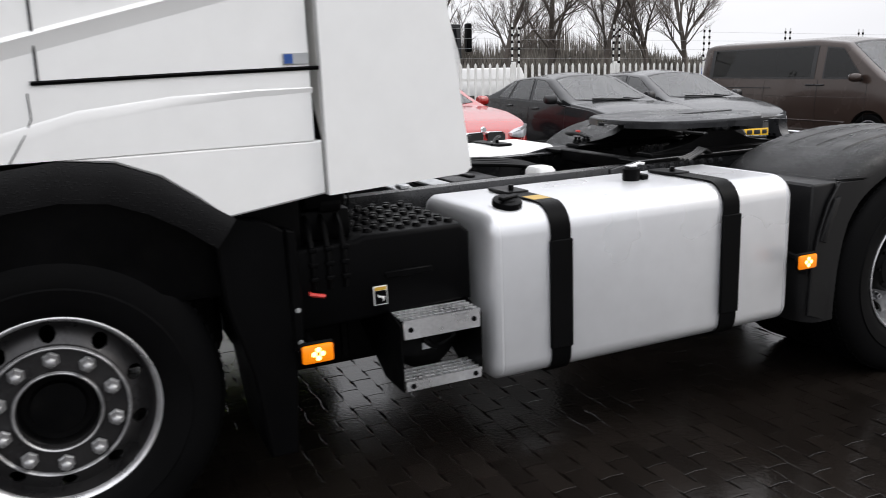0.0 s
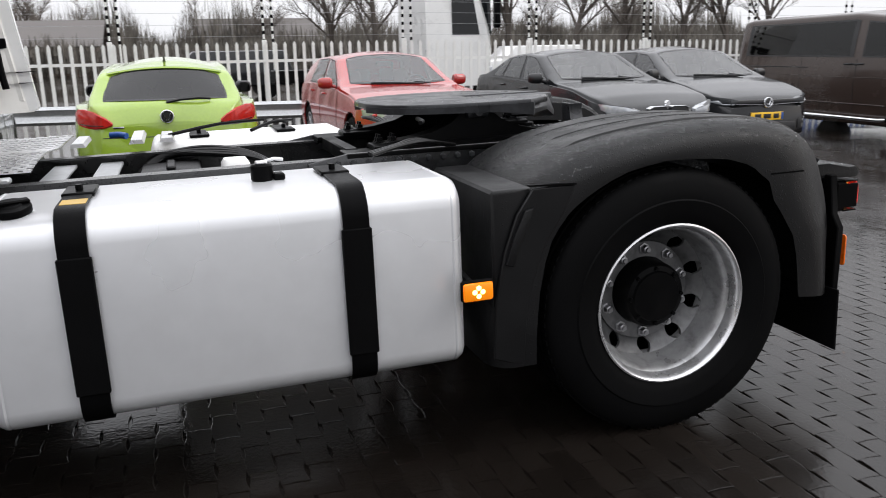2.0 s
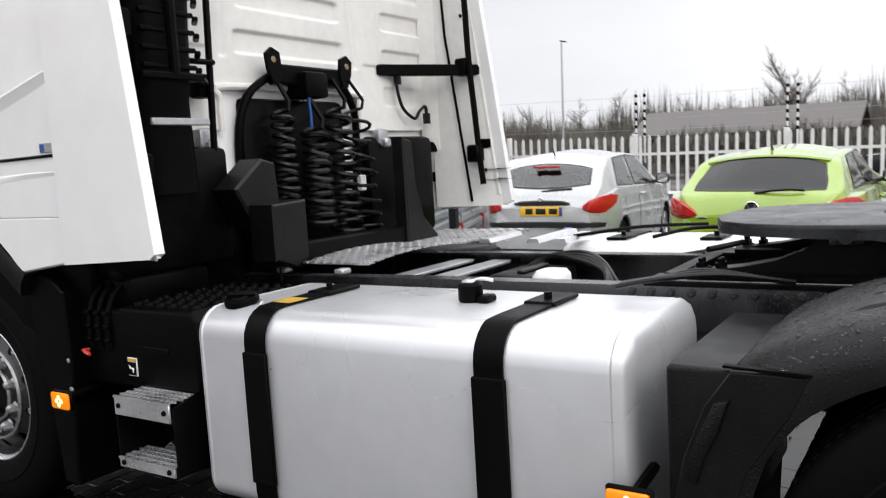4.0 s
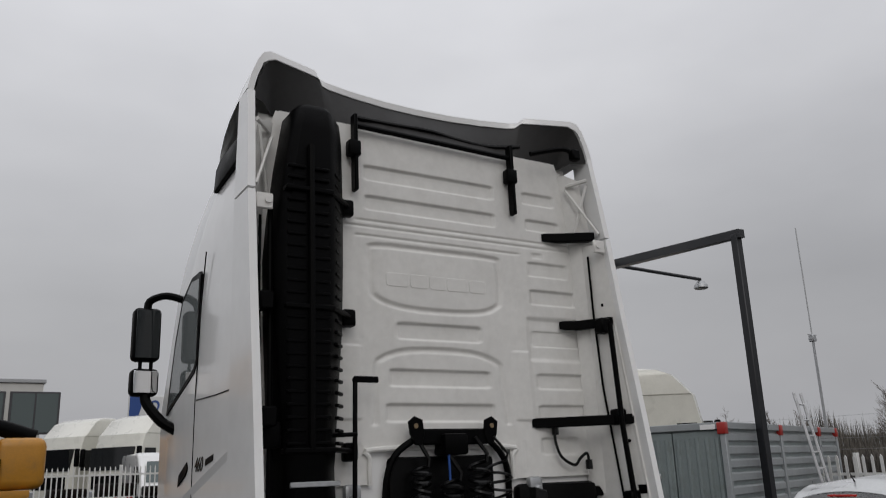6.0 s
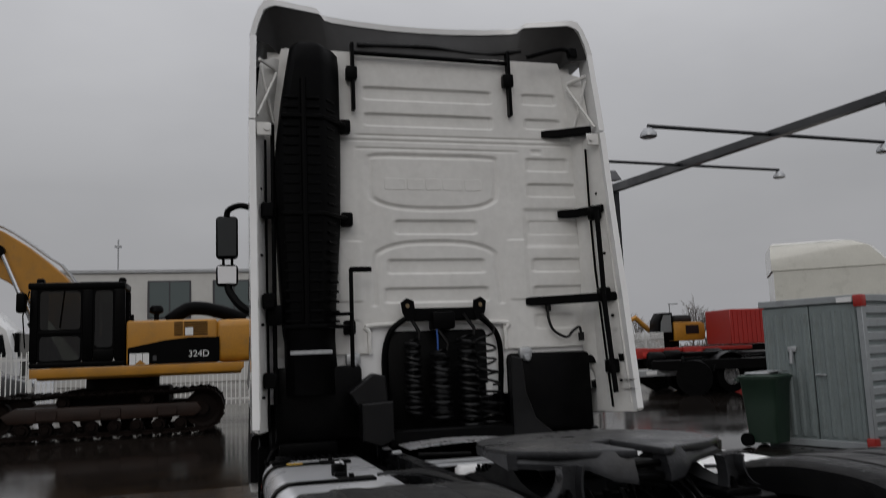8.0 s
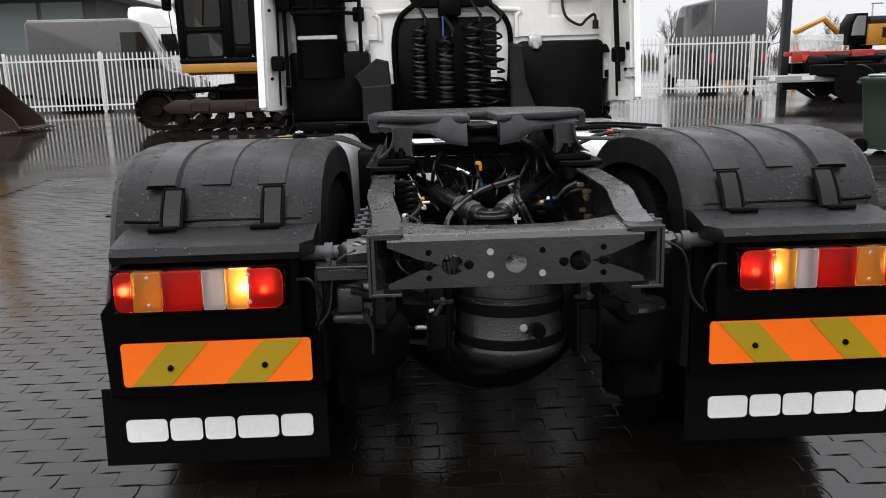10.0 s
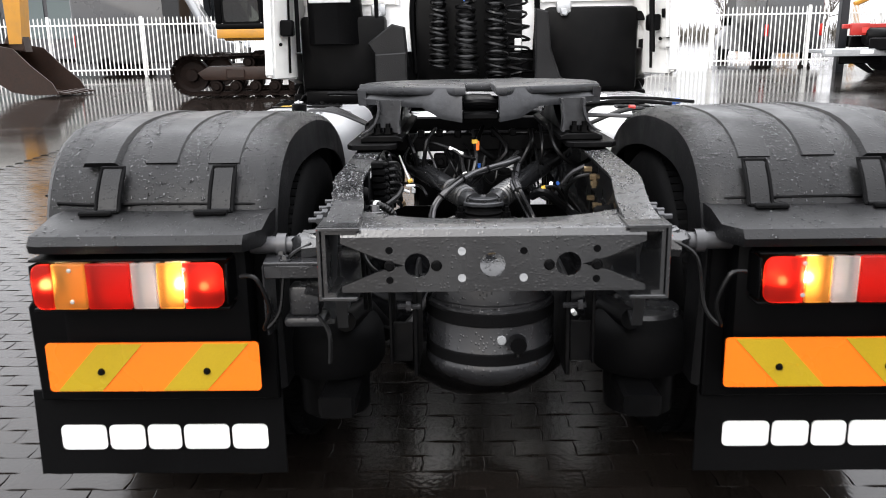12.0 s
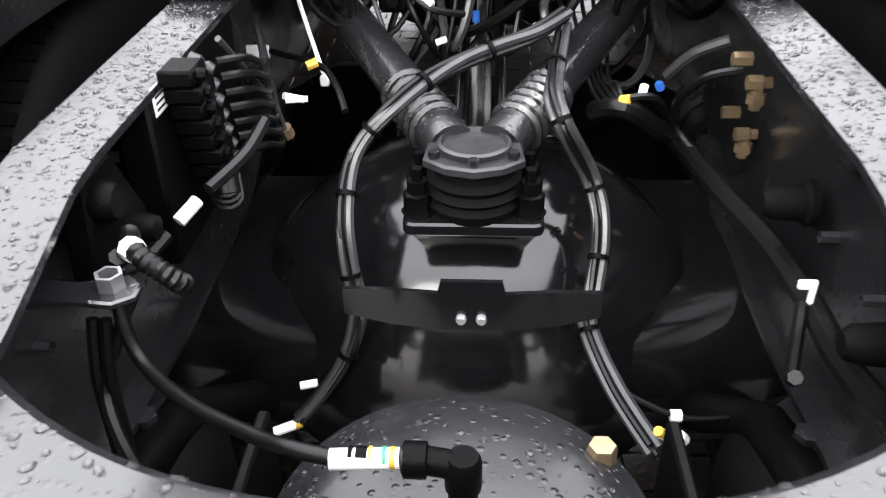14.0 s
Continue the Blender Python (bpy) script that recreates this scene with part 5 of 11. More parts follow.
def wall_relief(X, Z):
    """How far the sheet is pressed forwards (away from the trailer) at each place."""
    D = np.zeros_like(X)

    def field(x0, x1, z0, z1, d, r=0.02, e=0.006):
        cx, cz, hx, hz = (x0 + x1) / 2, (z0 + z1) / 2, (x1 - x0) / 2 - r, (z1 - z0) / 2 - r
        qx, qz = np.abs(X - cx) - hx, np.abs(Z - cz) - hz
        sd = np.hypot(np.maximum(qx, 0), np.maximum(qz, 0)) + np.minimum(np.maximum(qx, qz), 0) - r
        u = np.clip(0.5 - sd / (2 * e), 0, 1)
        return d * u * u * (3 - 2 * u)

    def groove(pts, d, w):
        best = np.full_like(X, 9.0)
        for (xa, za), (xb, zb) in zip(pts, pts[1:]):
            dx, dz = xb - xa, zb - za
            u = np.clip(((X - xa) * dx + (Z - za) * dz) / (dx * dx + dz * dz), 0, 1)
            best = np.minimum(best, np.hypot(X - xa - u * dx, Z - za - u * dz))
        return d * np.clip(1 - (best / w) ** 2, 0, 1)

    # long ribs over and under the emblem field
    for x0, x1, z0, z1 in ((-0.47, 0.485, 3.462, 3.555), (-0.465, 0.485, 3.268, 3.358), (-0.27, 0.32, 2.482, 2.58), (-0.33, 0.37, 2.201, 2.299), (-0.357, 0.392, 1.997, 2.097)):
        D += field(x0, x1, z0, z1, 0.017)
    # short ribs of the outer column, some of them inside a wider hollow
    D += field(0.70, 1.20, 2.39, 2.666, 0.013, 0.01, 0.018)
    for x0, x1, z0, z1 in ((0.735, 1.0, 3.471, 3.552), (0.745, 1.025, 3.282, 3.357), (0.738, 1.067, 2.957, 3.053), (0.738, 1.113, 2.763, 2.86), (0.735, 1.155, 2.483, 2.58), (0.745, 1.135, 2.203, 2.298), (0.745, 1.14, 2.0, 2.096), (0.745, 1.03, 1.79, 1.893)):
        D += field(x0, x1, z0, z1, 0.011 if z0 == 2.483 else 0.015)
    # flat raised pads
    D += field(0.562, 0.70, 2.003, 2.44, -0.008, 0.012) + field(-0.68, -0.518, 2.01, 2.43, -0.009, 0.012) + field(0.78, 0.86, 3.085, 3.12, 0.008, 0.01)
    # rounded emblem field, arch and seams
    rim = [(v.x, v.y) for v in smooth_path([(p[0], p[1], 0) for p in ((-0.44, 2.90), (-0.44, 3.0), (-0.40, 3.045), (0.0, 3.048), (0.44, 3.045), (0.485, 3.0), (0.485, 2.78), (0.45, 2.72), (0.32, 2.675), (0.02, 2.662), (-0.25, 2.675), (-0.40, 2.72), (-0.44, 2.78), (-0.44, 2.90))], 3)]
    D += groove(rim, 0.014, 0.020)
    arch = [(v.x, v.y) for v in smooth_path([(p[0], p[1], 0) for p in ((-0.435, 1.99), (-0.415, 2.28), (-0.38, 2.36), (-0.18, 2.415), (0.23, 2.415), (0.43, 2.36), (0.465, 2.28), (0.495, 1.99))], 3)]
    D += groove(arch, 0.015, 0.020)
    for z in (3.196, 3.158, 3.10):
        D += groove([(-0.66 if z == 3.158 else -0.53, z), (1.13 if z > 3.12 else 0.66, z)], 0.007, 0.010)
    D += groove([(-0.525, 3.09), (-0.525, 2.47)], 0.004, 0.010) + groove([(0.60, 3.09), (0.60, 2.72)], 0.003, 0.010)
    D += groove([(-0.60, 1.70), (-0.60, 1.86), (-0.56, 1.88), (-0.535, 1.86), (-0.535, 1.70)], 0.006, 0.010) + groove([(0.60, 1.87), (0.60, 1.72)], 0.004, 0.010)
    return D


nz, nx = 340, 150
zs = np.linspace(1.655, 3.81, nz)
half_w = np.array([wall_edge(z) for z in zs])
X = half_w[:, None] * np.linspace(-1, 1, nx)[None, :]
Z = np.repeat(zs[:, None], nx, 1)
Y = 4.110 + wall_relief(X, Z)
opening = (X > -0.475) & (X < 0.50) & (Z < 1.845)
vv = np.stack([X, Y, Z], -1).reshape(-1, 3).tolist()
ff = []
for i in range(nz - 1):
    for j in range(nx - 1):
        if not opening[i + 1, j + 1] or not opening[i, j]:
            ff.append((i * nx + j, (i + 1) * nx + j, (i + 1) * nx + j + 1, i * nx + j + 1))
me = bpy.data.meshes.new("back_wall")
me.from_pydata(vv, [], ff)
me.shade_smooth()
back = part("back_wall", me, WHITE_IN, cab, "white pressed steel back wall of the cab")
bm = B()
for x0, x1, z0, z1 in ((-1.14, -0.475, 1.65, 1.85), (0.50, 1.14, 1.65, 1.85), (-1.14, 1.14, 1.852, 3.78)):
    box(bm, x0, x1, 4.131, 4.1345, z0, z1)
part("inner_skin", bm, WHITE_IN, back)
x = -0.34
for w in (0.155, 0.125, 0.115, 0.155, 0.125):
    bm = B()
    prism(bm, [(px + x + w / 2, pz + 2.842) for px, pz in rounded(w, 0.085, 0.02, 3)], 'y', 4.107, 4.114, 0.002, 1)
    part("raised_block", bm, WHITE_IN, back)
    x += w + 0.011
bm = B()
tube(bm, [(-0.475, 4.108, 1.65), (-0.475, 4.106, 1.79), (-0.43, 4.105, 1.845), (0.455, 4.105, 1.845), (0.50, 4.106, 1.79), (0.50, 4.108, 1.65)], 0.016, 8, 4)
part("opening_rim", bm, WHITE_IN, back)
bm = B()
box(bm, -0.47, 0.495, 4.136, 4.16, 1.60, 1.86)
part("opening_back", bm, STEELD, back)
for x in (-0.60, 0.63):
    bm = B()
    box(bm, x - 0.05, x + 0.05, 4.05, 4.105, 1.575, 1.66, 0.02, 2)
    box(bm, x - 0.025, x + 0.025, 4.02, 4.07, 1.56, 1.61, 0.01, 1)
    part("cab_catch", bm, GALV, cab, "grey metal cab lock catch")

for s in (-1, 1):
    bm = B()
    loft(bm, [[(s * 1.10, 4.118, 1.62), (s * 1.14, 4.05, 1.62), (s * 1.236, 3.99, 1.30), (s * 1.236, 4.10, 1.30)],
              [(s * 1.12, 4.118, 2.4), (s * 1.155, 4.04, 2.4), (s * 1.236, 3.99, 2.4), (s * 1.236, 4.10, 2.4)],
              [(s * 1.10, 4.118, 3.3), (s * 1.145, 4.05, 3.3), (s * 1.232, 4.02, 3.3), (s * 1.232, 4.10, 3.3)],
              [(s * 1.05, 4.118, 3.72), (s * 1.09, 4.07, 3.72), (s * 1.19, 4.04, 3.68), (s * 1.19, 4.10, 3.68)]])
    part("corner_panel", bm, WHITE_IN, back)
# ---- side wings and roof spoiler ----
for s in (-1, 1):
    for k, poly in enumerate((
        [(4.105, 1.172), (3.63, 1.198), (3.605, 1.215), (3.70, 1.96), (3.79, 2.60), (3.865, 3.20), (4.105, 3.20)],
        [(4.105, 3.215), (3.868, 3.215), (3.905, 3.50), (3.952, 3.825), (4.105, 3.825)],
    )):
        bm = B()
        lean = 0.0 if k == 0 else 0.012
        rings = []
        for x, ins in ((1.232, 0.0), (1.262, 0.0), (1.275, 0.012)):
            rings.append([(s * (x - lean * (max(z, 3.2) - 3.2) / 0.5), y, z) for y, z in poly])
        loft(bm, rings)
        w = part("side_wing", bm, WHITE, cab, "white side wing of the cab")
    # inner frame and stiffening ribs, seen from behind
    bm = B()
    for z0, z1, yo in ((1.25, 1.95, 0.06), (2.0, 2.62, 0.06), (2.66, 3.15, 0.06)):
        ya = 3.605 + (z0 - 1.2) * 0.132
        yb = 3.605 + (z1 - 1.2) * 0.132
        prism(bm, [(ya + yo, z0), (4.06, z0), (4.06, z1), (yb + yo, z1)], 'x', *sorted((s * 1.222, s * 1.232)), 0.004, 1)
        tube(bm, [(s * 1.222, ya + yo + 0.1, z0 + 0.02), (s * 1.222, yb + yo + 0.1, z1 - 0.02)], 0.008, 5)
    tube(bm, [(s * 1.215, 3.91, 3.25), (s * 1.08, 4.06, 3.60)], 0.011, 6)
    tube(bm, [(s * 1.105, 4.05, 3.25), (s * 1.19, 3.96, 3.62)], 0.011, 6)
    tube(bm, [(s * 1.09, 4.06, 3.63), (s * 1.20, 3.96, 3.66)], 0.014, 6)
    rings = []
    for z in (1.2, 1.96, 2.6, 3.2):
        y = 3.605 + (z - 1.2) * 0.131
        rings.append([(s * 1.261, y + 0.006, z), (s * 1.261, y + 0.02, z), (s * 1.24, y + 0.028, z), (s * 1.24, y + 0.012, z)])
    loft(bm, rings)
    rings = []
    for z in (1.19, 1.96, 2.6, 3.18):
        y = 3.605 + (z - 1.2) * 0.131
        rings.append([(s * 1.24, y + 0.03, z), (s * 1.172, min(y + 0.24, 4.0), z), (s * 1.165, 4.08, z), (s * 1.172, 4.08, z), (s * 1.18, min(y + 0.24, 4.0), z), (s * 1.245, y + 0.035, z)])
    loft(bm, rings)
    part("wing_frame", bm, WHITE_IN, cab)
    bm = B()
    box(bm, *sorted((s * 1.13, s * 1.225)), 3.87, 3.89, 3.10, 3.19, 0.006, 1)
    lathe(bm, [(0.0, 0.01), (0.02, 0.01), (0.02, 0.0)], 10, at(s * 1.16, 3.87, 3.15) @ AYN)
    part("wing_bracket", bm, WHITE_IN, cab)
    # dark joint between corner panel and wing, with its fasteners
    bm = B()
    tube(bm, [(s * 1.165, min(3.605 + (z - 1.2) * 0.131 + 0.225, 3.985), z) for z in (1.22, 1.7, 2.2, 2.7, 3.1)], 0.008, 6)
    part("wing_joint", bm, BLACKP, cab)
    bm = B()
    lathe(bm, [(0.0, 0.008), (0.010, 0.008), (0.012, 0.0)], 8)
    repeat("wing_screw", bm, STEELD, cab, [at(s * 1.20, 3.605 + (z - 1.2) * 0.131 + 0.12, z) @ AYN for z in (1.4, 1.85, 2.3, 2.75)])
    bm = B()
    tube(bm, [(s * 1.245, 3.618, 1.26), (s * 1.24, 4.10, 1.35)], 0.008, 5)
    part("wing_crease", bm, GALV, cab)


# the spoiler's trailing edge: high square corners, a step, and a middle that runs forward
def spoiler_edge():
    half = [(1.262, 3.952, 3.83), (1.238, 3.954, 3.93), (1.200, 3.957, 4.03), (1.165, 3.962, 4.085), (1.12, 3.972, 4.105), (0.95, 4.035, 4.112), (0.80, 4.092, 4.118), (0.785, 4.100, 4.112), (0.755, 4.128, 4.088), (0.70, 4.152, 4.085), (0.50, 4.195, 4.085), (0.25, 4.228, 4.085)]
    return [(-x, y, z) for x, y, z in half] + [(0.0, 4.238, 4.085)] + half[::-1]


EDGE = spoiler_edge()
bm = B()
rings = []
for k in range(6):
    u = k / 5
    ring = []
    for x, y, z in EDGE:
        ring.append((x * (1 - 0.10 * u ** 2), y + (4.95 - y) * u, z + (3.70 - z) * u ** 1.7))
    if k == 0:
        first = ring
    rings.append(ring)
inner = [[(x * 0.972, y + 0.004, z - (0.042 if abs(x) < 1.2 else 0.012)) for x, y, z in EDGE], [(x * 0.955, y + 0.10, z - 0.06 if abs(x) < 1.2 else z - 0.02) for x, y, z in EDGE]]
loft(bm, inner[::-1] + rings, closed=False, caps=False)
part("roof_spoiler", bm, WHITE, cab, "white roof spoiler lip")
LINING = mat("dark_grey_spoiler_lining", (0.014, 0.013, 0.0125), 0.6, vary=0.25, grain=20, patch=2, bump=0.2, bump_scale=40)
bm = B()
foot = [(max(-1.06, min(1.06, x * 0.9)), 4.125, 3.792 if abs(x) < 0.95 else 3.77) for x, y, z in EDGE]
mids = [((a[0] * 0.955 + b[0]) / 2, (a[1] + 0.02 + b[1]) / 2, (a[2] - 0.05 + b[2]) / 2 + 0.03) for a, b in zip(EDGE, foot)]
loft(bm, [[(x * 0.968, y + 0.012, z - 0.040) for x, y, z in EDGE], mids, foot], closed=False, caps=False)
part("spoiler_lining", bm, LINING, cab, "dark underside of the roof spoiler")
# wavy seam and a cable along the lining
bm = B()
tube(bm, [(-0.50, 4.135, 3.88), (-0.25, 4.16, 3.895), (0.05, 4.165, 3.905), (0.25, 4.165, 3.885), (0.50, 4.15, 3.87), (0.75, 4.12, 3.90)], 0.014, 7, 4)
part("lining_cable", bm, CABLE, cab)

# ---- air intake stack beside the back wall ----
bm = B()
rings = []
for z, l, r, d in ((1.40, -1.05, -0.70, 0.22), (1.75, -1.05, -0.72, 0.24), (1.80, -1.06, -0.72, 0.27), (2.12, -1.082, -0.70, 0.27), (2.5, -1.10, -0.67, 0.27), (2.87, -1.109, -0.66, 0.27), (3.11, -1.09, -0.655, 0.26), (3.41, -1.054, -0.655, 0.25), (3.62, -1.02, -0.655, 0.24), (3.74, -1.0, -0.66, 0.21), (3.775, -0.97, -0.68, 0.17)):
    f, b = 3.985 - d / 2, 4.108
    rings.append([(l + 0.012, f + 0.03, z), (l + 0.05, f, z), (r - 0.15, f, z), (r - 0.12, f + 0.012, z), (r - 0.01, f + 0.15, z), (r, f + 0.17, z), (r, b, z), (l, b, z), (l, f + 0.06, z)])
loft(bm, rings)
intake = part("air_intake", bm, BLACKP, truck, "tall black ribbed air intake stack")
bm = B()
box(bm, -0.052, 0.052, -0.010, 0.012, 0, 0.018, 0.004, 1)
repeat("intake_rib", bm, BLACKP, intake, [at(x, 3.852, 1.86 + 0.065 * k) for k in range(24) for x in (-1.005, -0.865)] + [pose(-0.735, 3.925, 1.86 + 0.065 * k, 0, 0, 51) for k in range(24)])
bm = B()
tube(bm, [(-0.92, 3.845, 1.84), (-0.92, 3.842, 2.8), (-0.92, 3.85, 3.5)], 0.020, 8)
part("intake_spine", bm, BLACKP, intake)
bm = B()
box(bm, -1.07, -0.79, 3.832, 3.90, 0, 0.028, 0.006, 1)
tube(bm, [(-0.80, 3.842, 0.014), (-0.66, 3.98, 0.014), (-0.62, 4.03, 0.014)], 0.014, 6)
box(bm, -0.66, -0.58, 4.02, 4.09, -0.04, 0.06, 0.015, 2)
repeat("intake_clamp", bm, BLACKP, intake, [at(0, 0, z) for z in (1.82, 2.56, 3.22)])
bm = B()
box(bm, -1.03, -0.76, 3.858, 3.875, 1.655, 1.682, 0.004, 1)
part("intake_band", bm, GALV, intake)
# grab rails beside the stack
bm = B()
tube(bm, [(-0.61, 4.02, 1.50), (-0.61, 3.99, 2.20), (-0.61, 4.0, 2.22)], 0.014, 8)
box(bm, -0.62, -0.47, 3.975, 4.0, 2.20, 2.235, 0.006, 1)
tube(bm, [(-1.12, 3.92, 1.35), (-1.12, 3.92, 2.20), (-1.12, 3.95, 3.2)], 0.014, 8)
tube(bm, [(-1.12, 3.90, 1.90), (-0.61, 3.98, 1.92)], 0.012, 8)
box(bm, -1.17, -1.07, 3.88, 3.96, 1.85, 1.98, 0.015, 2)
part("grab_rail", bm, BLACKP, truck, "black steel grab rail")
# upper struts and cross bar under the spoiler
bm = B()
box(bm, -0.012, 0.012, 4.04, 4.10, 3.36, 3.86, 0.004, 1)
box(bm, -0.05, 0.03, 4.03, 4.10, 3.58, 3.68, 0.012, 2)
repeat("spoiler_strut", bm, BLACKP, truck, [at(-0.55, 0, 0), at(0.62, 0, 0)], "black strut under the roof spoiler")
bm = B()
tube(bm, [(-0.56, 4.07, 3.79), (0.62, 4.07, 3.77)], 0.018, 8)
tube(bm, [(0.75, 4.0, 3.80), (1.0, 3.95, 3.86), (1.08, 3.93, 3.82)], 0.018, 8, 4)
box(bm, 1.05, 1.12, 3.90, 3.96, 3.78, 3.86, 0.01, 1)
part("spoiler_bar", bm, BLACKP, truck)
# horizontal stay bars from wall to the far wing
for z, xa, xb in ((3.24, 0.87, 1.20), (2.63, 0.96, 1.215), (1.985, 0.67, 1.23), (1.555, 1.06, 1.215), (1.375, 1.14, 1.228)):
    bm = B()
    prism(bm, [(xa, 4.105), (xa + 0.12, 4.05), (xb, 3.62 + (z - 1.2) * 0.13 + 0.05), (xb, 3.62 + (z - 1.2) * 0.13 + 0.12), (xa + 0.14, 4.10)], 'z', z - 0.031, z + 0.031, 0.006, 1)
    part("stay_bar", bm, BLACKP, truck, "black stay bar to the side wing")
bm = B()
tube(bm, [(1.13, 3.80, 2.60), (1.135, 3.79, 2.10), (1.13, 3.78, 1.95), (1.15, 3.75, 1.40), (1.15, 3.74, 1.32)], 0.018, 7)
part("wing_rod", bm, BLACKP, truck)
bm = B()
tube(bm, [(0.83, 4.09, 1.93), (0.83, 4.08, 1.85), (0.86, 4.07, 1.77), (0.95, 4.06, 1.72), (1.0, 4.06, 1.76), (1.05, 4.05, 1.79), (1.06, 4.05, 1.74)], 0.010, 6, 5)
lathe(bm, [(0.0, -0.03), (0.022, -0.03), (0.022, 0.03), (0.0, 0.03)], 8, at(0.83, 4.08, 1.94))
lathe(bm, [(0.0, -0.03), (0.022, -0.03), (0.022, 0.03), (0.0, 0.03)], 8, at(1.06, 4.05, 1.72))
part("wall_cable", bm, CABLE, truck)
for s in (-1, 1):
    bm = B()
    box(bm, *sorted((s * 1.12, s * 1.2)), 0.0, 0.08, -0.05, 0.05, 0.01, 1)
    repeat("wing_bracket", bm, BLACKP, truck, [at(0, 3.72 + (z - 1.2) * 0.1, z) for z in (2.6, 2.0, 1.5)])

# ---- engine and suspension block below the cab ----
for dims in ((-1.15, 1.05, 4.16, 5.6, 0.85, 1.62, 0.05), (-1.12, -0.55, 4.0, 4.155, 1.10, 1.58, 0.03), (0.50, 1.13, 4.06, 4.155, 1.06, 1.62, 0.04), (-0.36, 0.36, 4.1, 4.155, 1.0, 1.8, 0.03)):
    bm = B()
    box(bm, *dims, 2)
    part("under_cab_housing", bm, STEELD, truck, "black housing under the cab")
bm = B()
prism(bm, [(-0.66, 1.40), (-0.50, 1.52), (-0.42, 1.50), (-0.40, 1.25), (-0.55, 1.22), (-0.60, 1.30)], 'y', 3.86, 4.0, 0.01, 1)
part("module_cover", bm, GUARDP, truck)
bm = B()
prism(bm, [(-0.60, 1.33), (-0.40, 1.34), (-0.40, 1.10), (-0.48, 1.06), (-0.60, 1.10)], 'y', 3.72, 3.86, 0.008, 1)
tube(bm, [(-0.50, 3.80, 1.08), (-0.50, 3.80, 1.0)], 0.006, 5)
part("module_box", bm, GUARDP, truck, "black angular module box")
bm = B()
prism(bm, [(0.42, 1.12), (0.42, 1.60), (0.50, 1.58), (0.52, 1.35), (0.58, 1.18), (0.70, 1.08), (0.70, 1.03), (0.42, 1.03)], 'y', 3.78, 3.86, 0.01, 1)
part("cab_mount", bm, GUARDP, truck, "black curved cab mount bracket")
bm = B()
box(bm, -0.42, 0.44, 3.80, 3.88, 1.04, 1.15, 0.012, 1)
part("cab_beam", bm, STEELD, truck)

# ---- coiled air and power leads on their holder ----
bm = B()
prism(bm, [(-0.23, 1.86), (-0.19, 1.86), (-0.17, 1.92), (-0.18, 2.0), (-0.23, 2.02), (-0.27, 1.99), (-0.26, 1.92)], 'y', 4.01, 4.03, 0.003, 1)
prism(bm, [(0.30, 1.86), (0.26, 1.86), (0.24, 1.92), (0.25, 2.0), (0.30, 2.02), (0.34, 1.99), (0.33, 1.92)], 'y', 4.01, 4.03, 0.003, 1)
box(bm, -0.20, 0.28, 4.02, 4.09, 1.86, 1.95, 0.01, 1)
box(bm, -0.06, 0.10, 3.97, 4.11, 1.80, 1.92, 0.015, 2)
tube(bm, [(-0.20, 4.06, 1.90), (-0.33, 4.09, 1.80), (-0.38, 4.11, 1.60), (-0.36, 4.13, 1.2)], 0.02, 8, 4)
tube(bm, [(0.28, 4.06, 1.90), (0.42, 4.09, 1.78), (0.46, 4.11, 1.60), (0.44, 4.13, 1.2)], 0.02, 8, 4)
holder = part("lead_holder", bm, BLACKP, truck, "black holder for coiled trailer leads")
bm = B()
for x, z in ((-0.225, 1.965), (0.295, 1.965)):
    lathe(bm, [(0.0, 0.003), (0.013, 0.003), (0.015, 0.0)], 12, at(x, 4.01, z) @ AYN)
part("holder_eye", bm, BRASS, holder)


def coil(x, y, z0, z1, r, turns, wire, material, label, lean=0.0, tail=None):
    n = int(turns * 12)
    pts = []
    for i in range(n + 1):
        a = 2 * math.pi * i / 12
        u = i / n
        rr = r * (0.85 + 0.3 * u) * (1 + 0.08 * math.sin(a * 0.37))
        pts.append((x + lean * u + rr * math.cos(a), y + rr * math.sin(a), z0 + (z1 - z0) * (u ** 0.85) + 0.006 * math.sin(a * 1.7)))
    pts = [(x, y + 0.02, z0 + 0.14), (x + r, y, z0 + 0.04)] + pts
    if tail:
        pts += tail
    bm = B()
    tube(bm, pts, wire, 6)
    return part("coiled_lead", bm, material, truck, label)


coil(-0.20, 4.01, 1.74, 1.24, 0.052, 13, 0.012, CABLE, "black coiled trailer lead")
coil(-0.02, 3.98, 1.66, 1.20, 0.062, 12, 0.014, CABLE, "black coiled trailer lead")
coil(0.17, 3.99, 1.76, 1.14, 0.066, 12, 0.012, CABLE, "black coiled trailer lead", 0.02)
coil(0.30, 3.99, 1.76, 1.14, 0.082, 8, 0.009, CABLE, "black coiled trailer lead", 0.03)
bm = B()
tube(bm, [(-0.03, 3.99, 1.80), (-0.03, 3.985, 1.72), (-0.03, 3.985, 1.66)], 0.007, 7)
part("lead_plug", bm, BLUEP, truck, "blue lead coupling")
bm = B()
box(bm, 0.30, 0.345, 3.97, 4, 1.34, 1.42, 0.005, 1)
part("lead_tag", bm, WHITEP, truck)

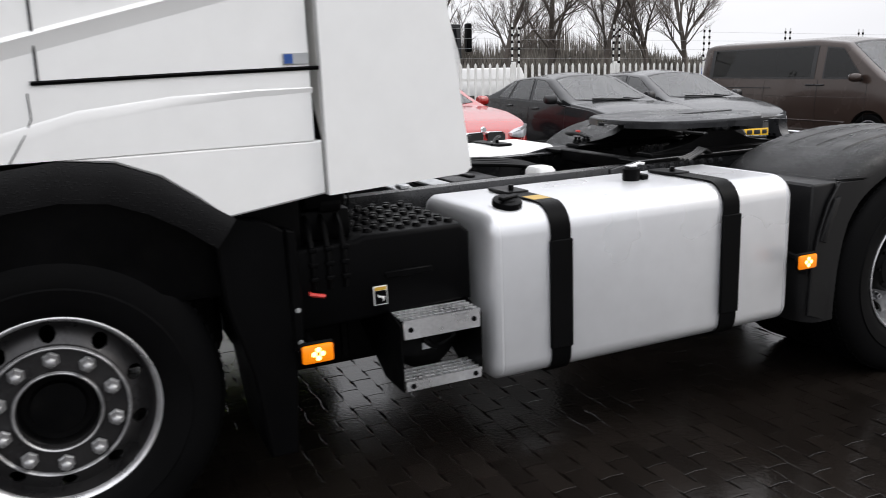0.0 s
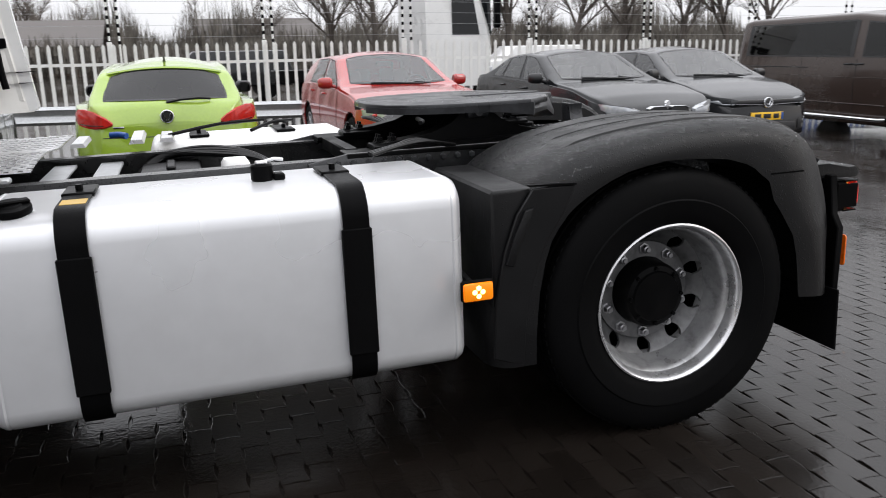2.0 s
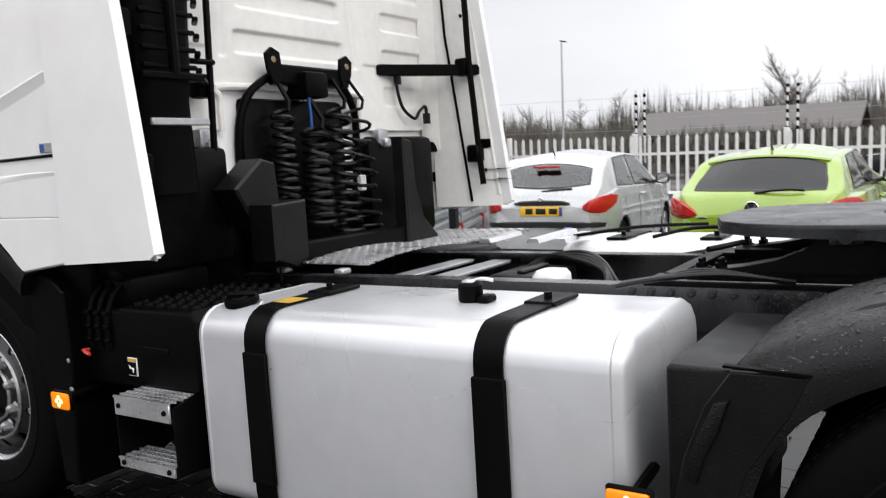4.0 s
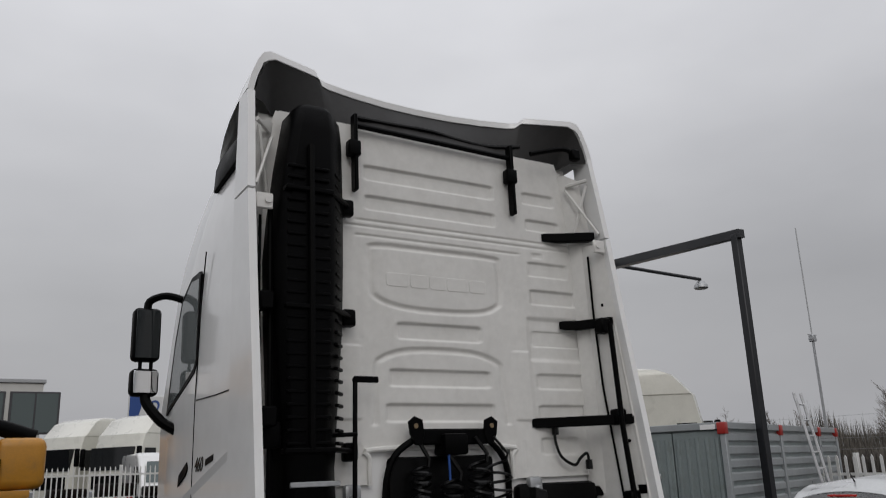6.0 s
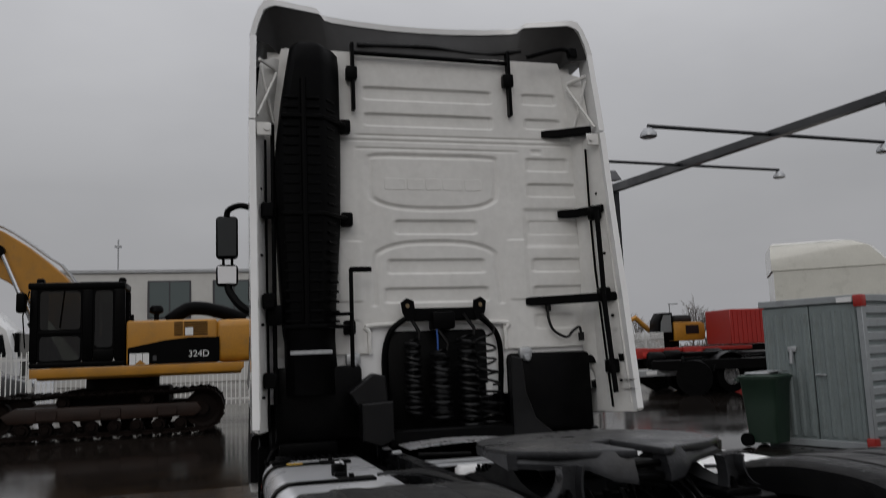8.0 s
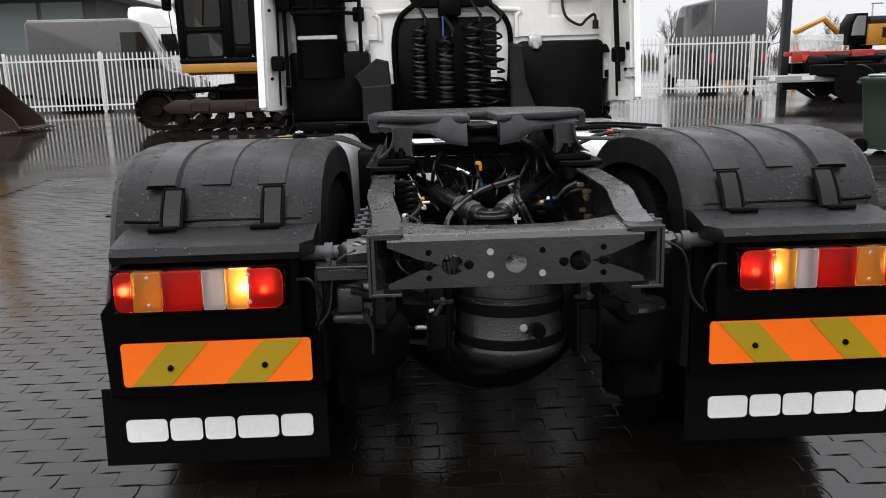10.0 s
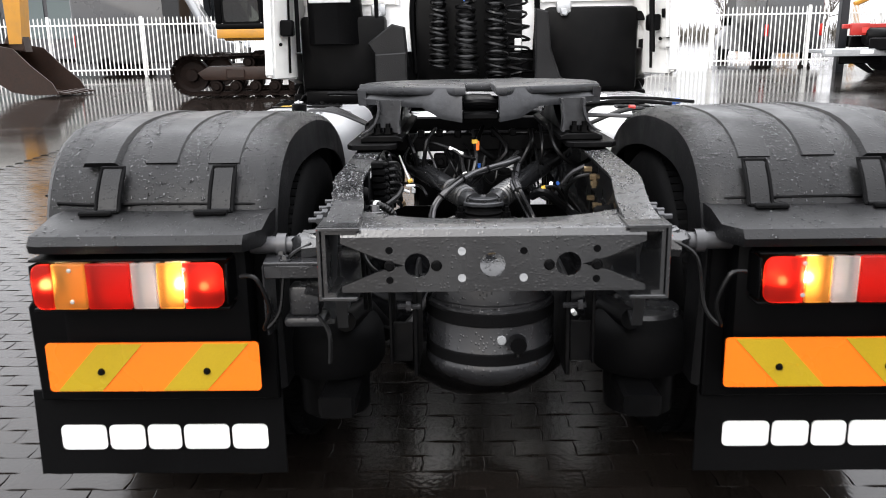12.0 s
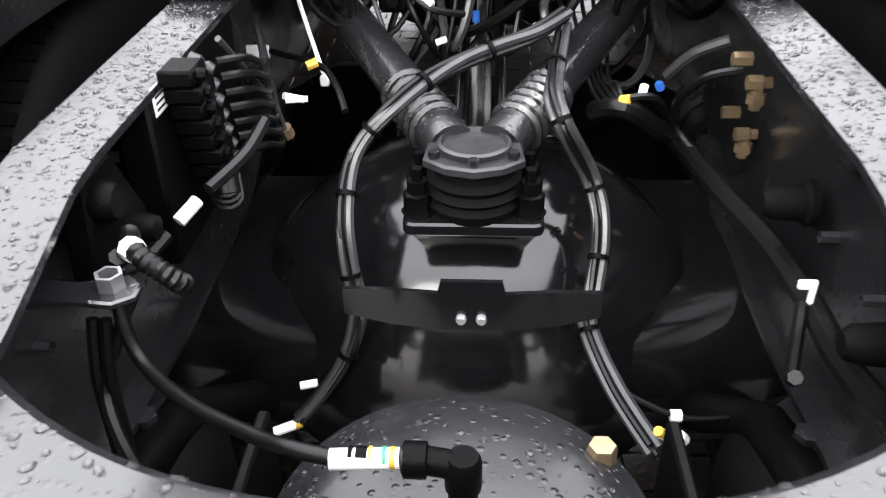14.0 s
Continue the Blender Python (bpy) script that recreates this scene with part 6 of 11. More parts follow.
# ---- perforated deck plates behind the cab ----
def deck(x0, x1, y0, y1, z, nx, ny, material, label, bow=0.0):
    bm = B()
    for i in range(nx + 1):
        x = x0 + (x1 - x0) * i / nx
        h = bow * (1 - ((i / nx) * 2 - 1) ** 2)
        box(bm, x - 0.005, x + 0.005, y0, y1, z + h - 0.004, z + h, 0)
    for i in range(nx):
        xa, xb = x0 + (x1 - x0) * i / nx, x0 + (x1 - x0) * (i + 1) / nx
        h = bow * (1 - (((i + 0.5) / nx) * 2 - 1) ** 2)
        for j in range(ny):
            ya = y0 + (y1 - y0) * (j + (0.5 if i % 2 else 0.0)) / ny
            box(bm, xa, xb, ya, ya + (y1 - y0) / ny * 0.55, z + h - 0.003, z + h + 0.003, 0)
    return part("deck_plate", bm, material, truck, label)


deck(-0.36, 0.40, 3.44, 3.98, 1.062, 22, 11, ALU, "wet perforated aluminium deck plate", 0.022)
deck(0.42, 1.10, 3.44, 3.98, 1.062, 16, 9, ALU, "aluminium deck plate on the far side")
bm = B()
box(bm, -0.46, -0.40, 0, 0.05, 1.03, 1.052, 0.006, 1)
repeat("deck_bracket", bm, GALV, truck, [at(0, 3.50, 0), at(0, 3.82, 0)])
for y in (3.16, 3.36):
    bm = B()
    prism(bm, [(-0.34, 0.975), (0.34, 0.975), (0.36, 0.990), (-0.36, 0.990)], 'y', y, y + 0.10, 0.004, 1)
    part("deck_bearer", bm, GALV, truck)
for k, (x0, y0, x1, y1) in enumerate(((0.46, 3.36, 0.80, 3.36), (0.46, 3.10, 0.92, 3.10), (0.46, 2.96, 0.78, 2.96))):
    bm = B()
    loft(bm, [[(x0, y0 - 0.035, 1.055), (x0, y0 + 0.035, 1.055), (x0, y0 + 0.025, 1.075), (x0, y0 - 0.025, 1.075)], [(x1, y1 - 0.035, 1.06), (x1, y1 + 0.035, 1.06), (x1, y1 + 0.025, 1.08), (x1, y1 - 0.025, 1.08)]])
    part("deck_strip", bm, ALU, truck, "folded aluminium strip beside the deck")
bm = B()
box(bm, -0.02, 0.33, 2.82, 3.08, 0.90, 0.975, 0.015, 2)
box(bm, 0.03, 0.28, 2.93, 2.97, 0.975, 0.99, 0.006, 1)
part("control_unit", bm, GUARDP, truck, "black control unit box between the rails")
for k in range(4):
    bm = B()
    tube(bm, [(0.30, 3.10, 0.93), (0.36, 3.0 - 0.02 * k, 1.0), (0.33 - 0.05 * k, 2.80 - 0.03 * k, 1.03 - 0.008 * k), (0.12 - 0.04 * k, 2.62 - 0.02 * k, 1.02 - 0.01 * k), (-0.04 - 0.03 * k, 2.50, 0.96 - 0.01 * k), (-0.08, 2.40, 0.86)], 0.013, 8, 5)
    part("looped_hose", bm, CABLE, truck)
for k in range(3):
    bm = B()
    tube(bm, [(-0.77 + 0.03 * k, 2.23, 1.075), (-0.72 + 0.02 * k, 2.12, 1.092), (-0.60, 1.97 + 0.02 * k, 1.09 + 0.006 * k), (-0.45, 1.80 + 0.015 * k, 1.05)], 0.008, 7, 4)
    part("tank_line", bm, CABLE, truck)
for k in range(3):
    bm = B()
    tube(bm, [(0.78 - 0.02 * k, 1.86, 1.07), (0.70, 1.90 + 0.02 * k, 1.092), (0.60, 1.86 + 0.02 * k, 1.085), (0.47, 1.84, 1.04)], 0.008, 7, 4)
    part("tank_line", bm, CABLE, truck)
bm = B()
tube(bm, [(0.66, 1.885, 1.10), (0.635, 1.878, 1.102)], 0.0085, 8)
part("red_line_tag", bm, REDP, truck, "red tag on an air line")
bm = B()
tube(bm, [(1.15, 3.18, 1.035), (1.18, 3.22, 1.042), (1.205, 3.265, 1.04)], 0.018, 10, 4)
part("blue_hose_end", bm, BLUEP, truck, "bright blue hose end beside the deck")


# ================= axle, air suspension and lines between the rails =================
bm = B()
tube(bm, [(-0.85, 1.245, 0.502), (-0.35, 1.245, 0.51), (0.35, 1.245, 0.51), (0.85, 1.245, 0.502)], 0.10, 16)
for s in (-1, 1):
    loft(bm, [[(s * x, y, z) for y, z in ((f, 0.42), (f - 0.012, 0.47), (f - 0.010, 0.55), (f + 0.012, 0.60), (f + 0.06, 0.63), (1.30, 0.65), (1.36, 0.60), (1.36, 0.42), (1.20, 0.38), (f + 0.05, 0.39))] for x, f in ((0.16, 0.88), (0.26, 0.90), (0.34, 0.935), (0.70, 0.95))])
rings = []
for x, r in ((-0.34, 0.10), (-0.31, 0.17), (-0.26, 0.215), (-0.20, 0.258), (-0.14, 0.290), (-0.08, 0.309), (0.0, 0.314), (0.08, 0.309), (0.14, 0.290), (0.20, 0.258), (0.26, 0.215), (0.31, 0.17), (0.34, 0.10)):
    rings.append([(x, 1.12 + r * math.cos(q), 0.49 + r * math.sin(q)) for q in [2 * math.pi * j / 40 for j in range(40)]])
loft(bm, rings)
axle = part("rear_axle", bm, AXLEP, truck, "wet black rear axle housing")
bm = B()
tube(bm, [(0, 1.35, 0.56), (0, 2.2, 0.62), (0, 3.6, 0.66)], 0.06, 16)
part("drive_shaft", bm, AXLEP, truck)
bm = B()
prism(bm, rounded(0.176, 0.165, 0.012, 2), 'z', 0.790, 0.808, 0.003, 1)
bmesh.ops.translate(bm, vec=(0, 0.952, 0), verts=bm.verts)
prism(bm, [(0.905, 0.79), (1.034, 0.79), (1.04, 0.72), (0.96, 0.72)], 'x', -0.083, 0.083, 0.006, 1)
sb = part("stay_bracket", bm, AXLEP, axle, "black stay bracket bolted on the axle")
bm = B()
lathe(bm, [(0.058, 0.0), (0.062, 0.012), (0.056, 0.020), (0.062, 0.027), (0.055, 0.035), (0.060, 0.043), (0.052, 0.05), (0.050, 0.068), (0.0, 0.068)], 36, at(0, 0.925, 0.808))
part("rubber_bush", bm, RUBBER, sb)
bm = B()
prism(bm, [(-0.062, 0.895), (-0.035, 0.872), (0.0, 0.862), (0.035, 0.872), (0.062, 0.895), (0.058, 0.95), (0.036, 0.985), (-0.036, 0.985), (-0.058, 0.95)], 'z', 0.872, 0.886, 0.003, 1)
lathe(bm, [(0.043, 0.0), (0.046, 0.008), (0.041, 0.010), (0.039, 0.004), (0.0, 0.003)], 28, at(0, 0.925, 0.886))
part("stay_hub", bm, GREASE, sb, "wet steel hub of the V-stay")
bm = B()
lathe(bm, [(0.0, 0.062), (0.007, 0.062), (0.007, 0.046), (0.013, 0.046), (0.013, 0.030), (0.018, 0.028), (0.018, 0.004), (0.021, 0.004), (0.021, 0.0)], 8)
repeat("nut", bm, STEELD, sb, [at(x, y, 0.808) for x in (-0.070, 0.070) for y in (0.90, 0.945, 0.995)])
bm = B()
lathe(bm, [(0.0, 0.009), (0.007, 0.009), (0.007, 0.0)], 6)
repeat("bolt", bm, STEEL, sb, [at(x, y, 0.886) for x, y in ((-0.048, 0.895), (0.0, 0.874), (0.048, 0.895), (-0.045, 0.955), (0.045, 0.955))])
for s in (-1, 1):
    bm = B()
    tube(bm, [(s * 0.030, 0.955, 0.872), (s * 0.075, 1.04, 0.888), (s * 0.33, 1.58, 0.96)], 0.033, 16)
    st = part("stay_rod", bm, STEEL, axle, "thick grey V-stay rod")
    for k in range(6):
        bm = B()
        u = 0.30 + 0.12 * k
        c = Vector((s * (0.030 + 0.075 * u), 0.955 + 0.14 * u, 0.874 + 0.022 * u))
        lathe(bm, [(0.033, -0.006), (0.0385, -0.002), (0.0385, 0.002), (0.033, 0.006)], 18, at(*c) @ pose(0, 0, 0, -84, 0, s * -28))
        part("boot_ring", bm, STEEL, st)
# strap bracket over the housing
bm = B()
rings = []
for x, y, z0, z1 in ((-0.155, 0.80, 0.722, 0.758), (-0.10, 0.790, 0.715, 0.765), (-0.04, 0.784, 0.712, 0.765), (-0.036, 0.784, 0.712, 0.782), (0.036, 0.784, 0.712, 0.782), (0.04, 0.784, 0.712, 0.765), (0.10, 0.790, 0.715, 0.765), (0.155, 0.80, 0.722, 0.758)):
    rings.append([(x, y, z0), (x, y, z1), (x, y + 0.006, z1), (x, y + 0.006, z0)])
loft(bm, rings)
cbr = part("cable_bracket", bm, AXLEP, axle, "wet black cable bracket across the axle")
bm = B()
lathe(bm, [(0.0, 0.008), (0.005, 0.008), (0.0065, 0.005), (0.0065, 0.0)], 8)
repeat("screw", bm, GALV, cbr, [at(x, 0.784, 0.730) @ AYN for x in (-0.012, 0.012)])

# vertical air tank under the crossmember
bm = B()
lathe(bm, [(0.0, 0.836), (0.06, 0.833), (0.11, 0.824), (0.148, 0.802), (0.158, 0.775), (0.158, 0.745), (0.153, 0.74), (0.153, 0.735), (0.158, 0.73), (0.158, 0.60), (0.165, 0.59), (0.165, 0.575), (0.15, 0.55), (0.10, 0.52), (0.0, 0.505)], 48, at(0.0, 0.415, 0.008))
airtank = part("air_tank", bm, TANKB, truck, "black round air tank with rubber bands")
for z in (0.715, 0.615):
    bm = B()
    lathe(bm, [(0.1585, z - 0.017), (0.162, z - 0.014), (0.162, z + 0.014), (0.1585, z + 0.017)], 48, at(0, 0.415, 0))
    part("band", bm, RUBBER, airtank)
bm = B()
lathe(bm, [(0.0, 0.024), (0.011, 0.024), (0.0125, 0.020), (0.0125, 0.004), (0.016, 0.0)], 6, at(0.112, 0.485, 0.808))
part("brass_plug", bm, BRASS, airtank)
bm = B()
lathe(bm, [(0.0, 0.03), (0.02, 0.03), (0.02, 0.0)], 12, at(0.06, 0.255, 0.665) @ AYN)
tube(bm, [(0.06, 0.24, 0.66), (0.06, 0.232, 0.635)], 0.006, 6)
part("drain_valve", bm, BLACKP, airtank)
bm = B()
lathe(bm, [(0.0, 0.003), (0.010, 0.003), (0.012, 0.0)], 12, at(0.022, 0.256, 0.668) @ AYN)
lathe(bm, [(0.0, 0.002), (0.006, 0.002), (0.006, 0.0)], 10, at(0.082, 0.50, 0.822))
part("tank_stud", bm, GALV, airtank)
bm = B()
lathe(bm, [(0.0, 0.058), (0.011, 0.058), (0.0135, 0.053), (0.0135, 0.028), (0.011, 0.026), (0.011, 0.0)], 14, at(0.002, 0.412, 0.834))
tube(bm, [(0.002, 0.412, 0.880), (-0.012, 0.413, 0.8835), (-0.026, 0.415, 0.884)], 0.0105, 12)
lathe(bm, [(0.009, 0.0), (0.0135, 0.002), (0.0135, 0.018), (0.009, 0.020)], 14, at(-0.022, 0.415, 0.884) @ AXN)
part("elbow_fitting", bm, BLACKP, airtank, "black plastic elbow fitting")
bm = B()
lathe(bm, [(0.0, 0.014), (0.013, 0.014), (0.013, 0.0)], 6, at(0.002, 0.412, 0.832))
part("brass_seat", bm, BRASS, airtank)
bm = B()
tube(bm, [(-0.043, 0.416, 0.884), (-0.093, 0.414, 0.883)], 0.0078, 12)
col = part("hose_collar", bm, WHITEP, airtank, "white printed hose collar")
for x, w_, mt in ((-0.048, 0.002, YELLOW), (-0.054, 0.0015, GREENP), (-0.064, 0.0012, YELLOW), (-0.070, 0.004, BLACKP), (-0.078, 0.0015, BLACKP)):
    bm = B()
    tube(bm, [(x - w_, 0.416, 0.884), (x + w_, 0.416, 0.884)], 0.0081, 12)
    part("colour_ring", bm, mt, col)


def line(name, pts, r, material, label="", parent=None, seg=7):
    bm = B()
    tube(bm, pts, r, seg, 5)
    return part(name, bm, material, parent or truck, label)


line("air_hose", [(-0.085, 0.414, 0.883), (-0.125, 0.43, 0.876), (-0.16, 0.455, 0.862), (-0.23, 0.505, 0.846), (-0.285, 0.55, 0.85), (-0.302, 0.565, 0.89), (-0.302, 0.58, 0.93)], 0.0066, CABLE, "black air hose with a white collar", seg=10)
line("air_hose", [(-0.30, 0.60, 0.90), (-0.325, 0.57, 0.84), (-0.33, 0.55, 0.80), (-0.29, 0.50, 0.77), (-0.22, 0.44, 0.775), (-0.16, 0.40, 0.79)], 0.0065, CABLE)
for dx in (0.0, 0.012):
    line("brake_line", [(-0.335 + dx, 0.575, 0.88), (-0.338 + dx, 0.56, 0.82), (-0.334 + dx, 0.55, 0.74), (-0.33 + dx, 0.53, 0.66)], 0.006, CABLE)

# the two cable bundles that loop from the axle to the frame
LEFT_LOOP = [(-0.24, 0.83, 0.515), (-0.20, 0.84, 0.56), (-0.165, 0.845, 0.62), (-0.148, 0.851, 0.69), (-0.158, 0.866, 0.75), (-0.163, 0.89, 0.80), (-0.158, 0.935, 0.848), (-0.138, 0.955, 0.885), (-0.106, 0.968, 0.918), (-0.065, 1.0, 0.942), (-0.02, 1.035, 0.956), (0.029, 1.065, 0.965), (0.075, 1.09, 0.975), (0.12, 1.15, 0.985)]
RIGHT_LOOP = [(0.218, 0.706, 0.60), (0.18, 0.78, 0.625), (0.150, 0.85, 0.665), (0.154, 0.875, 0.70), (0.164, 0.92, 0.75), (0.163, 0.95, 0.79), (0.146, 0.97, 0.835), (0.112, 0.95, 0.90), (0.098, 0.985, 0.93), (0.105, 1.06, 0.945), (0.12, 1.15, 0.965)]
for loop, n in ((LEFT_LOOP, 4), (RIGHT_LOOP, 4)):
    for k in range(n):
        a = 2 * math.pi * k / n + 0.5
        w = [0.0065, 0.0045, 0.0055, 0.004][k]
        pts = []
        for i, q in enumerate(loop):
            j = a + 0.35 * math.sin(i * 1.3 + k)
            pts.append((q[0] + 0.0075 * math.cos(j), q[1] + 0.003 * math.sin(j), q[2] + 0.0075 * math.sin(j)))
        line("cable", pts, w, HOSEB if k in (0, 2) else CABLE, "black brake cable looping from the axle to the frame")
    fr = frames_along(smooth_path(loop, 4))
    for i in range(8, len(fr) - 3, 7):
        p, nn, bb = fr[i]
        bm = B()
        lathe(bm, [(0.012, -0.003), (0.0145, -0.003), (0.0145, 0.003), (0.012, 0.003)], 10, close=True)
        tt = nn.cross(bb)
        part("cable_tie", bm, BLACKP, truck, "", Matrix(((nn.x, bb.x, tt.x, p.x), (nn.y, bb.y, tt.y, p.y), (nn.z, bb.z, tt.z, p.z), (0, 0, 0, 1))))


def tag(name, x, y, z, a, b, material, label="", r=0.008, t=(1, 0, 0)):
    """A short sleeve on a cable."""
    t = Vector(t).normalized()
    p = Vector((x, y, z))
    bm = B()
    tube(bm, [p - t * a, p + t * a], r, 8)
    return part(name, bm, material, truck, label)


tag("cable_sleeve", -0.262, 0.81, 0.512, 0.022, 0, WHITEP, "white cable sleeve", 0.007, (0.044, 0.041, -0.013))
tag("cable_sleeve", -0.243, 0.828, 0.506, 0.006, 0, YELLOW, "", 0.0074, (0.044, 0.041, -0.013))
tag("cable_sleeve", -0.225, 0.85, 0.56, 0.012, 0, WHITEP, "", 0.006, (1, 0.2, 0.1))
tag("cable_sleeve", 0.235, 0.725, 0.60, 0.02, 0, WHITEP, "white cable sleeve", 0.006, (0.045, 0.03, -0.06))
tag("cable_sleeve", 0.222, 0.71, 0.625, 0.005, 0, YELLOW, "", 0.0065, (0.045, 0.03, -0.06))
tag("cable_sleeve", 0.262, 0.752, 0.575, 0.008, 0, WHITEP, "", 0.008, (0.045, 0.03, -0.06))
tag("cable_sleeve", 0.257, 0.775, 0.59, 0.007, 0, WHITEP, "", 0.008)
line("cable", [(0.262, 0.752, 0.575), (0.32, 0.78, 0.55), (0.42, 0.80, 0.55)], 0.005, CABLE)
line("cable", [(0.17, 0.80, 0.62), (0.257, 0.775, 0.59), (0.33, 0.78, 0.585), (0.42, 0.80, 0.58)], 0.004, CABLE)
line("cable", [(-0.284, 0.789, 0.518), (-0.34, 0.80, 0.52), (-0.42, 0.82, 0.52)], 0.005, CABLE)
line("level_rod", [(-0.277, 1.127, 0.60), (-0.285, 1.05, 0.56), (-0.295, 0.98, 0.50)], 0.006, CABLE)
bm = B()
box(bm, -0.287, -0.267, 1.118, 1.138, 0.595, 0.625, 0.004, 1)
part("rod_end", bm, GALV, truck)

# left rail: hose bracket, ribbed conduit, valve stack with its sticker
bm = B()
prism(bm, [(-0.378, 0.532), (-0.378, 0.572), (-0.33, 0.568), (-0.292, 0.580), (-0.276, 0.566), (-0.276, 0.548), (-0.292, 0.536), (-0.33, 0.540)], 'z', 0.918, 0.926, 0.002, 1)
part("hose_bracket", bm, STEEL, truck)
bm = B()
lathe(bm, [(0.009, 0.0), (0.0125, 0.0), (0.0125, 0.014), (0.009, 0.014)], 6, at(-0.300, 0.560, 0.926), True)
part("hose_union", bm, NUT, truck)
bm = B()
rib = smooth_path([(-0.315, 0.64, 0.93), (-0.296, 0.605, 0.934), (-0.27, 0.588, 0.926), (-0.254, 0.59, 0.91), (-0.262, 0.61, 0.896), (-0.29, 0.64, 0.885)], 8)
rings = []
for i, (p, nn, bb) in enumerate(frames_along(rib)):
    rr = 0.0105 if i % 2 else 0.0085
    rings.append([tuple(p + (nn * math.cos(a) + bb * math.sin(a)) * rr) for a in [2 * math.pi * j / 10 for j in range(10)]])
loft(bm, rings)
part("ribbed_conduit", bm, CABLE, truck, "ribbed black conduit")
tag("conduit_clip", -0.298, 0.606, 0.934, 0.006, 0, WHITEP, "", 0.0115, (0.8, -0.6, 0))
bm = B()
box(bm, -0.357, -0.335, 0.700, 0.706, 0.872, 0.905, 0.001, 1)
box(bm, -0.357, -0.352, 0.700, 0.7055, 0.845, 0.875, 0.001, 1)
part("clip", bm, WHITEP, truck, "white cable clip")
tag("cable_sleeve", -0.305, 0.758, 0.887, 0.016, 0, WHITEP, "white printed cable sleeve", 0.0075, (0.5, 0.75, 0.42))
line("cable", [(-0.288, 0.783, 0.90), (-0.26, 0.84, 0.915), (-0.25, 0.90, 0.93)], 0.008, CABLE)
line("cable", [(-0.322, 0.733, 0.873), (-0.34, 0.70, 0.86), (-0.345, 0.64, 0.88), (-0.31, 0.60, 0.93)], 0.008, CABLE)
bm = B()
prism(bm, [(0.62, 0.88), (0.64, 0.985), (0.70, 0.985), (0.75, 0.90), (0.74, 0.86)], 'x', -0.372, -0.345, 0.004, 1)
lathe(bm, [(0.0, 0.02), (0.016, 0.02), (0.020, 0.014), (0.020, 0.0)], 12, at(-0.345, 0.655, 0.955) @ AX)
lathe(bm, [(0.0, 0.03), (0.013, 0.03), (0.016, 0.02), (0.016, 0.0)], 12, at(-0.345, 0.70, 0.90) @ AX)
part("relay_valve", bm, BLACKP, truck)
bm = B()
box(bm, -0.375, -0.335, 0.78, 1.10, 0.80, 1.005, 0.004, 1)
vs = part("valve_block", bm, BLACKP, truck, "black air valve stack bolted inside the chassis rail")
for k in range(7):
    bm = B()
    y, z = 0.842 + 0.007 * k, 1.012 - 0.0215 * k
    box(bm, -0.335, -0.296 + 0.005 * (k % 2), y - 0.026, y + 0.022, z - 0.0095, z + 0.0095, 0.003, 1)
    lathe(bm, [(0.0, 0.010), (0.006, 0.010), (0.008, 0.006), (0.008, 0.0)], 8, at(-0.296, y - 0.008, z) @ AX)
    part("valve", bm, BLACKP, vs)
    bm = B()
    lathe(bm, [(0.0, 0.030), (0.007, 0.030), (0.009, 0.022), (0.006, 0.018), (0.011, 0.012), (0.011, 0.0)], 10, at(-0.318, y + 0.030, z + 0.003) @ AX @ pose(0, 0, 0, 0, 25, 0))
    part("elbow_union", bm, HOSEB, vs)
    line("cable", [(-0.288, y + 0.034, z), (-0.262, y + 0.06, z - 0.004), (-0.262, y + 0.13, z - 0.03), (-0.31, y + 0.28, z - 0.02)], 0.0045 + 0.001 * (k % 2), CABLE)
bm = B()
tube(bm, [(-0.305, 0.885, 0.865), (-0.30, 0.872, 0.845)], 0.017, 12)
for k in range(4):
    lathe(bm, [(0.017, -0.002), (0.020, 0.0), (0.017, 0.002)], 12, at(-0.305 + 0.0015 * k, 0.884 - 0.004 * k, 0.862 - 0.006 * k) @ pose(0, 0, 0, 30, 12, 0))
part("corrugated_plug", bm, CABLE, vs)
bm = B()
box(bm, -0.335, -0.3335, 0.795, 0.838, 0.978, 1.01, 0.0004, 1)
stk = part("valve_sticker", bm, WHITEP, vs, "white printed sticker")
for k in range(4):
    bm = B()
    box(bm, -0.3335, -0.333, 0.80, 0.832 - 0.006 * (k % 2), 0.983 + 0.007 * k, 0.9855 + 0.007 * k)
    part("print_bar", bm, STEELD, stk)
line("thin_rod", [(-0.285, 0.885, 1.035), (-0.265, 0.98, 0.93), (-0.258, 1.02, 0.865)], 0.004, HOSEB)
tag("brass_union", -0.258, 1.022, 0.862, 0.008, 0, BRASS, "", 0.010, (0.2, 0.4, -0.9))
bm = B()
box(bm, -0.366, -0.330, 1.244, 1.252, 0.886, 0.907, 0.001, 1)
part("white_tag", bm, WHITEP, truck, "white tag")
line("cable", [(-0.33, 1.25, 0.897), (-0.24, 1.18, 0.90), (-0.20, 1.10, 0.90), (-0.18, 1.05, 0.88)], 0.005, CABLE)
line("cable_strip", [(-0.282, 1.268, 0.985), (-0.258, 1.225, 0.935), (-0.232, 1.181, 0.882)], 0.0035, WHITEP, "pale cable strip")
bm = B()
box(bm, -0.238, -0.224, 1.172, 1.184, 0.868, 0.884, 0.002, 1)
part("white_tag", bm, WHITEP, truck)
tag("cable_sleeve", -0.251, 1.056, 0.897, 0.016, 0, WHITEP, "", 0.005, (0.6, 0.5, -0.35))
tag("cable_sleeve", -0.228, 0.98, 0.925, 0.014, 0, WHITEP, "", 0.004, (1, 0.2, 0))
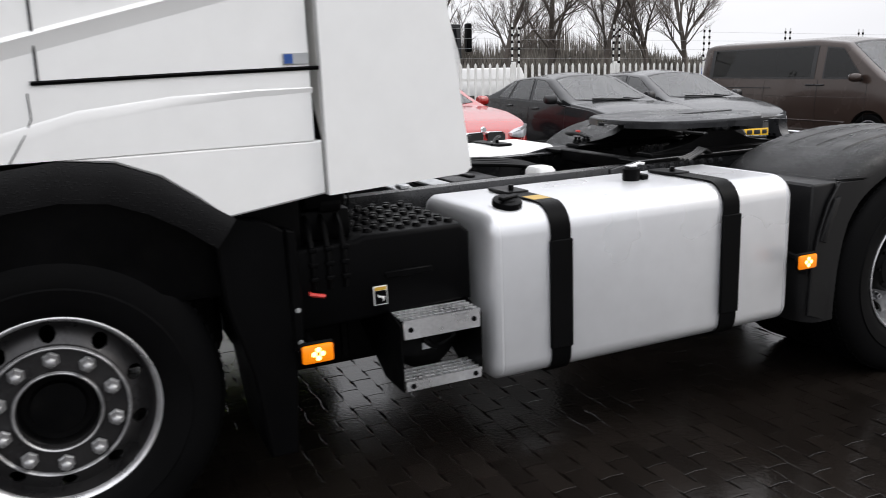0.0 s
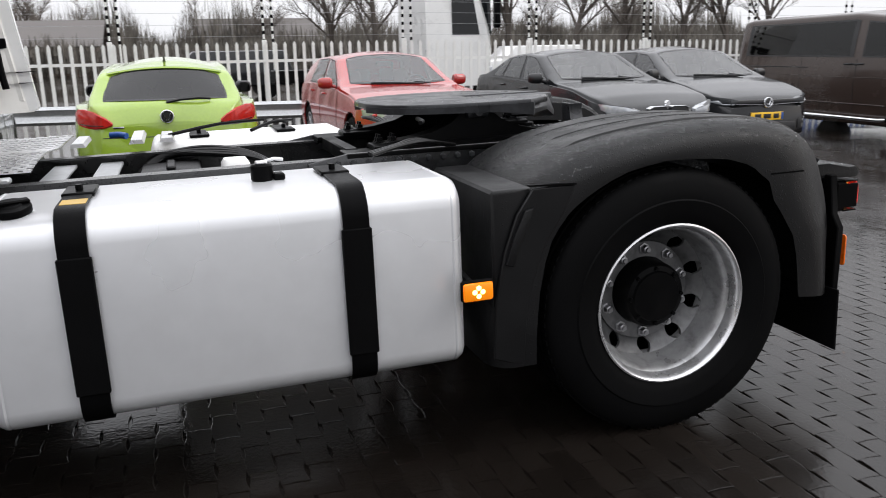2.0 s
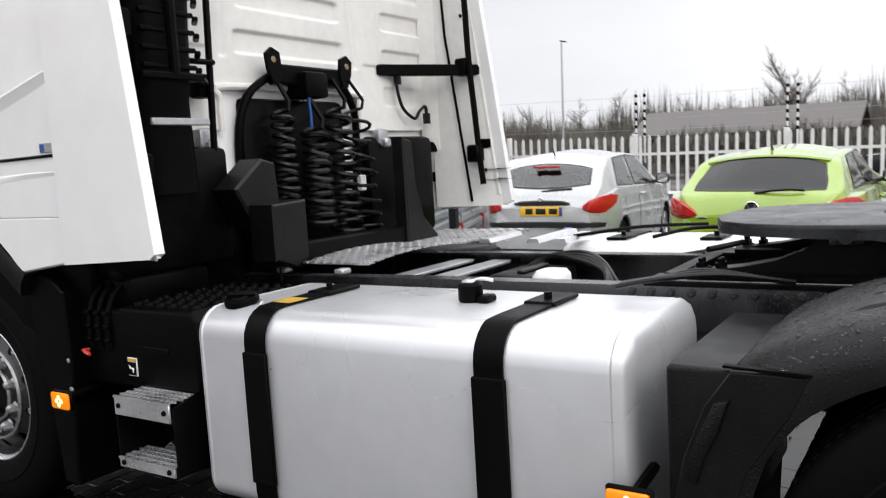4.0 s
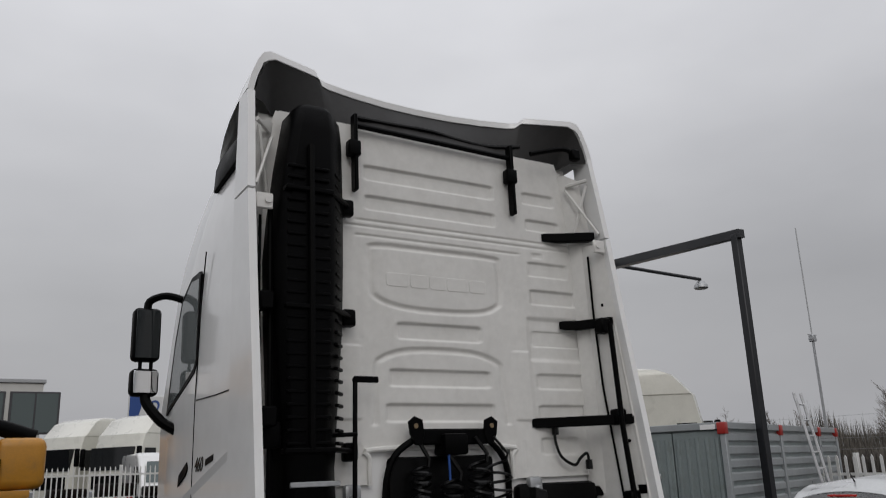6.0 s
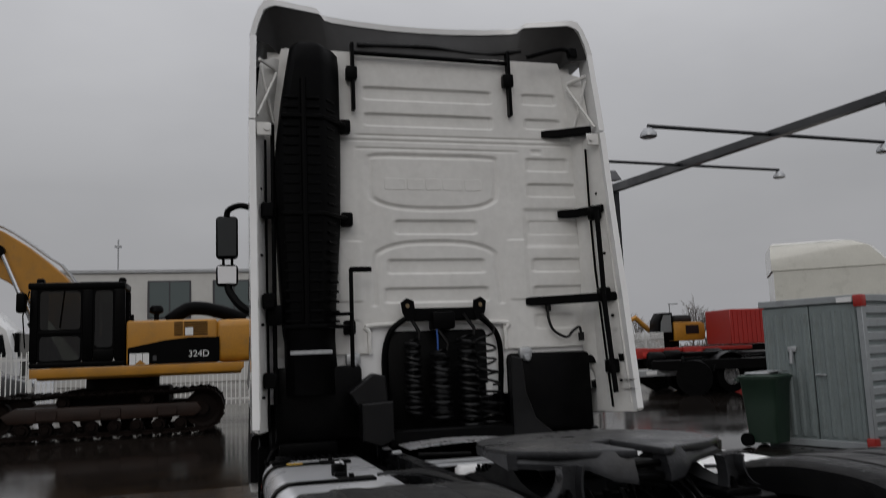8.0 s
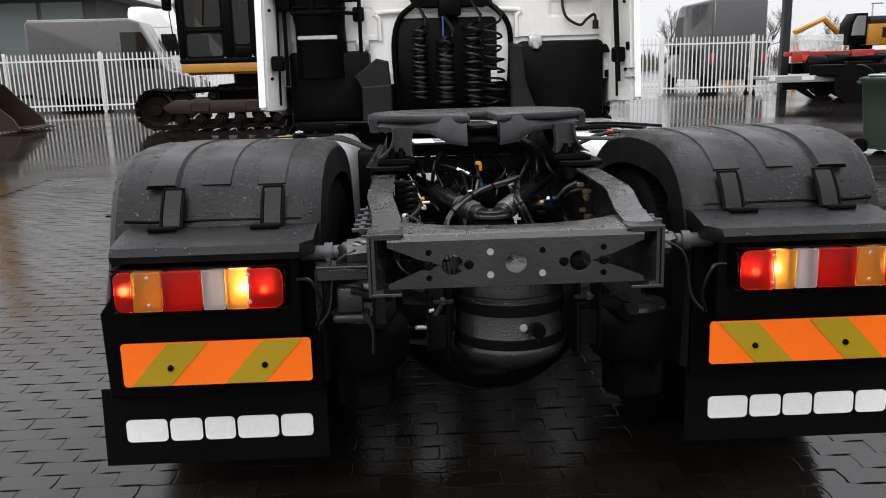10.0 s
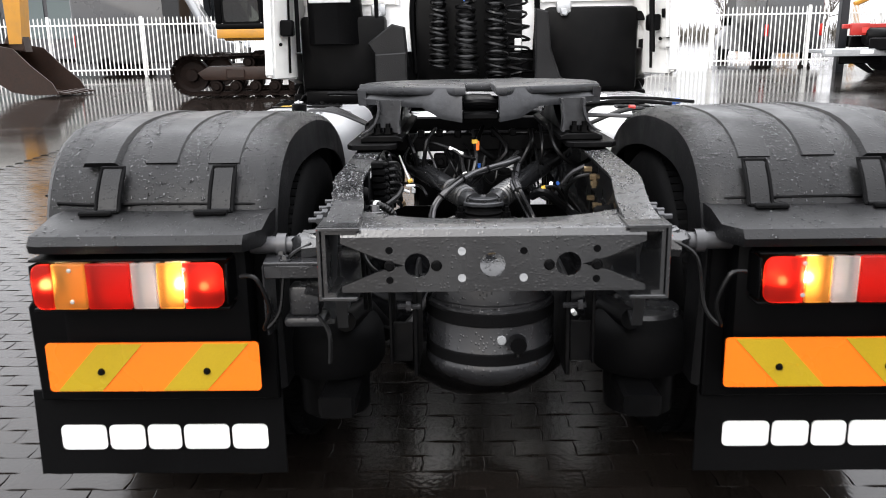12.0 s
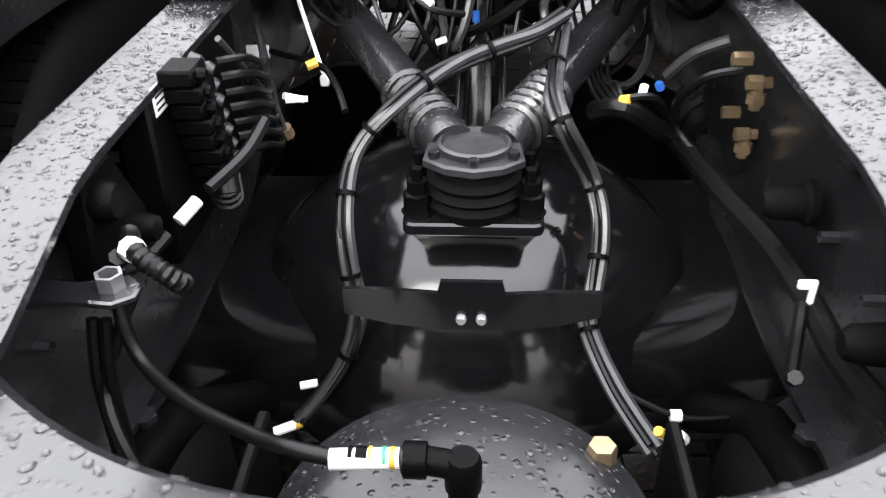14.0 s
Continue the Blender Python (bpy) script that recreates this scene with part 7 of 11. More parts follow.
tag("yellow_plug", -0.24, 1.14, 0.915, 0.008, 0, YELLOW, "", 0.007, (1, 0.5, 0.3))

# right rail: brass unions, rubber hoods, trunk cable
for x, y, z in ((0.349, 0.999, 0.943), (0.373, 1.082, 0.836)):
    bm = B()
    lathe(bm, [(0.0, 0.03), (0.008, 0.03), (0.008, 0.022), (0.0125, 0.022), (0.0125, 0.008), (0.008, 0.008), (0.008, 0.0)], 6, at(x + 0.005, y, z - 0.035))
    lathe(bm, [(0.0, 0.03), (0.0105, 0.03), (0.0105, 0.012), (0.008, 0.01), (0.008, 0.0)], 6, at(x + 0.02, y, z) @ AXN)
    lathe(bm, [(0.0, 0.024), (0.010, 0.024), (0.010, 0.0)], 6, at(x, y + 0.03, z + 0.02) @ AXN)
    part("brass_union", bm, BRASS, truck, "brass air union")
line("trunk_cable", [(0.164, 1.083, 0.869), (0.199, 1.039, 0.892), (0.25, 1.07, 0.85), (0.287, 1.10, 0.82), (0.325, 0.98, 0.80), (0.352, 0.85, 0.80), (0.358, 0.72, 0.805), (0.350, 0.62, 0.815), (0.34, 0.50, 0.85), (0.33, 0.40, 0.90)], 0.0145, CABLE, "black trunk cable along the frame", seg=9)
line("cable", [(0.199, 1.039, 0.905), (0.24, 1.05, 0.90), (0.285, 1.09, 0.835), (0.34, 0.97, 0.79), (0.362, 0.84, 0.785)], 0.006, CABLE)
line("cable", [(0.287, 1.10, 0.825), (0.275, 1.08, 0.88), (0.30, 1.05, 0.93), (0.345, 1.04, 0.945)], 0.006, CABLE)
line("cable", [(0.27, 1.14, 0.90), (0.30, 1.12, 0.94), (0.34, 1.10, 0.965)], 0.008, HOSEB)
for k in range(5):
    line("cable", [(0.12 + 0.02 * k, 1.35, 0.97), (0.15 + 0.012 * k, 1.2, 0.91 - 0.01 * k), (0.17 + 0.006 * k, 1.10, 0.88 + 0.006 * k), (0.20, 1.05, 0.885)], 0.0035, CABLE)
tag("yellow_plug", 0.199, 1.039, 0.902, 0.007, 0, YELLOW, "yellow cable plug", 0.0085, (0.5, -0.3, 0.2))
tag("yellow_plug", 0.164, 1.083, 0.869, 0.006, 0, YELLOW, "", 0.007, (0.3, 0.6, 0.2))
tag("cable_sleeve", 0.222, 1.05, 0.912, 0.008, 0, WHITEP, "", 0.006, (0.2, 0.5, 0.6))
tag("blue_plug", 0.245, 1.06, 0.915, 0.006, 0, BLUEP, "blue cable plug", 0.006, (0, 1, 0))
for x, y, z in ((0.352, 0.837, 0.862), (0.362, 0.605, 0.845)):
    bm = B()
    lathe(bm, [(0.0, 0.045), (0.012, 0.044), (0.019, 0.034), (0.021, 0.0), (0.027, -0.004), (0.027, -0.012)], 16, at(x + 0.02, y, z) @ AXN)
    part("rubber_hood", bm, RUBBER, truck)
bm = B()
box(bm, 0.333, 0.352, 0.703, 0.709, 0.835, 0.845, 0.001, 1)
box(bm, 0.346, 0.352, 0.703, 0.709, 0.805, 0.838, 0.001, 1)
part("clip", bm, WHITEP, truck, "white cable clip")
line("sensor_lead", [(0.342, 0.706, 0.815), (0.325, 0.66, 0.80), (0.30, 0.60, 0.81), (0.292, 0.575, 0.83)], 0.007, CABLE)

# tangle in front of the axle: hoses, plugs and tags on the cross bar
rh = random.Random(5)
for k in range(16):
    x0 = -0.26 + 0.034 * k
    z0 = 0.92 + 0.10 * rh.random()
    x1 = x0 + rh.uniform(-0.18, 0.18)
    line("air_line", [(x0, 1.38, z0 + 0.06), (x0 + rh.uniform(-0.05, 0.05), 1.30 - 0.04 * rh.random(), z0 + rh.uniform(-0.04, 0.03)), ((x0 + x1) / 2, 1.27 + 0.10 * rh.random(), z0 - 0.06 - 0.05 * rh.random()), (x1, 1.42, z0 - rh.uniform(0, 0.08)), (x1 + 0.02, 1.75, 0.92)], rh.uniform(0.004, 0.009), HOSEB if k % 5 == 2 else CABLE)
for k in range(7):
    x = -0.21 + 0.066 * k
    bm = B()
    box(bm, x - 0.012, x + 0.012, 1.375, 1.40, 1.035 + 0.004 * (k % 2), 1.062, 0.003, 1)
    part("hose_clip", bm, BLACKP, truck)
for x, y, z, w, h in ((-0.14, 1.34, 0.955, 0.05, 0.05), (0.05, 1.33, 0.945, 0.06, 0.045), (0.14, 1.36, 0.96, 0.04, 0.06), (-0.03, 1.37, 0.93, 0.05, 0.06)):
    bm = B()
    box(bm, x - w / 2, x + w / 2, y, y + 0.05, z - h / 2, z + h / 2, 0.006, 1)
    lathe(bm, [(0.0, 0.02), (0.010, 0.02), (0.012, 0.01), (0.012, 0.0)], 10, at(x, y, z) @ AYN)
    part("solenoid_valve", bm, STEELD, truck)
bm = B()
box(bm, -0.030, -0.010, 1.226, 1.234, 1.028, 1.042, 0.001, 1)
part("yellow_tag", bm, YELLOW, truck)
bm = B()
box(bm, -0.016, -0.004, 1.228, 1.240, 1.004, 1.036, 0.002, 1)
part("orange_tag", bm, ORANGEP, truck, "orange cable tag")
tag("cable_sleeve", -0.092, 1.14, 1.018, 0.016, 0, WHITEP, "white cable sleeve", 0.006, (0.75, -0.35, -0.35))
tag("cable_sleeve", -0.068, 1.125, 1.008, 0.008, 0, WHITEP, "", 0.0065, (0.75, -0.35, -0.35))
line("cable", [(-0.20, 1.36, 1.02), (-0.15, 1.22, 1.03), (-0.10, 1.145, 1.02), (-0.06, 1.12, 1.0), (-0.02, 1.15, 0.985)], 0.005, CABLE)
bm = B()
box(bm, 0.078, 0.110, 1.145, 1.157, 0.955, 0.972, 0.002, 1)
part("white_tag", bm, WHITEP, truck)
tag("blue_plug", -0.004, 1.263, 0.948, 0.008, 0, BLUEP, "", 0.006, (0, 0, 1))
tag("cable_sleeve", -0.055, 1.20, 0.93, 0.008, 0, WHITEP, "", 0.005, (0.8, 0.3, 0.2))

# white washer bottle in front of the cross bar
bm = B()
rings = []
for z, k in ((0.80, 1.0), (0.98, 1.0), (1.018, 0.94), (1.035, 0.75)):
    rings.append([(-0.215 + x * k, 2.69 + y * k, z) for x, y in rounded(0.15, 0.12, 0.03, 4)])
loft(bm, rings)
wb = part("washer_bottle", bm, WHITEP, truck, "white plastic bottle between the rails")
bm = B()
for k, w in ((0, 0.05), (1, 0.035), (2, 0.06)):
    box(bm, -0.25, -0.25 + w, 2.6295, 2.630, 0.985 - 0.02 * k, 0.992 - 0.02 * k)
part("print_bar", bm, STEELD, wb)
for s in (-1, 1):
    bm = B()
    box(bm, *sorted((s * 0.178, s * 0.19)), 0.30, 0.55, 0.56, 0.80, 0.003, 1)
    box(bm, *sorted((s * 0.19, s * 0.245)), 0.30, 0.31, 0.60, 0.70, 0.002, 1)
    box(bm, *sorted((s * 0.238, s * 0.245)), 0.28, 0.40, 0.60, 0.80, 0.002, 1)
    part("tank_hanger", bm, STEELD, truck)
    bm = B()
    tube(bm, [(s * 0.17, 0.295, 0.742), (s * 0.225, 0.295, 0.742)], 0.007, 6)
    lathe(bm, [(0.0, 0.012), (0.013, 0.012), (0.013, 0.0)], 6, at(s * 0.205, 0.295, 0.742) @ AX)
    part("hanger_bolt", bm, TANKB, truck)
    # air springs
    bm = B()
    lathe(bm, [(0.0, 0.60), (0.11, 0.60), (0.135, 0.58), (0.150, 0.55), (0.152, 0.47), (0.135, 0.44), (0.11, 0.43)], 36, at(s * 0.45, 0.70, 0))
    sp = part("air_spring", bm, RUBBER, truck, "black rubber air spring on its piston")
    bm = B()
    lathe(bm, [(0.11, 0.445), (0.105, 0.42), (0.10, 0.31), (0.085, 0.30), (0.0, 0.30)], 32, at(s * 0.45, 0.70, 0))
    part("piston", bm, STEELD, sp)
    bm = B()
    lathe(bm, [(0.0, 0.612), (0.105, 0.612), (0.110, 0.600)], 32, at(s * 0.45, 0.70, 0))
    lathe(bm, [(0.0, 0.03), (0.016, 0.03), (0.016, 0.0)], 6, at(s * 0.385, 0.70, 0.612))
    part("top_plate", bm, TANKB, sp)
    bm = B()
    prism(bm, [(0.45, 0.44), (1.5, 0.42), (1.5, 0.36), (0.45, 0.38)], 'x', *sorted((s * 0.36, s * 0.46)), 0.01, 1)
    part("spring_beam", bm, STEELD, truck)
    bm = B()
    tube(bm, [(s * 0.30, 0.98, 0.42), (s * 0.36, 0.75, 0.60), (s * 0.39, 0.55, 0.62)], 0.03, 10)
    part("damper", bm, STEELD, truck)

# Dark drums and plates added where only shade shows beside the axle.
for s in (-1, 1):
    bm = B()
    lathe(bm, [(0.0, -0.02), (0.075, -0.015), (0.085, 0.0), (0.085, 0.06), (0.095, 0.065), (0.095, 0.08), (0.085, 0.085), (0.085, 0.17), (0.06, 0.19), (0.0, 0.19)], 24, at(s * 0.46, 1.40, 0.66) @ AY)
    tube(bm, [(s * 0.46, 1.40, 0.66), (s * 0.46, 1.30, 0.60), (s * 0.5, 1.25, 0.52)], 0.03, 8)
    part("brake_chamber", bm, STEELD, truck, "dark drum added where the space beside the axle is shaded")
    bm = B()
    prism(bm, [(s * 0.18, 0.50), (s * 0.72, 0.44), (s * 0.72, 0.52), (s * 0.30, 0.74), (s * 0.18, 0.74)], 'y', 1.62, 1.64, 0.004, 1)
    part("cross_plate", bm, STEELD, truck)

# unseen dark blocks for engine, gearbox and silencer, added to stop light under the cab
for name, lab, dims in (("engine_block", "plain dark block for the unseen engine, added to stop light", (-0.45, 0.45, 4.35, 5.9, 0.42, 0.84, 0.06)), ("gearbox", "plain dark block for the unseen gearbox, added to stop light", (-0.33, 0.33, 3.0, 4.32, 0.38, 0.72, 0.08)), ("silencer_box", "unseen dark box for the far-side silencer, added to stop light", (0.52, 1.08, 3.58, 4.3, 0.30, 0.98, 0.05)), ("front_axle_beam", "plain dark beam for the unseen front axle, added to stop light", (-0.95, 0.95, 4.90, 5.03, 0.42, 0.56, 0.03)), ("inner_carrier", "unseen dark box inside the battery box, added to stop light", (-0.80, -0.46, 3.0, 4.2, 0.42, 0.95, 0.03))):
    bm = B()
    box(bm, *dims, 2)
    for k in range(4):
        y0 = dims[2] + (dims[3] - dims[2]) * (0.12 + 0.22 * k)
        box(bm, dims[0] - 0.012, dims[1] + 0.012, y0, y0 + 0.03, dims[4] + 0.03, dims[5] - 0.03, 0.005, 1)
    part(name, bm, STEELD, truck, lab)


# ================= rain beads on the truck =================
seed = 3
for ob in list(truck.children_recursive):
    if ob.type != 'MESH':
        continue
    base = ob.name.split(".")[0]
    seed += 1
    if base == "chassis_rail":
        bead_mesh(ob, 1500, 0.0011, 0.0044, seed, 0.9, lambda c: c.y < 1.4 and c.z > 0.93)
    elif base == "top_flange":
        bead_mesh(ob, 640, 0.0014, 0.0052, seed, 0.8)
    elif base == "mudguard":
        bead_mesh(ob, 9000, 0.0016, 0.0056, seed, 0.35)
    elif base == "lamp_shelf":
        bead_mesh(ob, 700, 0.0012, 0.0055, seed, 0.5)
    elif base == "air_tank":
        bead_mesh(ob, 260, 0.0012, 0.0045, seed, 0.6)
    elif base == "fifth_wheel":
        bead_mesh(ob, 260, 0.0014, 0.0050, seed, 0.9)
    elif base == "stay_rod":
        bead_mesh(ob, 60, 0.0010, 0.0028, seed, 0.5)


# ================= parked cars =================
def paint(name, color, rough=0.2, metal=0.0, wet=0.15, coat=0.8, spec=0.5):
    return mat(name, color, rough, metal=metal, vary=0.06, patch=2.0, grain=40, coat=coat, rvary=0.05, spec=spec, dirt=tuple(c * 0.6 for c in color), dirt_amount=wet)


PLATE = mat("yellow_number_plate", (0.85, 0.50, 0.03), 0.35, vary=0.05)
GRILLE = mat("black_grille", (0.008, 0.008, 0.009), 0.4, vary=0.2)
HEADL = mat("clear_headlamp", (0.55, 0.57, 0.6), 0.1, metal=0.5, vary=0.2, grain=25)
CHROME = mat("chrome_trim", (0.75, 0.76, 0.78), 0.12, metal=1.0, vary=0.05)
TAILR = mat("red_tail_glass", (0.45, 0.02, 0.015), 0.1, vary=0.15, grain=20)
SEAT = mat("dark_seat_cloth", (0.11, 0.11, 0.112), 0.8, vary=0.2)
GLASSW = glass("wet_car_glass", (0.10, 0.125, 0.125), 0.05, 0.0)
GLASSR = glass("tinted_rear_glass", (0.008, 0.009, 0.010), 0.04, 0.0)
ALLOY = mat("alloy_wheel", (0.5, 0.5, 0.52), 0.3, metal=0.8, vary=0.15)


def car_wheel(parent, x, y, r, side, rim_r):
    m = at(x, y, r) @ (AX if side > 0 else AXN)
    bm = B()
    lathe(bm, [(rim_r, 0.0), (rim_r + 0.03, 0.012), (r - 0.02, 0.010), (r - 0.004, -0.01), (r, -0.04), (r, -0.16), (r - 0.02, -0.19), (rim_r, -0.19)], 36, m)
    lathe(bm, [(rim_r + 0.005, -0.05), (0.0, -0.055)], 28, m)
    w = part("wheel", bm, RUBBER, parent)
    bm = B()
    lathe(bm, [(rim_r + 0.004, 0.002), (rim_r - 0.015, 0.004), (rim_r - 0.025, -0.03), (rim_r - 0.02, -0.08)], 36, m)
    for k in range(5):
        box(bm, 0.04, rim_r - 0.01, -0.028, 0.028, -0.03, -0.005, 0.006, 1, m=m @ pose(0, 0, 0, 0, 0, 72 * k + 10))
    lathe(bm, [(0.065, -0.03), (0.06, 0.0), (0.0, 0.004)], 16, m)
    part("rim", bm, ALLOY, w)


def soft_line(pts, r=0.05):
    """A profile line with its corners rounded off: a function of y."""
    def f(y):
        return sum(lerp_line(pts, y + r * k / 3) for k in range(-3, 4)) / 7
    return f


def see_through(name, tint, ior=1.5):
    """Window glass: what is behind shows through its tint, with a clear gloss over it."""
    m = bpy.data.materials.new(name)
    m.use_nodes = True
    n, l = m.node_tree.nodes, m.node_tree.links
    n.remove(n["Principled BSDF"])
    clear, gloss, mix, fres = n.new("ShaderNodeBsdfTransparent"), n.new("ShaderNodeBsdfGlossy"), n.new("ShaderNodeMixShader"), n.new("ShaderNodeFresnel")
    clear.inputs["Color"].default_value = (*tint, 1)
    gloss.inputs["Roughness"].default_value = 0.04
    fres.inputs["IOR"].default_value = ior
    l.new(fres.outputs[0], mix.inputs[0])
    l.new(clear.outputs[0], mix.inputs[1])
    l.new(gloss.outputs[0], mix.inputs[2])
    l.new(mix.outputs[0], n["Material Output"].inputs["Surface"])
    return m


CARGLASS = see_through("green_tinted_car_glass", (0.88, 0.95, 0.92), 2.05)
TINTED = see_through("dark_tinted_car_glass", (0.05, 0.05, 0.05))


def car(name, label, category, m, material, spec):
    """A car with its nose to +y, its middle at the origin, on the ground."""
    L, W0 = spec["length"], spec["width"] / 2
    yf, yr, R = spec["axle_front"], spec["axle_rear"], spec.get("wheel", 0.32)
    top, belt = soft_line(spec["top"], spec.get("soft", 0.06)), soft_line(spec["belt"], 0.08)
    gb, tum, crown = spec.get("base", 0.93), spec.get("tumble", 0.36), spec.get("crown", 0.05)
    nose, tail = spec.get("nose", (0.34, 0.60, 2.4)), spec.get("tail", (0.26, 0.42, 2.8))
    t = thing(name, label, category, m, "cars parked along the fence")

    def plan_w(y):
        k, D, p = nose if y > 0 else tail
        e = L / 2 - abs(y)
        return W0 * (1 - k * max(0.0, 1 - e / D) ** p)

    def end_y(x, front):
        """How far the nose or tail reaches at a distance x from the middle."""
        k, D, p = nose if front else tail
        q = min(1.0, (max(0.0, 1 - abs(x) / W0) / k) ** (1 / p))
        return (1 if front else -1) * (L / 2 - D * (1 - q))

    def heights(y):
        zt = top(y)
        return min(belt(y), zt - 0.03), zt

    def side_x(y, z):
        zb, zt = heights(y)
        w = plan_w(y)
        if z <= zb:
            zm = 0.62 * zb
            return w * (1 - 0.10 * ((zm - z) / zm) ** 2) if z < zm else w * (1 - 0.045 * ((z - zm) / (zb - zm)) ** 1.6)
        g = w * (0.955 - (0.955 - gb) * min(1.0, (zt - zb) / 0.25))
        return g - tum * (z - zb) * (1 + 0.35 * (z - zb))

    def top_x(y):
        return side_x(y, heights(y)[1] - 0.02)

    def top_z(x, y):
        zb, zt = heights(y)
        return zt - (crown * min(1.0, (zt - zb) / 0.3) + 0.02) * (x / top_x(y)) ** 2

    def ring(y):
        zb, zt = heights(y)
        w = plan_w(y)
        e = L / 2 - abs(y)
        z0 = 0.19 + 0.10 * max(0.0, 1 - e / 0.25) ** 1.5
        lo = z0
        for ya in (yf, yr):
            ra = R + 0.05
            if abs(y - ya) < ra:
                lo = max(lo, R + math.sqrt(ra * ra - (y - ya) ** 2))
        lo = min(lo, zb - 0.10)
        out = [(0.0, z0), (w * 0.72, z0), (side_x(y, lo) - 0.12, lo), (side_x(y, lo) - 0.015, lo)]
        out += [(side_x(y, lo + 0.012 + (zb - lo - 0.012) * i / 8), lo + 0.012 + (zb - lo - 0.012) * i / 8) for i in range(9)]
        h = zt - zb
        c = min(0.10, 0.5 * h)
        n2 = 14
        out += [(side_x(y, zb + 0.004 + (h - c - 0.004) * i / n2), zb + 0.004 + (h - c - 0.004) * i / n2) for i in range(n2 + 1)]
        xs = top_x(y)
        p0, p1, p2 = out[-1], (xs, zt - 0.012 - 0.3 * c), (0.84 * xs, top_z(0.84 * xs, y))
        for i in range(1, 6):
            u = i / 5
            out.append(tuple((1 - u) ** 2 * p0[k] + 2 * u * (1 - u) * p1[k] + u * u * p2[k] for k in (0, 1)))
        out += [(0.84 * xs * (1 - i / 9), top_z(0.84 * xs * (1 - i / 9), y)) for i in range(1, 10)]
        return out

    # windows: which points of the shell lie inside one
    wins = spec["windows"]

    def side_in(y, z):
        for b0, b1, t0, t1 in wins:
            zb, zt = belt(y) + 0.02, top(min(max(y, min(t0, t1)), max(t0, t1))) - spec.get("rail", 0.085)
            v = (z - zb) / (zt - zb)
            if 0.0 < v < 1.0:
                y0, y1 = b0 + (t0 - b0) * v, b1 + (t1 - b1) * v
                if min(y0, y1) < y < max(y0, y1):
                    return True
        return False

    def screen_y(front, h, v):
        (yb_, yt_), bow = spec["screen" if front else "hatch"], (-0.14 if front else 0.08)
        return (yb_ + bow * h * h) * (1 - v) + yt_ * v

    def screen_in(x, y, z):
        for front in (True, False):
            h = x / (0.88 * top_x(y))
            a, b = sorted((screen_y(front, h, 0), screen_y(front, h, 1)))
            if abs(h) < 1 and a < y < b and z > top(y) - 0.12:
                return True
        return False

    ys = {-L / 2 + L * i / 60 for i in range(61)}
    for ya in (yf, yr):
        ys |= {ya + (R + 0.05) * math.cos(math.pi * i / 16) for i in range(17)}
    for a, b in (spec["screen"], spec["hatch"]):
        ys |= {a + (b - a) * i / 18 for i in range(19)}
    for e in (0.004, 0.015, 0.035, 0.07, 0.11):
        ys |= {-L / 2 + e, L / 2 - e}
    ys = sorted(y for y in ys if -L / 2 <= y <= L / 2)
    ys = [y for i, y in enumerate(ys) if i == 0 or y - ys[i - 1] > 0.004]
    vv, ff, inside = [], [], []
    K = None
    for y in ys:
        half = ring(y)
        full = [(x, z) for x, z in half] + [(-x, z) for x, z in half[-2:0:-1]]
        K = len(full)
        zb = belt(y)
        for i, (x, z) in enumerate(full):
            vv.append((x, y, z))
            up = z > zb + 0.015 and top(y) - zb > 0.06
            inside.append(1 if up and screen_in(x, y, z) else 2 if up and side_in(y, z) else 0)
    for a in range(len(ys) - 1):
        for j in range(K):
            q = (a * K + j, a * K + (j + 1) % K, (a + 1) * K + (j + 1) % K, (a + 1) * K + j)
            s = [inside[i] for i in q]
            if not (all(s) and len(set(s)) == 1):
                ff.append(q)
    ff += [tuple(range(K))[::-1], tuple(range((len(ys) - 1) * K, len(ys) * K))]
    me = bpy.data.meshes.new("body")
    me.from_pydata(vv, [], ff)
    me.shade_smooth()
    me.set_sharp_from_angle(angle=radians(40))
    part("body", me, material, t)

    def pane(name, f, us, vs_, glass_, eu, ev, outward):
        """A pane with its black seal; f gives the place at u, v from 0 to 1."""
        us = [0.0, eu] + [eu + (1 - 2 * eu) * u for u in us] + [1 - eu, 1.0]
        vs_ = [0.0, ev] + [ev + (1 - 2 * ev) * v for v in vs_] + [1 - ev, 1.0]
        pts = [f(u, v) for v in vs_ for u in us]
        n = len(us)
        inner, rim = [], []
        for i in range(len(vs_) - 1):
            for j in range(n - 1):
                q = (i * n + j, i * n + j + 1, (i + 1) * n + j + 1, (i + 1) * n + j)
                (rim if i in (0, len(vs_) - 2) or j in (0, n - 2) else inner).append(q)
        g = None
        a, b, c = (Vector(pts[i]) for i in inner[len(inner) // 2][:3])
        if (b - a).cross(c - b).dot(outward) < 0:
            inner, rim = [q[::-1] for q in inner], [q[::-1] for q in rim]
        for nm, faces, mt in ((name, inner, glass_), ("seal", rim, GRILLE)):
            me = bpy.data.meshes.new(nm)
            me.from_pydata(pts, [], faces)
            me.shade_smooth()
            o = part(nm, me, mt, g or t)
            g = g or o
        return g

    lin = [i / 8 for i in range(1, 8)]
    for front, nm, gl in ((True, "windscreen", CARGLASS), (False, "rear_window", spec.get("rear_glass", TINTED))):
        def on_screen(u, v):
            h = u * 2 - 1
            y = screen_y(front, h, v)
            x = h * 0.88 * top_x(y)
            return (x, y + (0.004 if front else -0.004), top_z(x, y) + 0.006 - (0.018 * max(0.0, abs(h) - 0.9) / 0.1))
        pane(nm, on_screen, lin, lin, gl, 0.035, 0.05, Vector((0, 1 if front else -1, 1)))
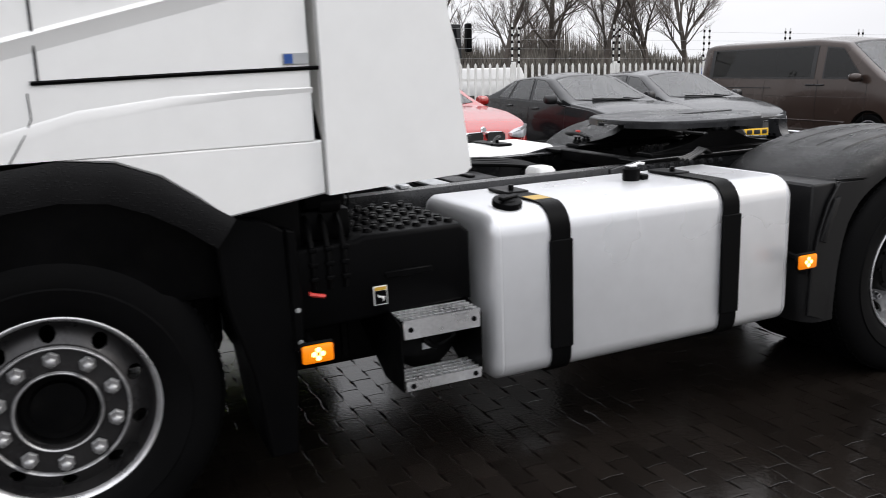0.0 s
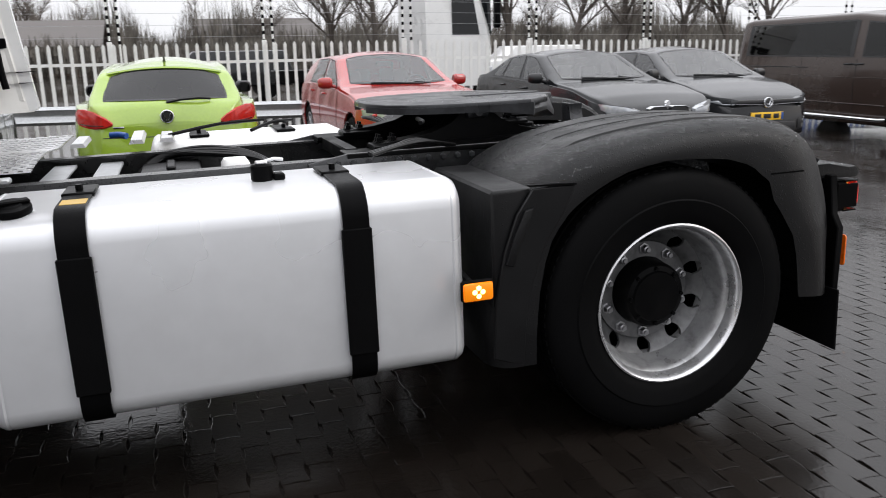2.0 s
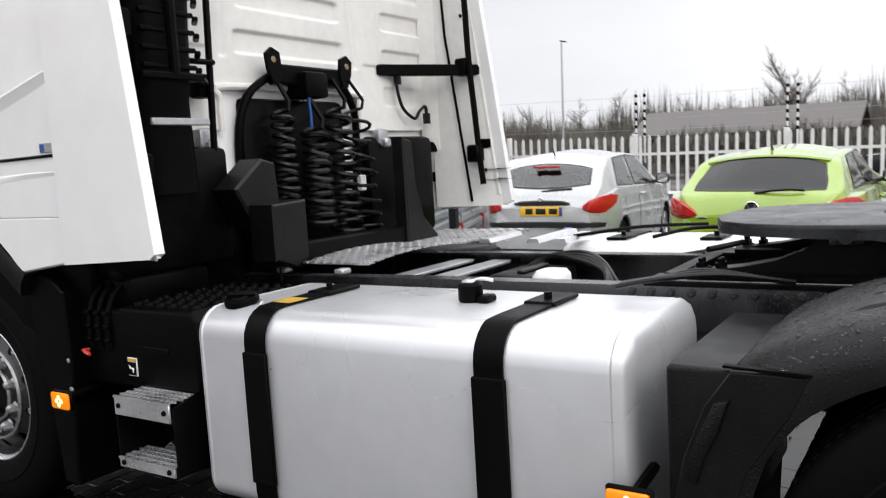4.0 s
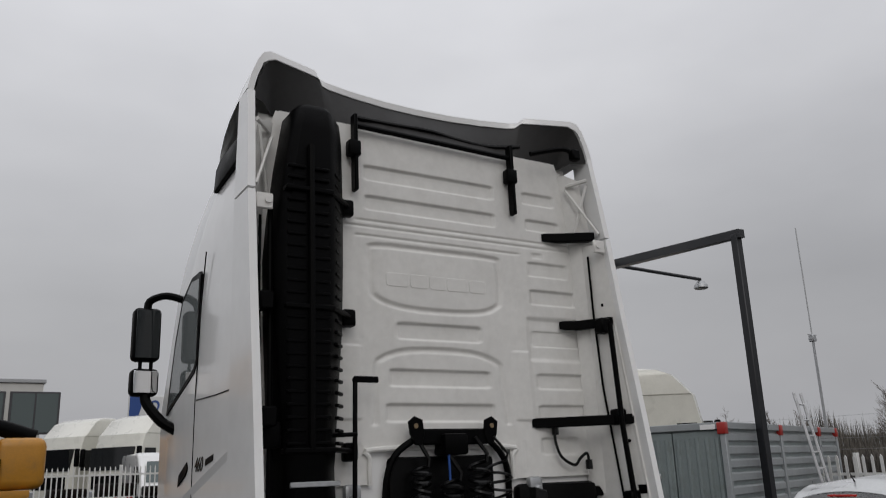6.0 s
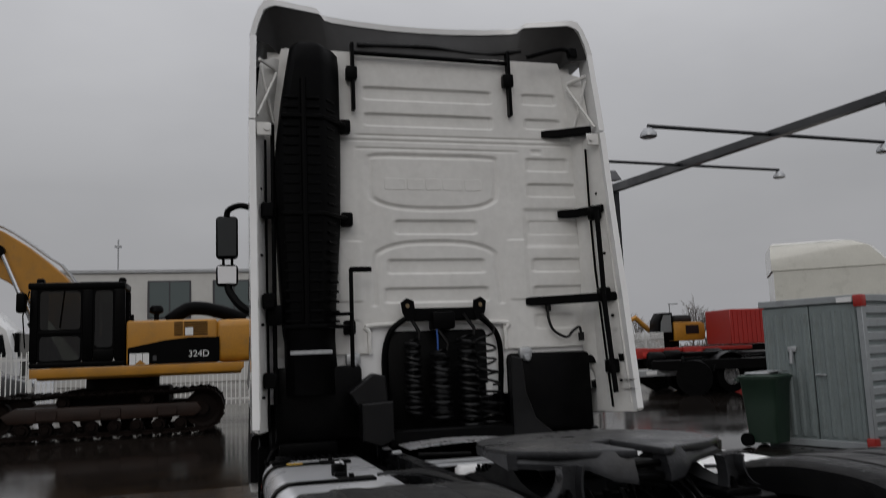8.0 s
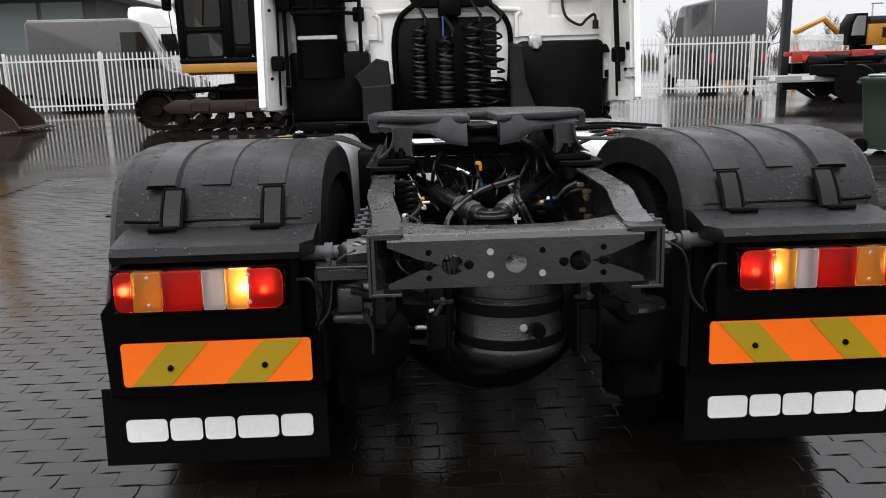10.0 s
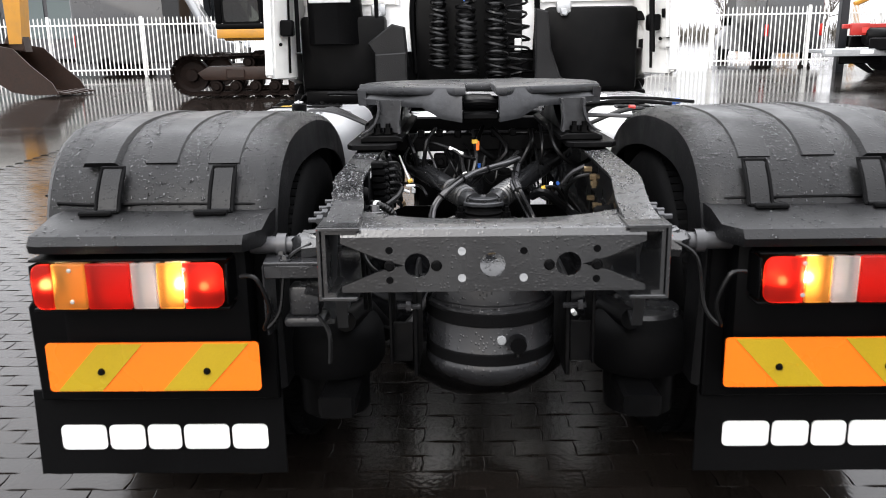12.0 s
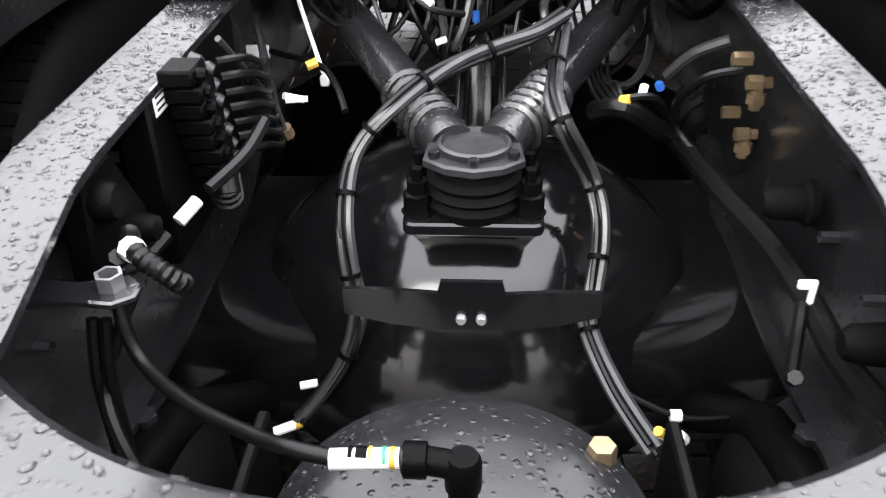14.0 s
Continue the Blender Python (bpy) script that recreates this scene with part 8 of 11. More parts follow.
    for s in (-1, 1):
        for b0, b1, t0, t1 in wins:
            def on_side(u, v):
                yb_, yt_ = b0 + (b1 - b0) * u, t0 + (t1 - t0) * u
                zb, zt = belt(yb_) + 0.02, top(yt_) - spec.get("rail", 0.085)
                y, z = yb_ + (yt_ - yb_) * v, zb + (zt - zb) * v
                return (s * (side_x(y, z) + 0.006), y, z)
            pane("side_window", on_side, lin[::2], lin, spec.get("side_glass", CARGLASS), 0.035, 0.045, Vector((s, 0, 0.2)))
        # mirror, handles and shut lines
        my, mz = spec["mirror"]
        x = side_x(my, mz)
        bm = B()
        loft(bm, [[(s * (x + xx), my + yy * k + sh, mz + 0.06 + zz * k) for yy, zz in rounded(0.15, 0.15, 0.06, 3)] for xx, k, sh in ((0.05, 0.72, 0.0), (0.08, 1.0, 0.0), (0.19, 0.95, -0.01), (0.225, 0.72, -0.02), (0.235, 0.4, -0.025))])
        tube(bm, [(s * (x - 0.02), my, mz), (s * (x + 0.07), my, mz + 0.03)], 0.026, 7)
        mi = part("door_mirror", bm, spec.get("mirror_material", material), t)
        bm = B()
        prism(bm, [(s * (x + 0.145) + px, mz + 0.06 + pz) for px, pz in rounded(0.14, 0.11, 0.04, 3)], 'y', my - 0.082, my - 0.076)
        part("mirror_face", bm, MIRROR, mi)
        for hy in spec.get("handles", ()):
            hz = belt(hy) - 0.09
            bm = B()
            tube(bm, [(s * (side_x(hy + d, hz) + o), hy + d, hz + d * 0.05) for d, o in ((-0.10, 0.0), (-0.08, 0.022), (0.08, 0.022), (0.10, 0.0))], 0.014, 7)
            part("door_handle", bm, spec.get("handle_material", material), t)
        for hy, lean in spec.get("gaps", ()):
            bm = B()
            zz = [0.30 + (belt(hy) - 0.30) * k / 8 for k in range(9)]
            tube(bm, [(s * (side_x(hy + lean * (z - 0.6), z) + 0.0005), hy + lean * (z - 0.6), z) for z in zz], 0.004, 5)
            part("door_gap", bm, GRILLE, t)
        bm = B()
        tube(bm, [(s * (side_x(y, spec.get("crease", 0.70)) + 0.001), y, spec.get("crease", 0.70) + 0.03 * (y < 0) * abs(y) / 2) for y in [yr + (yf - yr) * k / 20 for k in range(21)]], 0.006, 5)
        part("side_crease", bm, material, t)
        for ya in (yf, yr):
            bm = B()
            lathe(bm, [(R + 0.048, 0.0), (R + 0.048, -0.25), (0.05, -0.25)], 24, at(s * (side_x(ya, 0.5) - 0.02), ya, R) @ (AX if s > 0 else AXN))
            part("arch_liner", bm, GRILLE, t)
            car_wheel(t, s * (W0 - 0.03), ya, R, s, R * 0.68)
        slab(t, "door_lining", SEAT, *sorted((s * (W0 * 0.86), s * (W0 * 0.80))), spec["hatch"][0] + 0.25, spec["screen"][0] - 0.1, 0.3, belt(0) - 0.04, 0.02)
    # what shows inside
    slab(t, "cabin_floor", SEAT, -W0 * 0.8, W0 * 0.8, spec["hatch"][0] + 0.12, spec["screen"][0], 0.26, 0.34, 0.02)
    slab(t, "dashboard", SEAT, -W0 * 0.78, W0 * 0.78, spec["screen"][0] - 0.42, spec["screen"][0] - 0.08, 0.55, belt(spec["screen"][0] - 0.3) - 0.01, 0.06)
    rows = spec.get("seats", (spec["screen"][1] - 0.30, spec["screen"][1] - 1.15))
    for k, sy in enumerate(rows):
        for x in ((-0.36, 0.36) if k == 0 else (-0.40, 0.0, 0.40)):
            zs = 0.95 + spec.get("sit", 0.0)
            bm = B()
            loft(bm, [[(x + px, sy - 0.16 * (z - 0.4) + py, z) for px, py in rounded(w, 0.13, 0.05, 3)] for z, w in ((0.40, 0.42), (0.6, 0.46), (zs - 0.12, 0.44), (zs, 0.32))])
            st = part("seat", bm, SEAT, t)
            bm = B()
            loft(bm, [[(x + px, sy - 0.16 * (z - 0.4) + py, z) for px, py in rounded(w, 0.09, 0.04, 3)] for z, w in ((zs + 0.02, 0.20), (zs + 0.05, 0.25), (zs + 0.16, 0.24), (zs + 0.20, 0.17))])
            part("headrest", bm, SEAT, st)
    bm = B()
    sx, sy, sz = -0.36, spec["screen"][0] - 0.55, belt(0) - 0.03
    tube(bm, [(sx + 0.18 * math.cos(a), sy + 0.06 * math.sin(a), sz + 0.17 * math.sin(a)) for a in [2 * math.pi * k / 20 for k in range(21)]], 0.016, 6)
    part("steering_wheel", bm, GRILLE, t)
    slab(t, "inner_mirror", GRILLE, -0.11, 0.11, spec["screen"][1] - 0.02, spec["screen"][1] + 0.02, top(spec["screen"][1]) - 0.16, top(spec["screen"][1]) - 0.09, 0.015)

    def patch(nm, mt, shape, front, out=0.012, parent=None, depth=0.06):
        """A lamp or panel bent round the nose or tail; shape: rows of x, lower and upper z."""
        d = 1 if front else -1
        bm = B()
        fine = []
        for (xa, la, ha), (xb, lb, hb) in zip(shape, shape[1:]):
            fine += [(xa + (xb - xa) * k / 4, la + (lb - la) * k / 4, ha + (hb - ha) * k / 4) for k in range(4)]
        fine.append(shape[-1])
        rr = []
        for x, lo, hi in fine:
            ye, b = end_y(min(abs(x) / 0.975, W0 * 0.999), front), min(0.012, (hi - lo) * 0.3)
            dd = d * out
            rr.append([(x, ye - d * depth, lo), (x, ye + dd * 0.3, lo), (x, ye + dd, lo + b), (x, ye + dd, hi - b), (x, ye + dd * 0.3, hi), (x, ye - d * depth, hi)])
        loft(bm, rr)
        return part(nm, bm, mt, parent or t)

    spec["details"](t, L, W0, top, patch, material)
    return t


def both(rows, s):
    return [(s * x, lo, hi) for x, lo, hi in rows]


def slab(parent, name, material, x0, x1, y0, y1, z0, z1, bev=0.01, label="", seg=2):
    bm = B()
    box(bm, x0, x1, y0, y1, z0, z1, min(bev, (x1 - x0) * 0.45, (y1 - y0) * 0.45, (z1 - z0) * 0.45), seg)
    return part(name, bm, material, parent, label)


def number_plate(t, y, z, d, x=0.0):
    p = slab(t, "number_plate", PLATE, x - 0.26, x + 0.26, *sorted((y, y + d * 0.012)), z - 0.055, z + 0.055, 0.004)
    yy = y + d * 0.013
    for k, (a, b) in enumerate(((-0.19, -0.10), (-0.06, 0.06), (0.10, 0.20))):
        slab(p, "plate_bar", GRILLE, x + a, x + b, *sorted((yy, yy + d * 0.003)), z - 0.032, z + 0.032, 0.002)
    slab(p, "plate_edge", BLUEP, *sorted((x - d * 0.222, x - d * 0.258)), *sorted((yy, yy + d * 0.002)), z - 0.05, z + 0.05, 0.001)


def disc(t, name, material, x, y, z, r, d, h=0.012):
    bm = B()
    lathe(bm, [(0.0, h), (r * 0.8, h), (r, h * 0.4), (r, 0.0)], 20, at(x, y, z) @ (AY if d > 0 else AYN))
    return part(name, bm, material, t)


def round_badge(t, y, z, r, d):
    """A chromed ring round a black field."""
    b = disc(t, "round_badge", GRILLE, 0, y, z, r * 0.92, d, 0.014)
    bm = B()
    tube(bm, [(r * math.cos(a), y + d * 0.014, z + r * math.sin(a)) for a in [2 * math.pi * k / 24 for k in range(25)]], r * 0.14, 6)
    tube(bm, [(-0.6 * r, y + d * 0.016, z + 0.6 * r), (-0.18 * r, y + d * 0.016, z - 0.62 * r), (0.0, y + d * 0.016, z + 0.05 * r), (0.18 * r, y + d * 0.016, z - 0.62 * r), (0.6 * r, y + d * 0.016, z + 0.6 * r)], r * 0.11, 5)
    part("badge_ring", bm, CHROME, b)


def coupe_details(t, L, Wd, top, patch, material):
    y = -L / 2
    for s in (-1, 1):
        lamp = patch("tail_lamp", TAILR, both([(0.50, 0.775, 0.80), (0.56, 0.755, 0.85), (0.66, 0.745, 0.905), (0.76, 0.75, 0.93), (0.83, 0.765, 0.925), (0.865, 0.80, 0.885)], s), False, 0.016, depth=0.16)
        patch("lamp_band", TAILD, both([(0.58, 0.765, 0.79), (0.70, 0.76, 0.79), (0.82, 0.775, 0.80)], s), False, 0.018, lamp, depth=0.1)
        patch("reflector", TAILR, both([(0.50, 0.42, 0.45), (0.66, 0.42, 0.455)], s), False, 0.01)
    round_badge(t, y - 0.006, 0.845, 0.058, -1)
    slab(t, "maker_mark", CHROME, -0.50, -0.40, y - 0.006, y + 0.01, 0.745, 0.765, 0.002)
    bm = B()
    tube(bm, [(0.0, y + 0.115, 0.975), (0.14, y + 0.10, 1.0), (0.30, y + 0.10, 1.01), (0.42, y + 0.13, 1.0)], 0.016, 6)
    part("rear_wiper", bm, GRILLE, t)
    patch("boot_gap", GRILLE, [(-0.60, 0.655, 0.663), (0.0, 0.65, 0.658), (0.60, 0.655, 0.663)], False, 0.003)
    patch("lower_valance", GRILLE, [(-0.66, 0.24, 0.36), (0.0, 0.22, 0.38), (0.66, 0.24, 0.36)], False, 0.01)
    bm = B()
    tube(bm, [(0, y + 0.85, top(y + 0.85) - 0.01), (0, y + 0.80, top(y + 0.80) + 0.06)], (0.018, 0.006), 6)
    part("aerial", bm, GRILLE, t)
    bm = B()
    rr = []
    for k in range(13):
        x = -0.56 + 1.12 * k / 12
        ye = y + 0.58 + 0.05 * (x / 0.56) ** 2
        z = top(y + 0.70) - 0.03 - 0.055 * (x / 0.56) ** 2
        rr.append([(x, ye + 0.16, z + 0.035), (x, ye, z + 0.012), (x, ye - 0.012, z - 0.004), (x, ye + 0.01, z - 0.02), (x, ye + 0.16, z - 0.01)])
    loft(bm, rr)
    part("roof_spoiler", bm, material, t)


def small_hatch_details(t, L, Wd, top, patch, material):
    y = -L / 2
    for s in (-1, 1):
        patch("tail_lamp", TAILR, both([(0.50, 0.75, 0.80), (0.58, 0.715, 0.86), (0.68, 0.70, 0.895), (0.76, 0.70, 0.91), (0.80, 0.73, 0.90)], s), False, 0.014, depth=0.16)
    h = patch("handle_bar", GRILLE, [(-0.34, 0.825, 0.83), (-0.25, 0.805, 0.855), (0.0, 0.80, 0.862), (0.25, 0.805, 0.855), (0.34, 0.825, 0.83)], False, 0.02)
    number_plate(t, y - 0.004, 0.735, -1)
    disc(t, "badge", CHROME, 0.0, y - 0.02, 0.875, 0.03, -1, 0.01)
    patch("bumper_strip", GRILLE, [(-0.80, 0.53, 0.60), (-0.6, 0.54, 0.61), (0.0, 0.545, 0.615), (0.6, 0.54, 0.61), (0.80, 0.53, 0.60)], False, 0.03)
    bm = B()
    tube(bm, [(-0.02, y + 0.10, 0.955), (0.14, y + 0.10, 0.975), (0.34, y + 0.12, 0.985)], 0.012, 6)
    part("rear_wiper", bm, GRILLE, t)
    bm = B()
    tube(bm, [(0, y + 0.55, top(y + 0.55) - 0.01), (0, y + 0.46, top(y + 0.5) + 0.12)], (0.010, 0.004), 6)
    part("aerial", bm, GRILLE, t)
    slab(t, "brake_lamp", TAILR, -0.15, 0.15, y + 0.20, y + 0.26, top(y + 0.36) - 0.06, top(y + 0.36) - 0.035, 0.006)


def front_details(style):
    def f(t, L, Wd, top, patch, material):
        y = L / 2
        if style in ("red", "black"):
            dz = 0.0 if style == "red" else -0.02
            for s in (-1, 1):
                h = patch("headlamp", HEADL, both([(0.40, 0.62 + dz, 0.665 + dz), (0.50, 0.60 + dz, 0.70 + dz), (0.64, 0.605 + dz, 0.725 + dz), (0.76, 0.63 + dz, 0.745 + dz), (0.82, 0.68 + dz, 0.75 + dz)], s), True, 0.008, depth=0.2)
                patch("lamp_brow", GRILLE, both([(0.42, 0.665 + dz, 0.672 + dz), (0.62, 0.72 + dz, 0.73 + dz), (0.80, 0.747 + dz, 0.757 + dz)], s), True, 0.011, h)
                g = patch("kidney_grille", GRILLE, both([(0.035, 0.55, 0.675), (0.06, 0.53, 0.69), (0.24, 0.53, 0.685), (0.29, 0.57, 0.66)], s), True, 0.016)
                patch("grille_rim", CHROME, both([(0.03, 0.675, 0.69), (0.06, 0.688, 0.70), (0.24, 0.685, 0.697), (0.30, 0.66, 0.67)], s), True, 0.02, g)
                patch("fog_lamp", HEADL, both([(0.56, 0.33, 0.38), (0.62, 0.31, 0.40), (0.70, 0.33, 0.39)], s), True, 0.01)
                patch("side_intake", GRILLE, both([(0.46, 0.29, 0.39), (0.60, 0.28, 0.42), (0.76, 0.33, 0.42)], s), True, 0.004)
            disc(t, "round_badge", CHROME, 0, y - 0.05, 0.725, 0.04, 1, 0.03)
            patch("lower_intake", GRILLE, [(-0.44, 0.27, 0.38), (0.0, 0.26, 0.39), (0.44, 0.27, 0.38)], True, 0.006)
            number_plate(t, y + 0.012, 0.455, 1)
        else:
            for s in (-1, 1):
                h = patch("headlamp", HEADD, both([(0.44, 0.665, 0.71), (0.54, 0.64, 0.735), (0.68, 0.64, 0.755), (0.78, 0.665, 0.77), (0.83, 0.72, 0.775)], s), True, 0.008, depth=0.2)
                patch("lamp_light", HEADL, both([(0.52, 0.65, 0.665), (0.66, 0.65, 0.67), (0.70, 0.66, 0.72), (0.78, 0.685, 0.71)], s), True, 0.012, h)
                patch("side_intake", GRILLE, both([(0.52, 0.30, 0.43), (0.64, 0.29, 0.46), (0.78, 0.34, 0.47)], s), True, 0.005)
            g = patch("grille", GRILLE, [(-0.45, 0.655, 0.715), (0.0, 0.64, 0.71), (0.45, 0.655, 0.715)], True, 0.010)
            patch("grille_line", CHROME, [(-0.50, 0.655, 0.665), (0.0, 0.635, 0.646), (0.50, 0.655, 0.665)], True, 0.016, g)
            round_badge(t, y + 0.012, 0.675, 0.064, 1)
            number_plate(t, y + 0.012, 0.485, 1)
            patch("lower_intake", GRILLE, [(-0.48, 0.26, 0.40), (0.0, 0.24, 0.41), (0.48, 0.26, 0.40)], True, 0.008)
        for s in (-1, 1):
            bm = B()
            yb = {"red": 0.80, "black": 0.83, "grey": 0.98}[style]
            tube(bm, [(s * 0.05 - 0.35, yb - 0.01, top(yb) + 0.015), (s * 0.3 + 0.1, yb - 0.10, top(yb - 0.10) + 0.012)], 0.011, 6)
            part("wiper", bm, GRILLE, t)
    return f


def van_details(t, L, Wd, top, patch, material):
    y = L / 2
    for s in (-1, 1):
        h = patch("headlamp", HEADL, both([(0.52, 0.87, 0.93), (0.60, 0.83, 1.0), (0.74, 0.83, 1.03), (0.84, 0.86, 1.05), (0.90, 0.93, 1.05)], s), True, 0.008, depth=0.2)
        patch("fog_lamp", HEADL, both([(0.60, 0.45, 0.49), (0.68, 0.43, 0.53), (0.76, 0.45, 0.50)], s), True, 0.01)
        bm = B()
        tube(bm, [(s * (Wd + 0.03), -1.35, 0.30), (s * (Wd + 0.06), -1.2, 0.29), (s * (Wd + 0.06), 1.2, 0.29), (s * (Wd + 0.03), 1.35, 0.30)], 0.035, 10)
        for yy in (-1.0, 0.0, 1.0):
            box(bm, *sorted((s * (Wd - 0.1), s * (Wd + 0.05))), yy - 0.03, yy + 0.03, 0.27, 0.30, 0.004, 1)
        part("side_bar", bm, CHROME, t)
        slab(t, "slide_track", GRILLE, *sorted((s * (Wd * 0.97), s * (Wd * 0.975 + 0.012))), -2.3, -0.55, 1.09, 1.105, 0.004)
        bm = B()
        tube(bm, [(s * (Wd * 0.985), yy, 0.52) for yy in (-2.2, 0.0, 1.25)], 0.012, 6)
        part("rub_strip", bm, material, t)
    g = patch("grille", GRILLE, [(-0.55, 0.85, 0.96), (0.0, 0.85, 0.965), (0.55, 0.85, 0.96)], True, 0.012)
    for z in (0.885, 0.925):
        patch("grille_line", CHROME, [(-0.54, z, z + 0.012), (0.0, z, z + 0.012), (0.54, z, z + 0.012)], True, 0.018, g)
    for z in (0.62, 0.67, 0.72):
        patch("lower_grille", GRILLE, [(-0.60, z, z + 0.03), (0.0, z, z + 0.03), (0.60, z, z + 0.03)], True, 0.01)
    round_badge(t, y + 0.014, 0.905, 0.085, 1)
    number_plate(t, y + 0.012, 0.52, 1)
    for s in (-1, 1):
        bm = B()
        tube(bm, [(s * 0.1 - 0.3, 2.0, top(2.0) + 0.02), (s * 0.3 + 0.25, 1.86, top(1.86) + 0.015)], 0.012, 6)
        part("wiper", bm, GRILLE, t)
    bm = B()
    tube(bm, [(-0.62, -2.3, 1.97), (-0.60, 0.0, 2.0), (-0.60, 0.8, 1.97)], 0.012, 6)
    part("roof_seam", bm, material, t)


LIME = paint("lime_green_paint", (0.25, 0.37, 0.035), 0.16)
SILVER = paint("silver_car_paint", (0.47, 0.48, 0.48), 0.28, 0.4)
REDC = paint("red_car_paint", (0.33, 0.020, 0.018), 0.22)
BLACKC = paint("black_car_paint", (0.006, 0.0065, 0.0075), 0.16, coat=0.35, spec=0.2)
GREYC = paint("dark_grey_car_paint", (0.015, 0.0155, 0.017), 0.2, coat=0.4, spec=0.3)
BROWNC = paint("brown_van_paint", (0.042, 0.028, 0.023), 0.25, 0.2, coat=0.5, spec=0.35)
TAILD = mat("dark_red_lamp_band", (0.10, 0.01, 0.01), 0.15, vary=0.1)
HEADD = mat("smoked_headlamp", (0.05, 0.052, 0.055), 0.08, metal=0.4, vary=0.3, grain=20)

# noses to the truck (yaw 90) or to the fence (yaw -90)
car("green_coupe", "lime green wet coupe parked with its tail to the truck", "car", pose(4.72 + 2.12, 2.98, ground_height(6, 3), 0, 0, -91), LIME,
    dict(length=4.25, width=1.81, axle_front=1.26, axle_rear=-1.32, wheel=0.33, tumble=0.34, base=0.83, crown=0.09, tail=(0.30, 0.55, 2.2),
         top=[(-2.125, 0.70), (-2.11, 0.87), (-2.05, 0.965), (-1.98, 0.985), (-1.50, 1.315), (-1.25, 1.365), (-0.35, 1.405), (0.0, 1.38), (0.85, 0.985), (1.3, 0.91), (1.8, 0.80), (2.06, 0.66), (2.125, 0.52)],
         belt=[(-2.125, 0.66), (-2.05, 0.90), (-1.6, 0.955), (-0.8, 0.95), (0.8, 0.92), (1.4, 0.84), (2.0, 0.62), (2.125, 0.48)],
         screen=(0.86, 0.02), hatch=(-1.985, -1.52), windows=((0.66, -0.52, -0.04, -0.56), (-0.60, -1.40, -0.64, -1.10)), mirror=(0.50, 0.95), handles=(-0.38,), gaps=((0.72, 0.0), (-0.58, -0.08)), details=coupe_details, mirror_material=GRILLE))
car("silver_hatchback", "silver wet hatchback parked with its tail to the truck", "car", pose(5.55 + 1.95, 5.74, ground_height(7, 5.5), 0, 0, -84), SILVER,
    dict(length=3.83, width=1.66, axle_front=1.15, axle_rear=-1.29, wheel=0.29, tumble=0.30, base=0.90, crown=0.07, tail=(0.30, 0.5, 2.4),
         top=[(-1.915, 0.72), (-1.90, 0.86), (-1.84, 0.95), (-1.80, 0.97), (-1.56, 1.30), (-1.30, 1.40), (-0.4, 1.435), (0.15, 1.40), (1.0, 0.98), (1.4, 0.87), (1.75, 0.74), (1.915, 0.52)],
         belt=[(-1.915, 0.68), (-1.84, 0.88), (-1.4, 0.97), (0.8, 0.90), (1.2, 0.83), (1.75, 0.66), (1.915, 0.48)],
         screen=(1.0, 0.18), hatch=(-1.80, -1.57), rear_glass=CARGLASS, windows=((0.80, -0.45, 0.12, -0.48), (-0.52, -1.30, -0.55, -1.12)), mirror=(0.66, 0.93), handles=(-0.30,), gaps=((0.78, 0.0), (-0.48, 0.0)), details=small_hatch_details, mirror_material=GRILLE))
car("red_hatchback", "red wet hatchback parked with its nose to the truck", "car", pose(5.55 + 2.16, 0.08, ground_height(7, 0), 0, 0, 92), REDC,
    dict(length=4.32, width=1.765, axle_front=1.40, axle_rear=-1.29, wheel=0.32, tumble=0.36,
         top=[(-2.16, 0.70), (-2.13, 0.90), (-2.0, 1.02), (-1.62, 1.32), (-1.35, 1.385), (-0.5, 1.42), (-0.08, 1.385), (0.74, 0.985), (1.3, 0.93), (1.8, 0.83), (2.08, 0.70), (2.16, 0.56)],
         belt=[(-2.16, 0.66), (-2.0, 0.93), (-1.2, 0.97), (0.6, 0.93), (1.3, 0.87), (1.9, 0.72), (2.16, 0.50)],
         screen=(0.76, -0.06), hatch=(-1.98, -1.64), rear_glass=CARGLASS, windows=((0.56, -0.36, -0.12, -0.40), (-0.44, -1.28, -0.48, -1.12)), mirror=(0.42, 0.96), handles=(-0.20, -1.0), gaps=((0.66, 0.0), (-0.40, 0.0)), details=front_details("red")))
car("black_saloon", "black wet saloon parked with its nose to the truck", "car", pose(5.35 + 2.27, -2.94, ground_height(7, -2.6), 0, 0, 92), BLACKC,
    dict(length=4.53, width=1.82, axle_front=1.48, axle_rear=-1.28, wheel=0.32, tumble=0.36, crown=0.06,
         top=[(-2.265, 0.72), (-2.22, 1.0), (-2.10, 1.04), (-1.70, 1.07), (-1.10, 1.35), (-0.9, 1.385), (-0.45, 1.42), (-0.06, 1.385), (0.78, 0.985), (1.3, 0.93), (1.85, 0.83), (2.18, 0.69), (2.265, 0.54)],
         belt=[(-2.265, 0.68), (-2.1, 0.95), (-1.5, 1.0), (0.6, 0.93), (1.3, 0.87), (1.95, 0.72), (2.265, 0.48)],
         screen=(0.80, -0.04), hatch=(-1.68, -1.12), rear_glass=CARGLASS, windows=((0.60, -0.30, -0.10, -0.34), (-0.38, -1.00, -0.42, -0.86), (-1.05, -1.38, -0.91, -1.02)), mirror=(0.44, 0.96), handles=(-0.15, -0.95), gaps=((0.68, 0.0), (-0.34, 0.0)), details=front_details("black"), mirror_material=GRILLE))
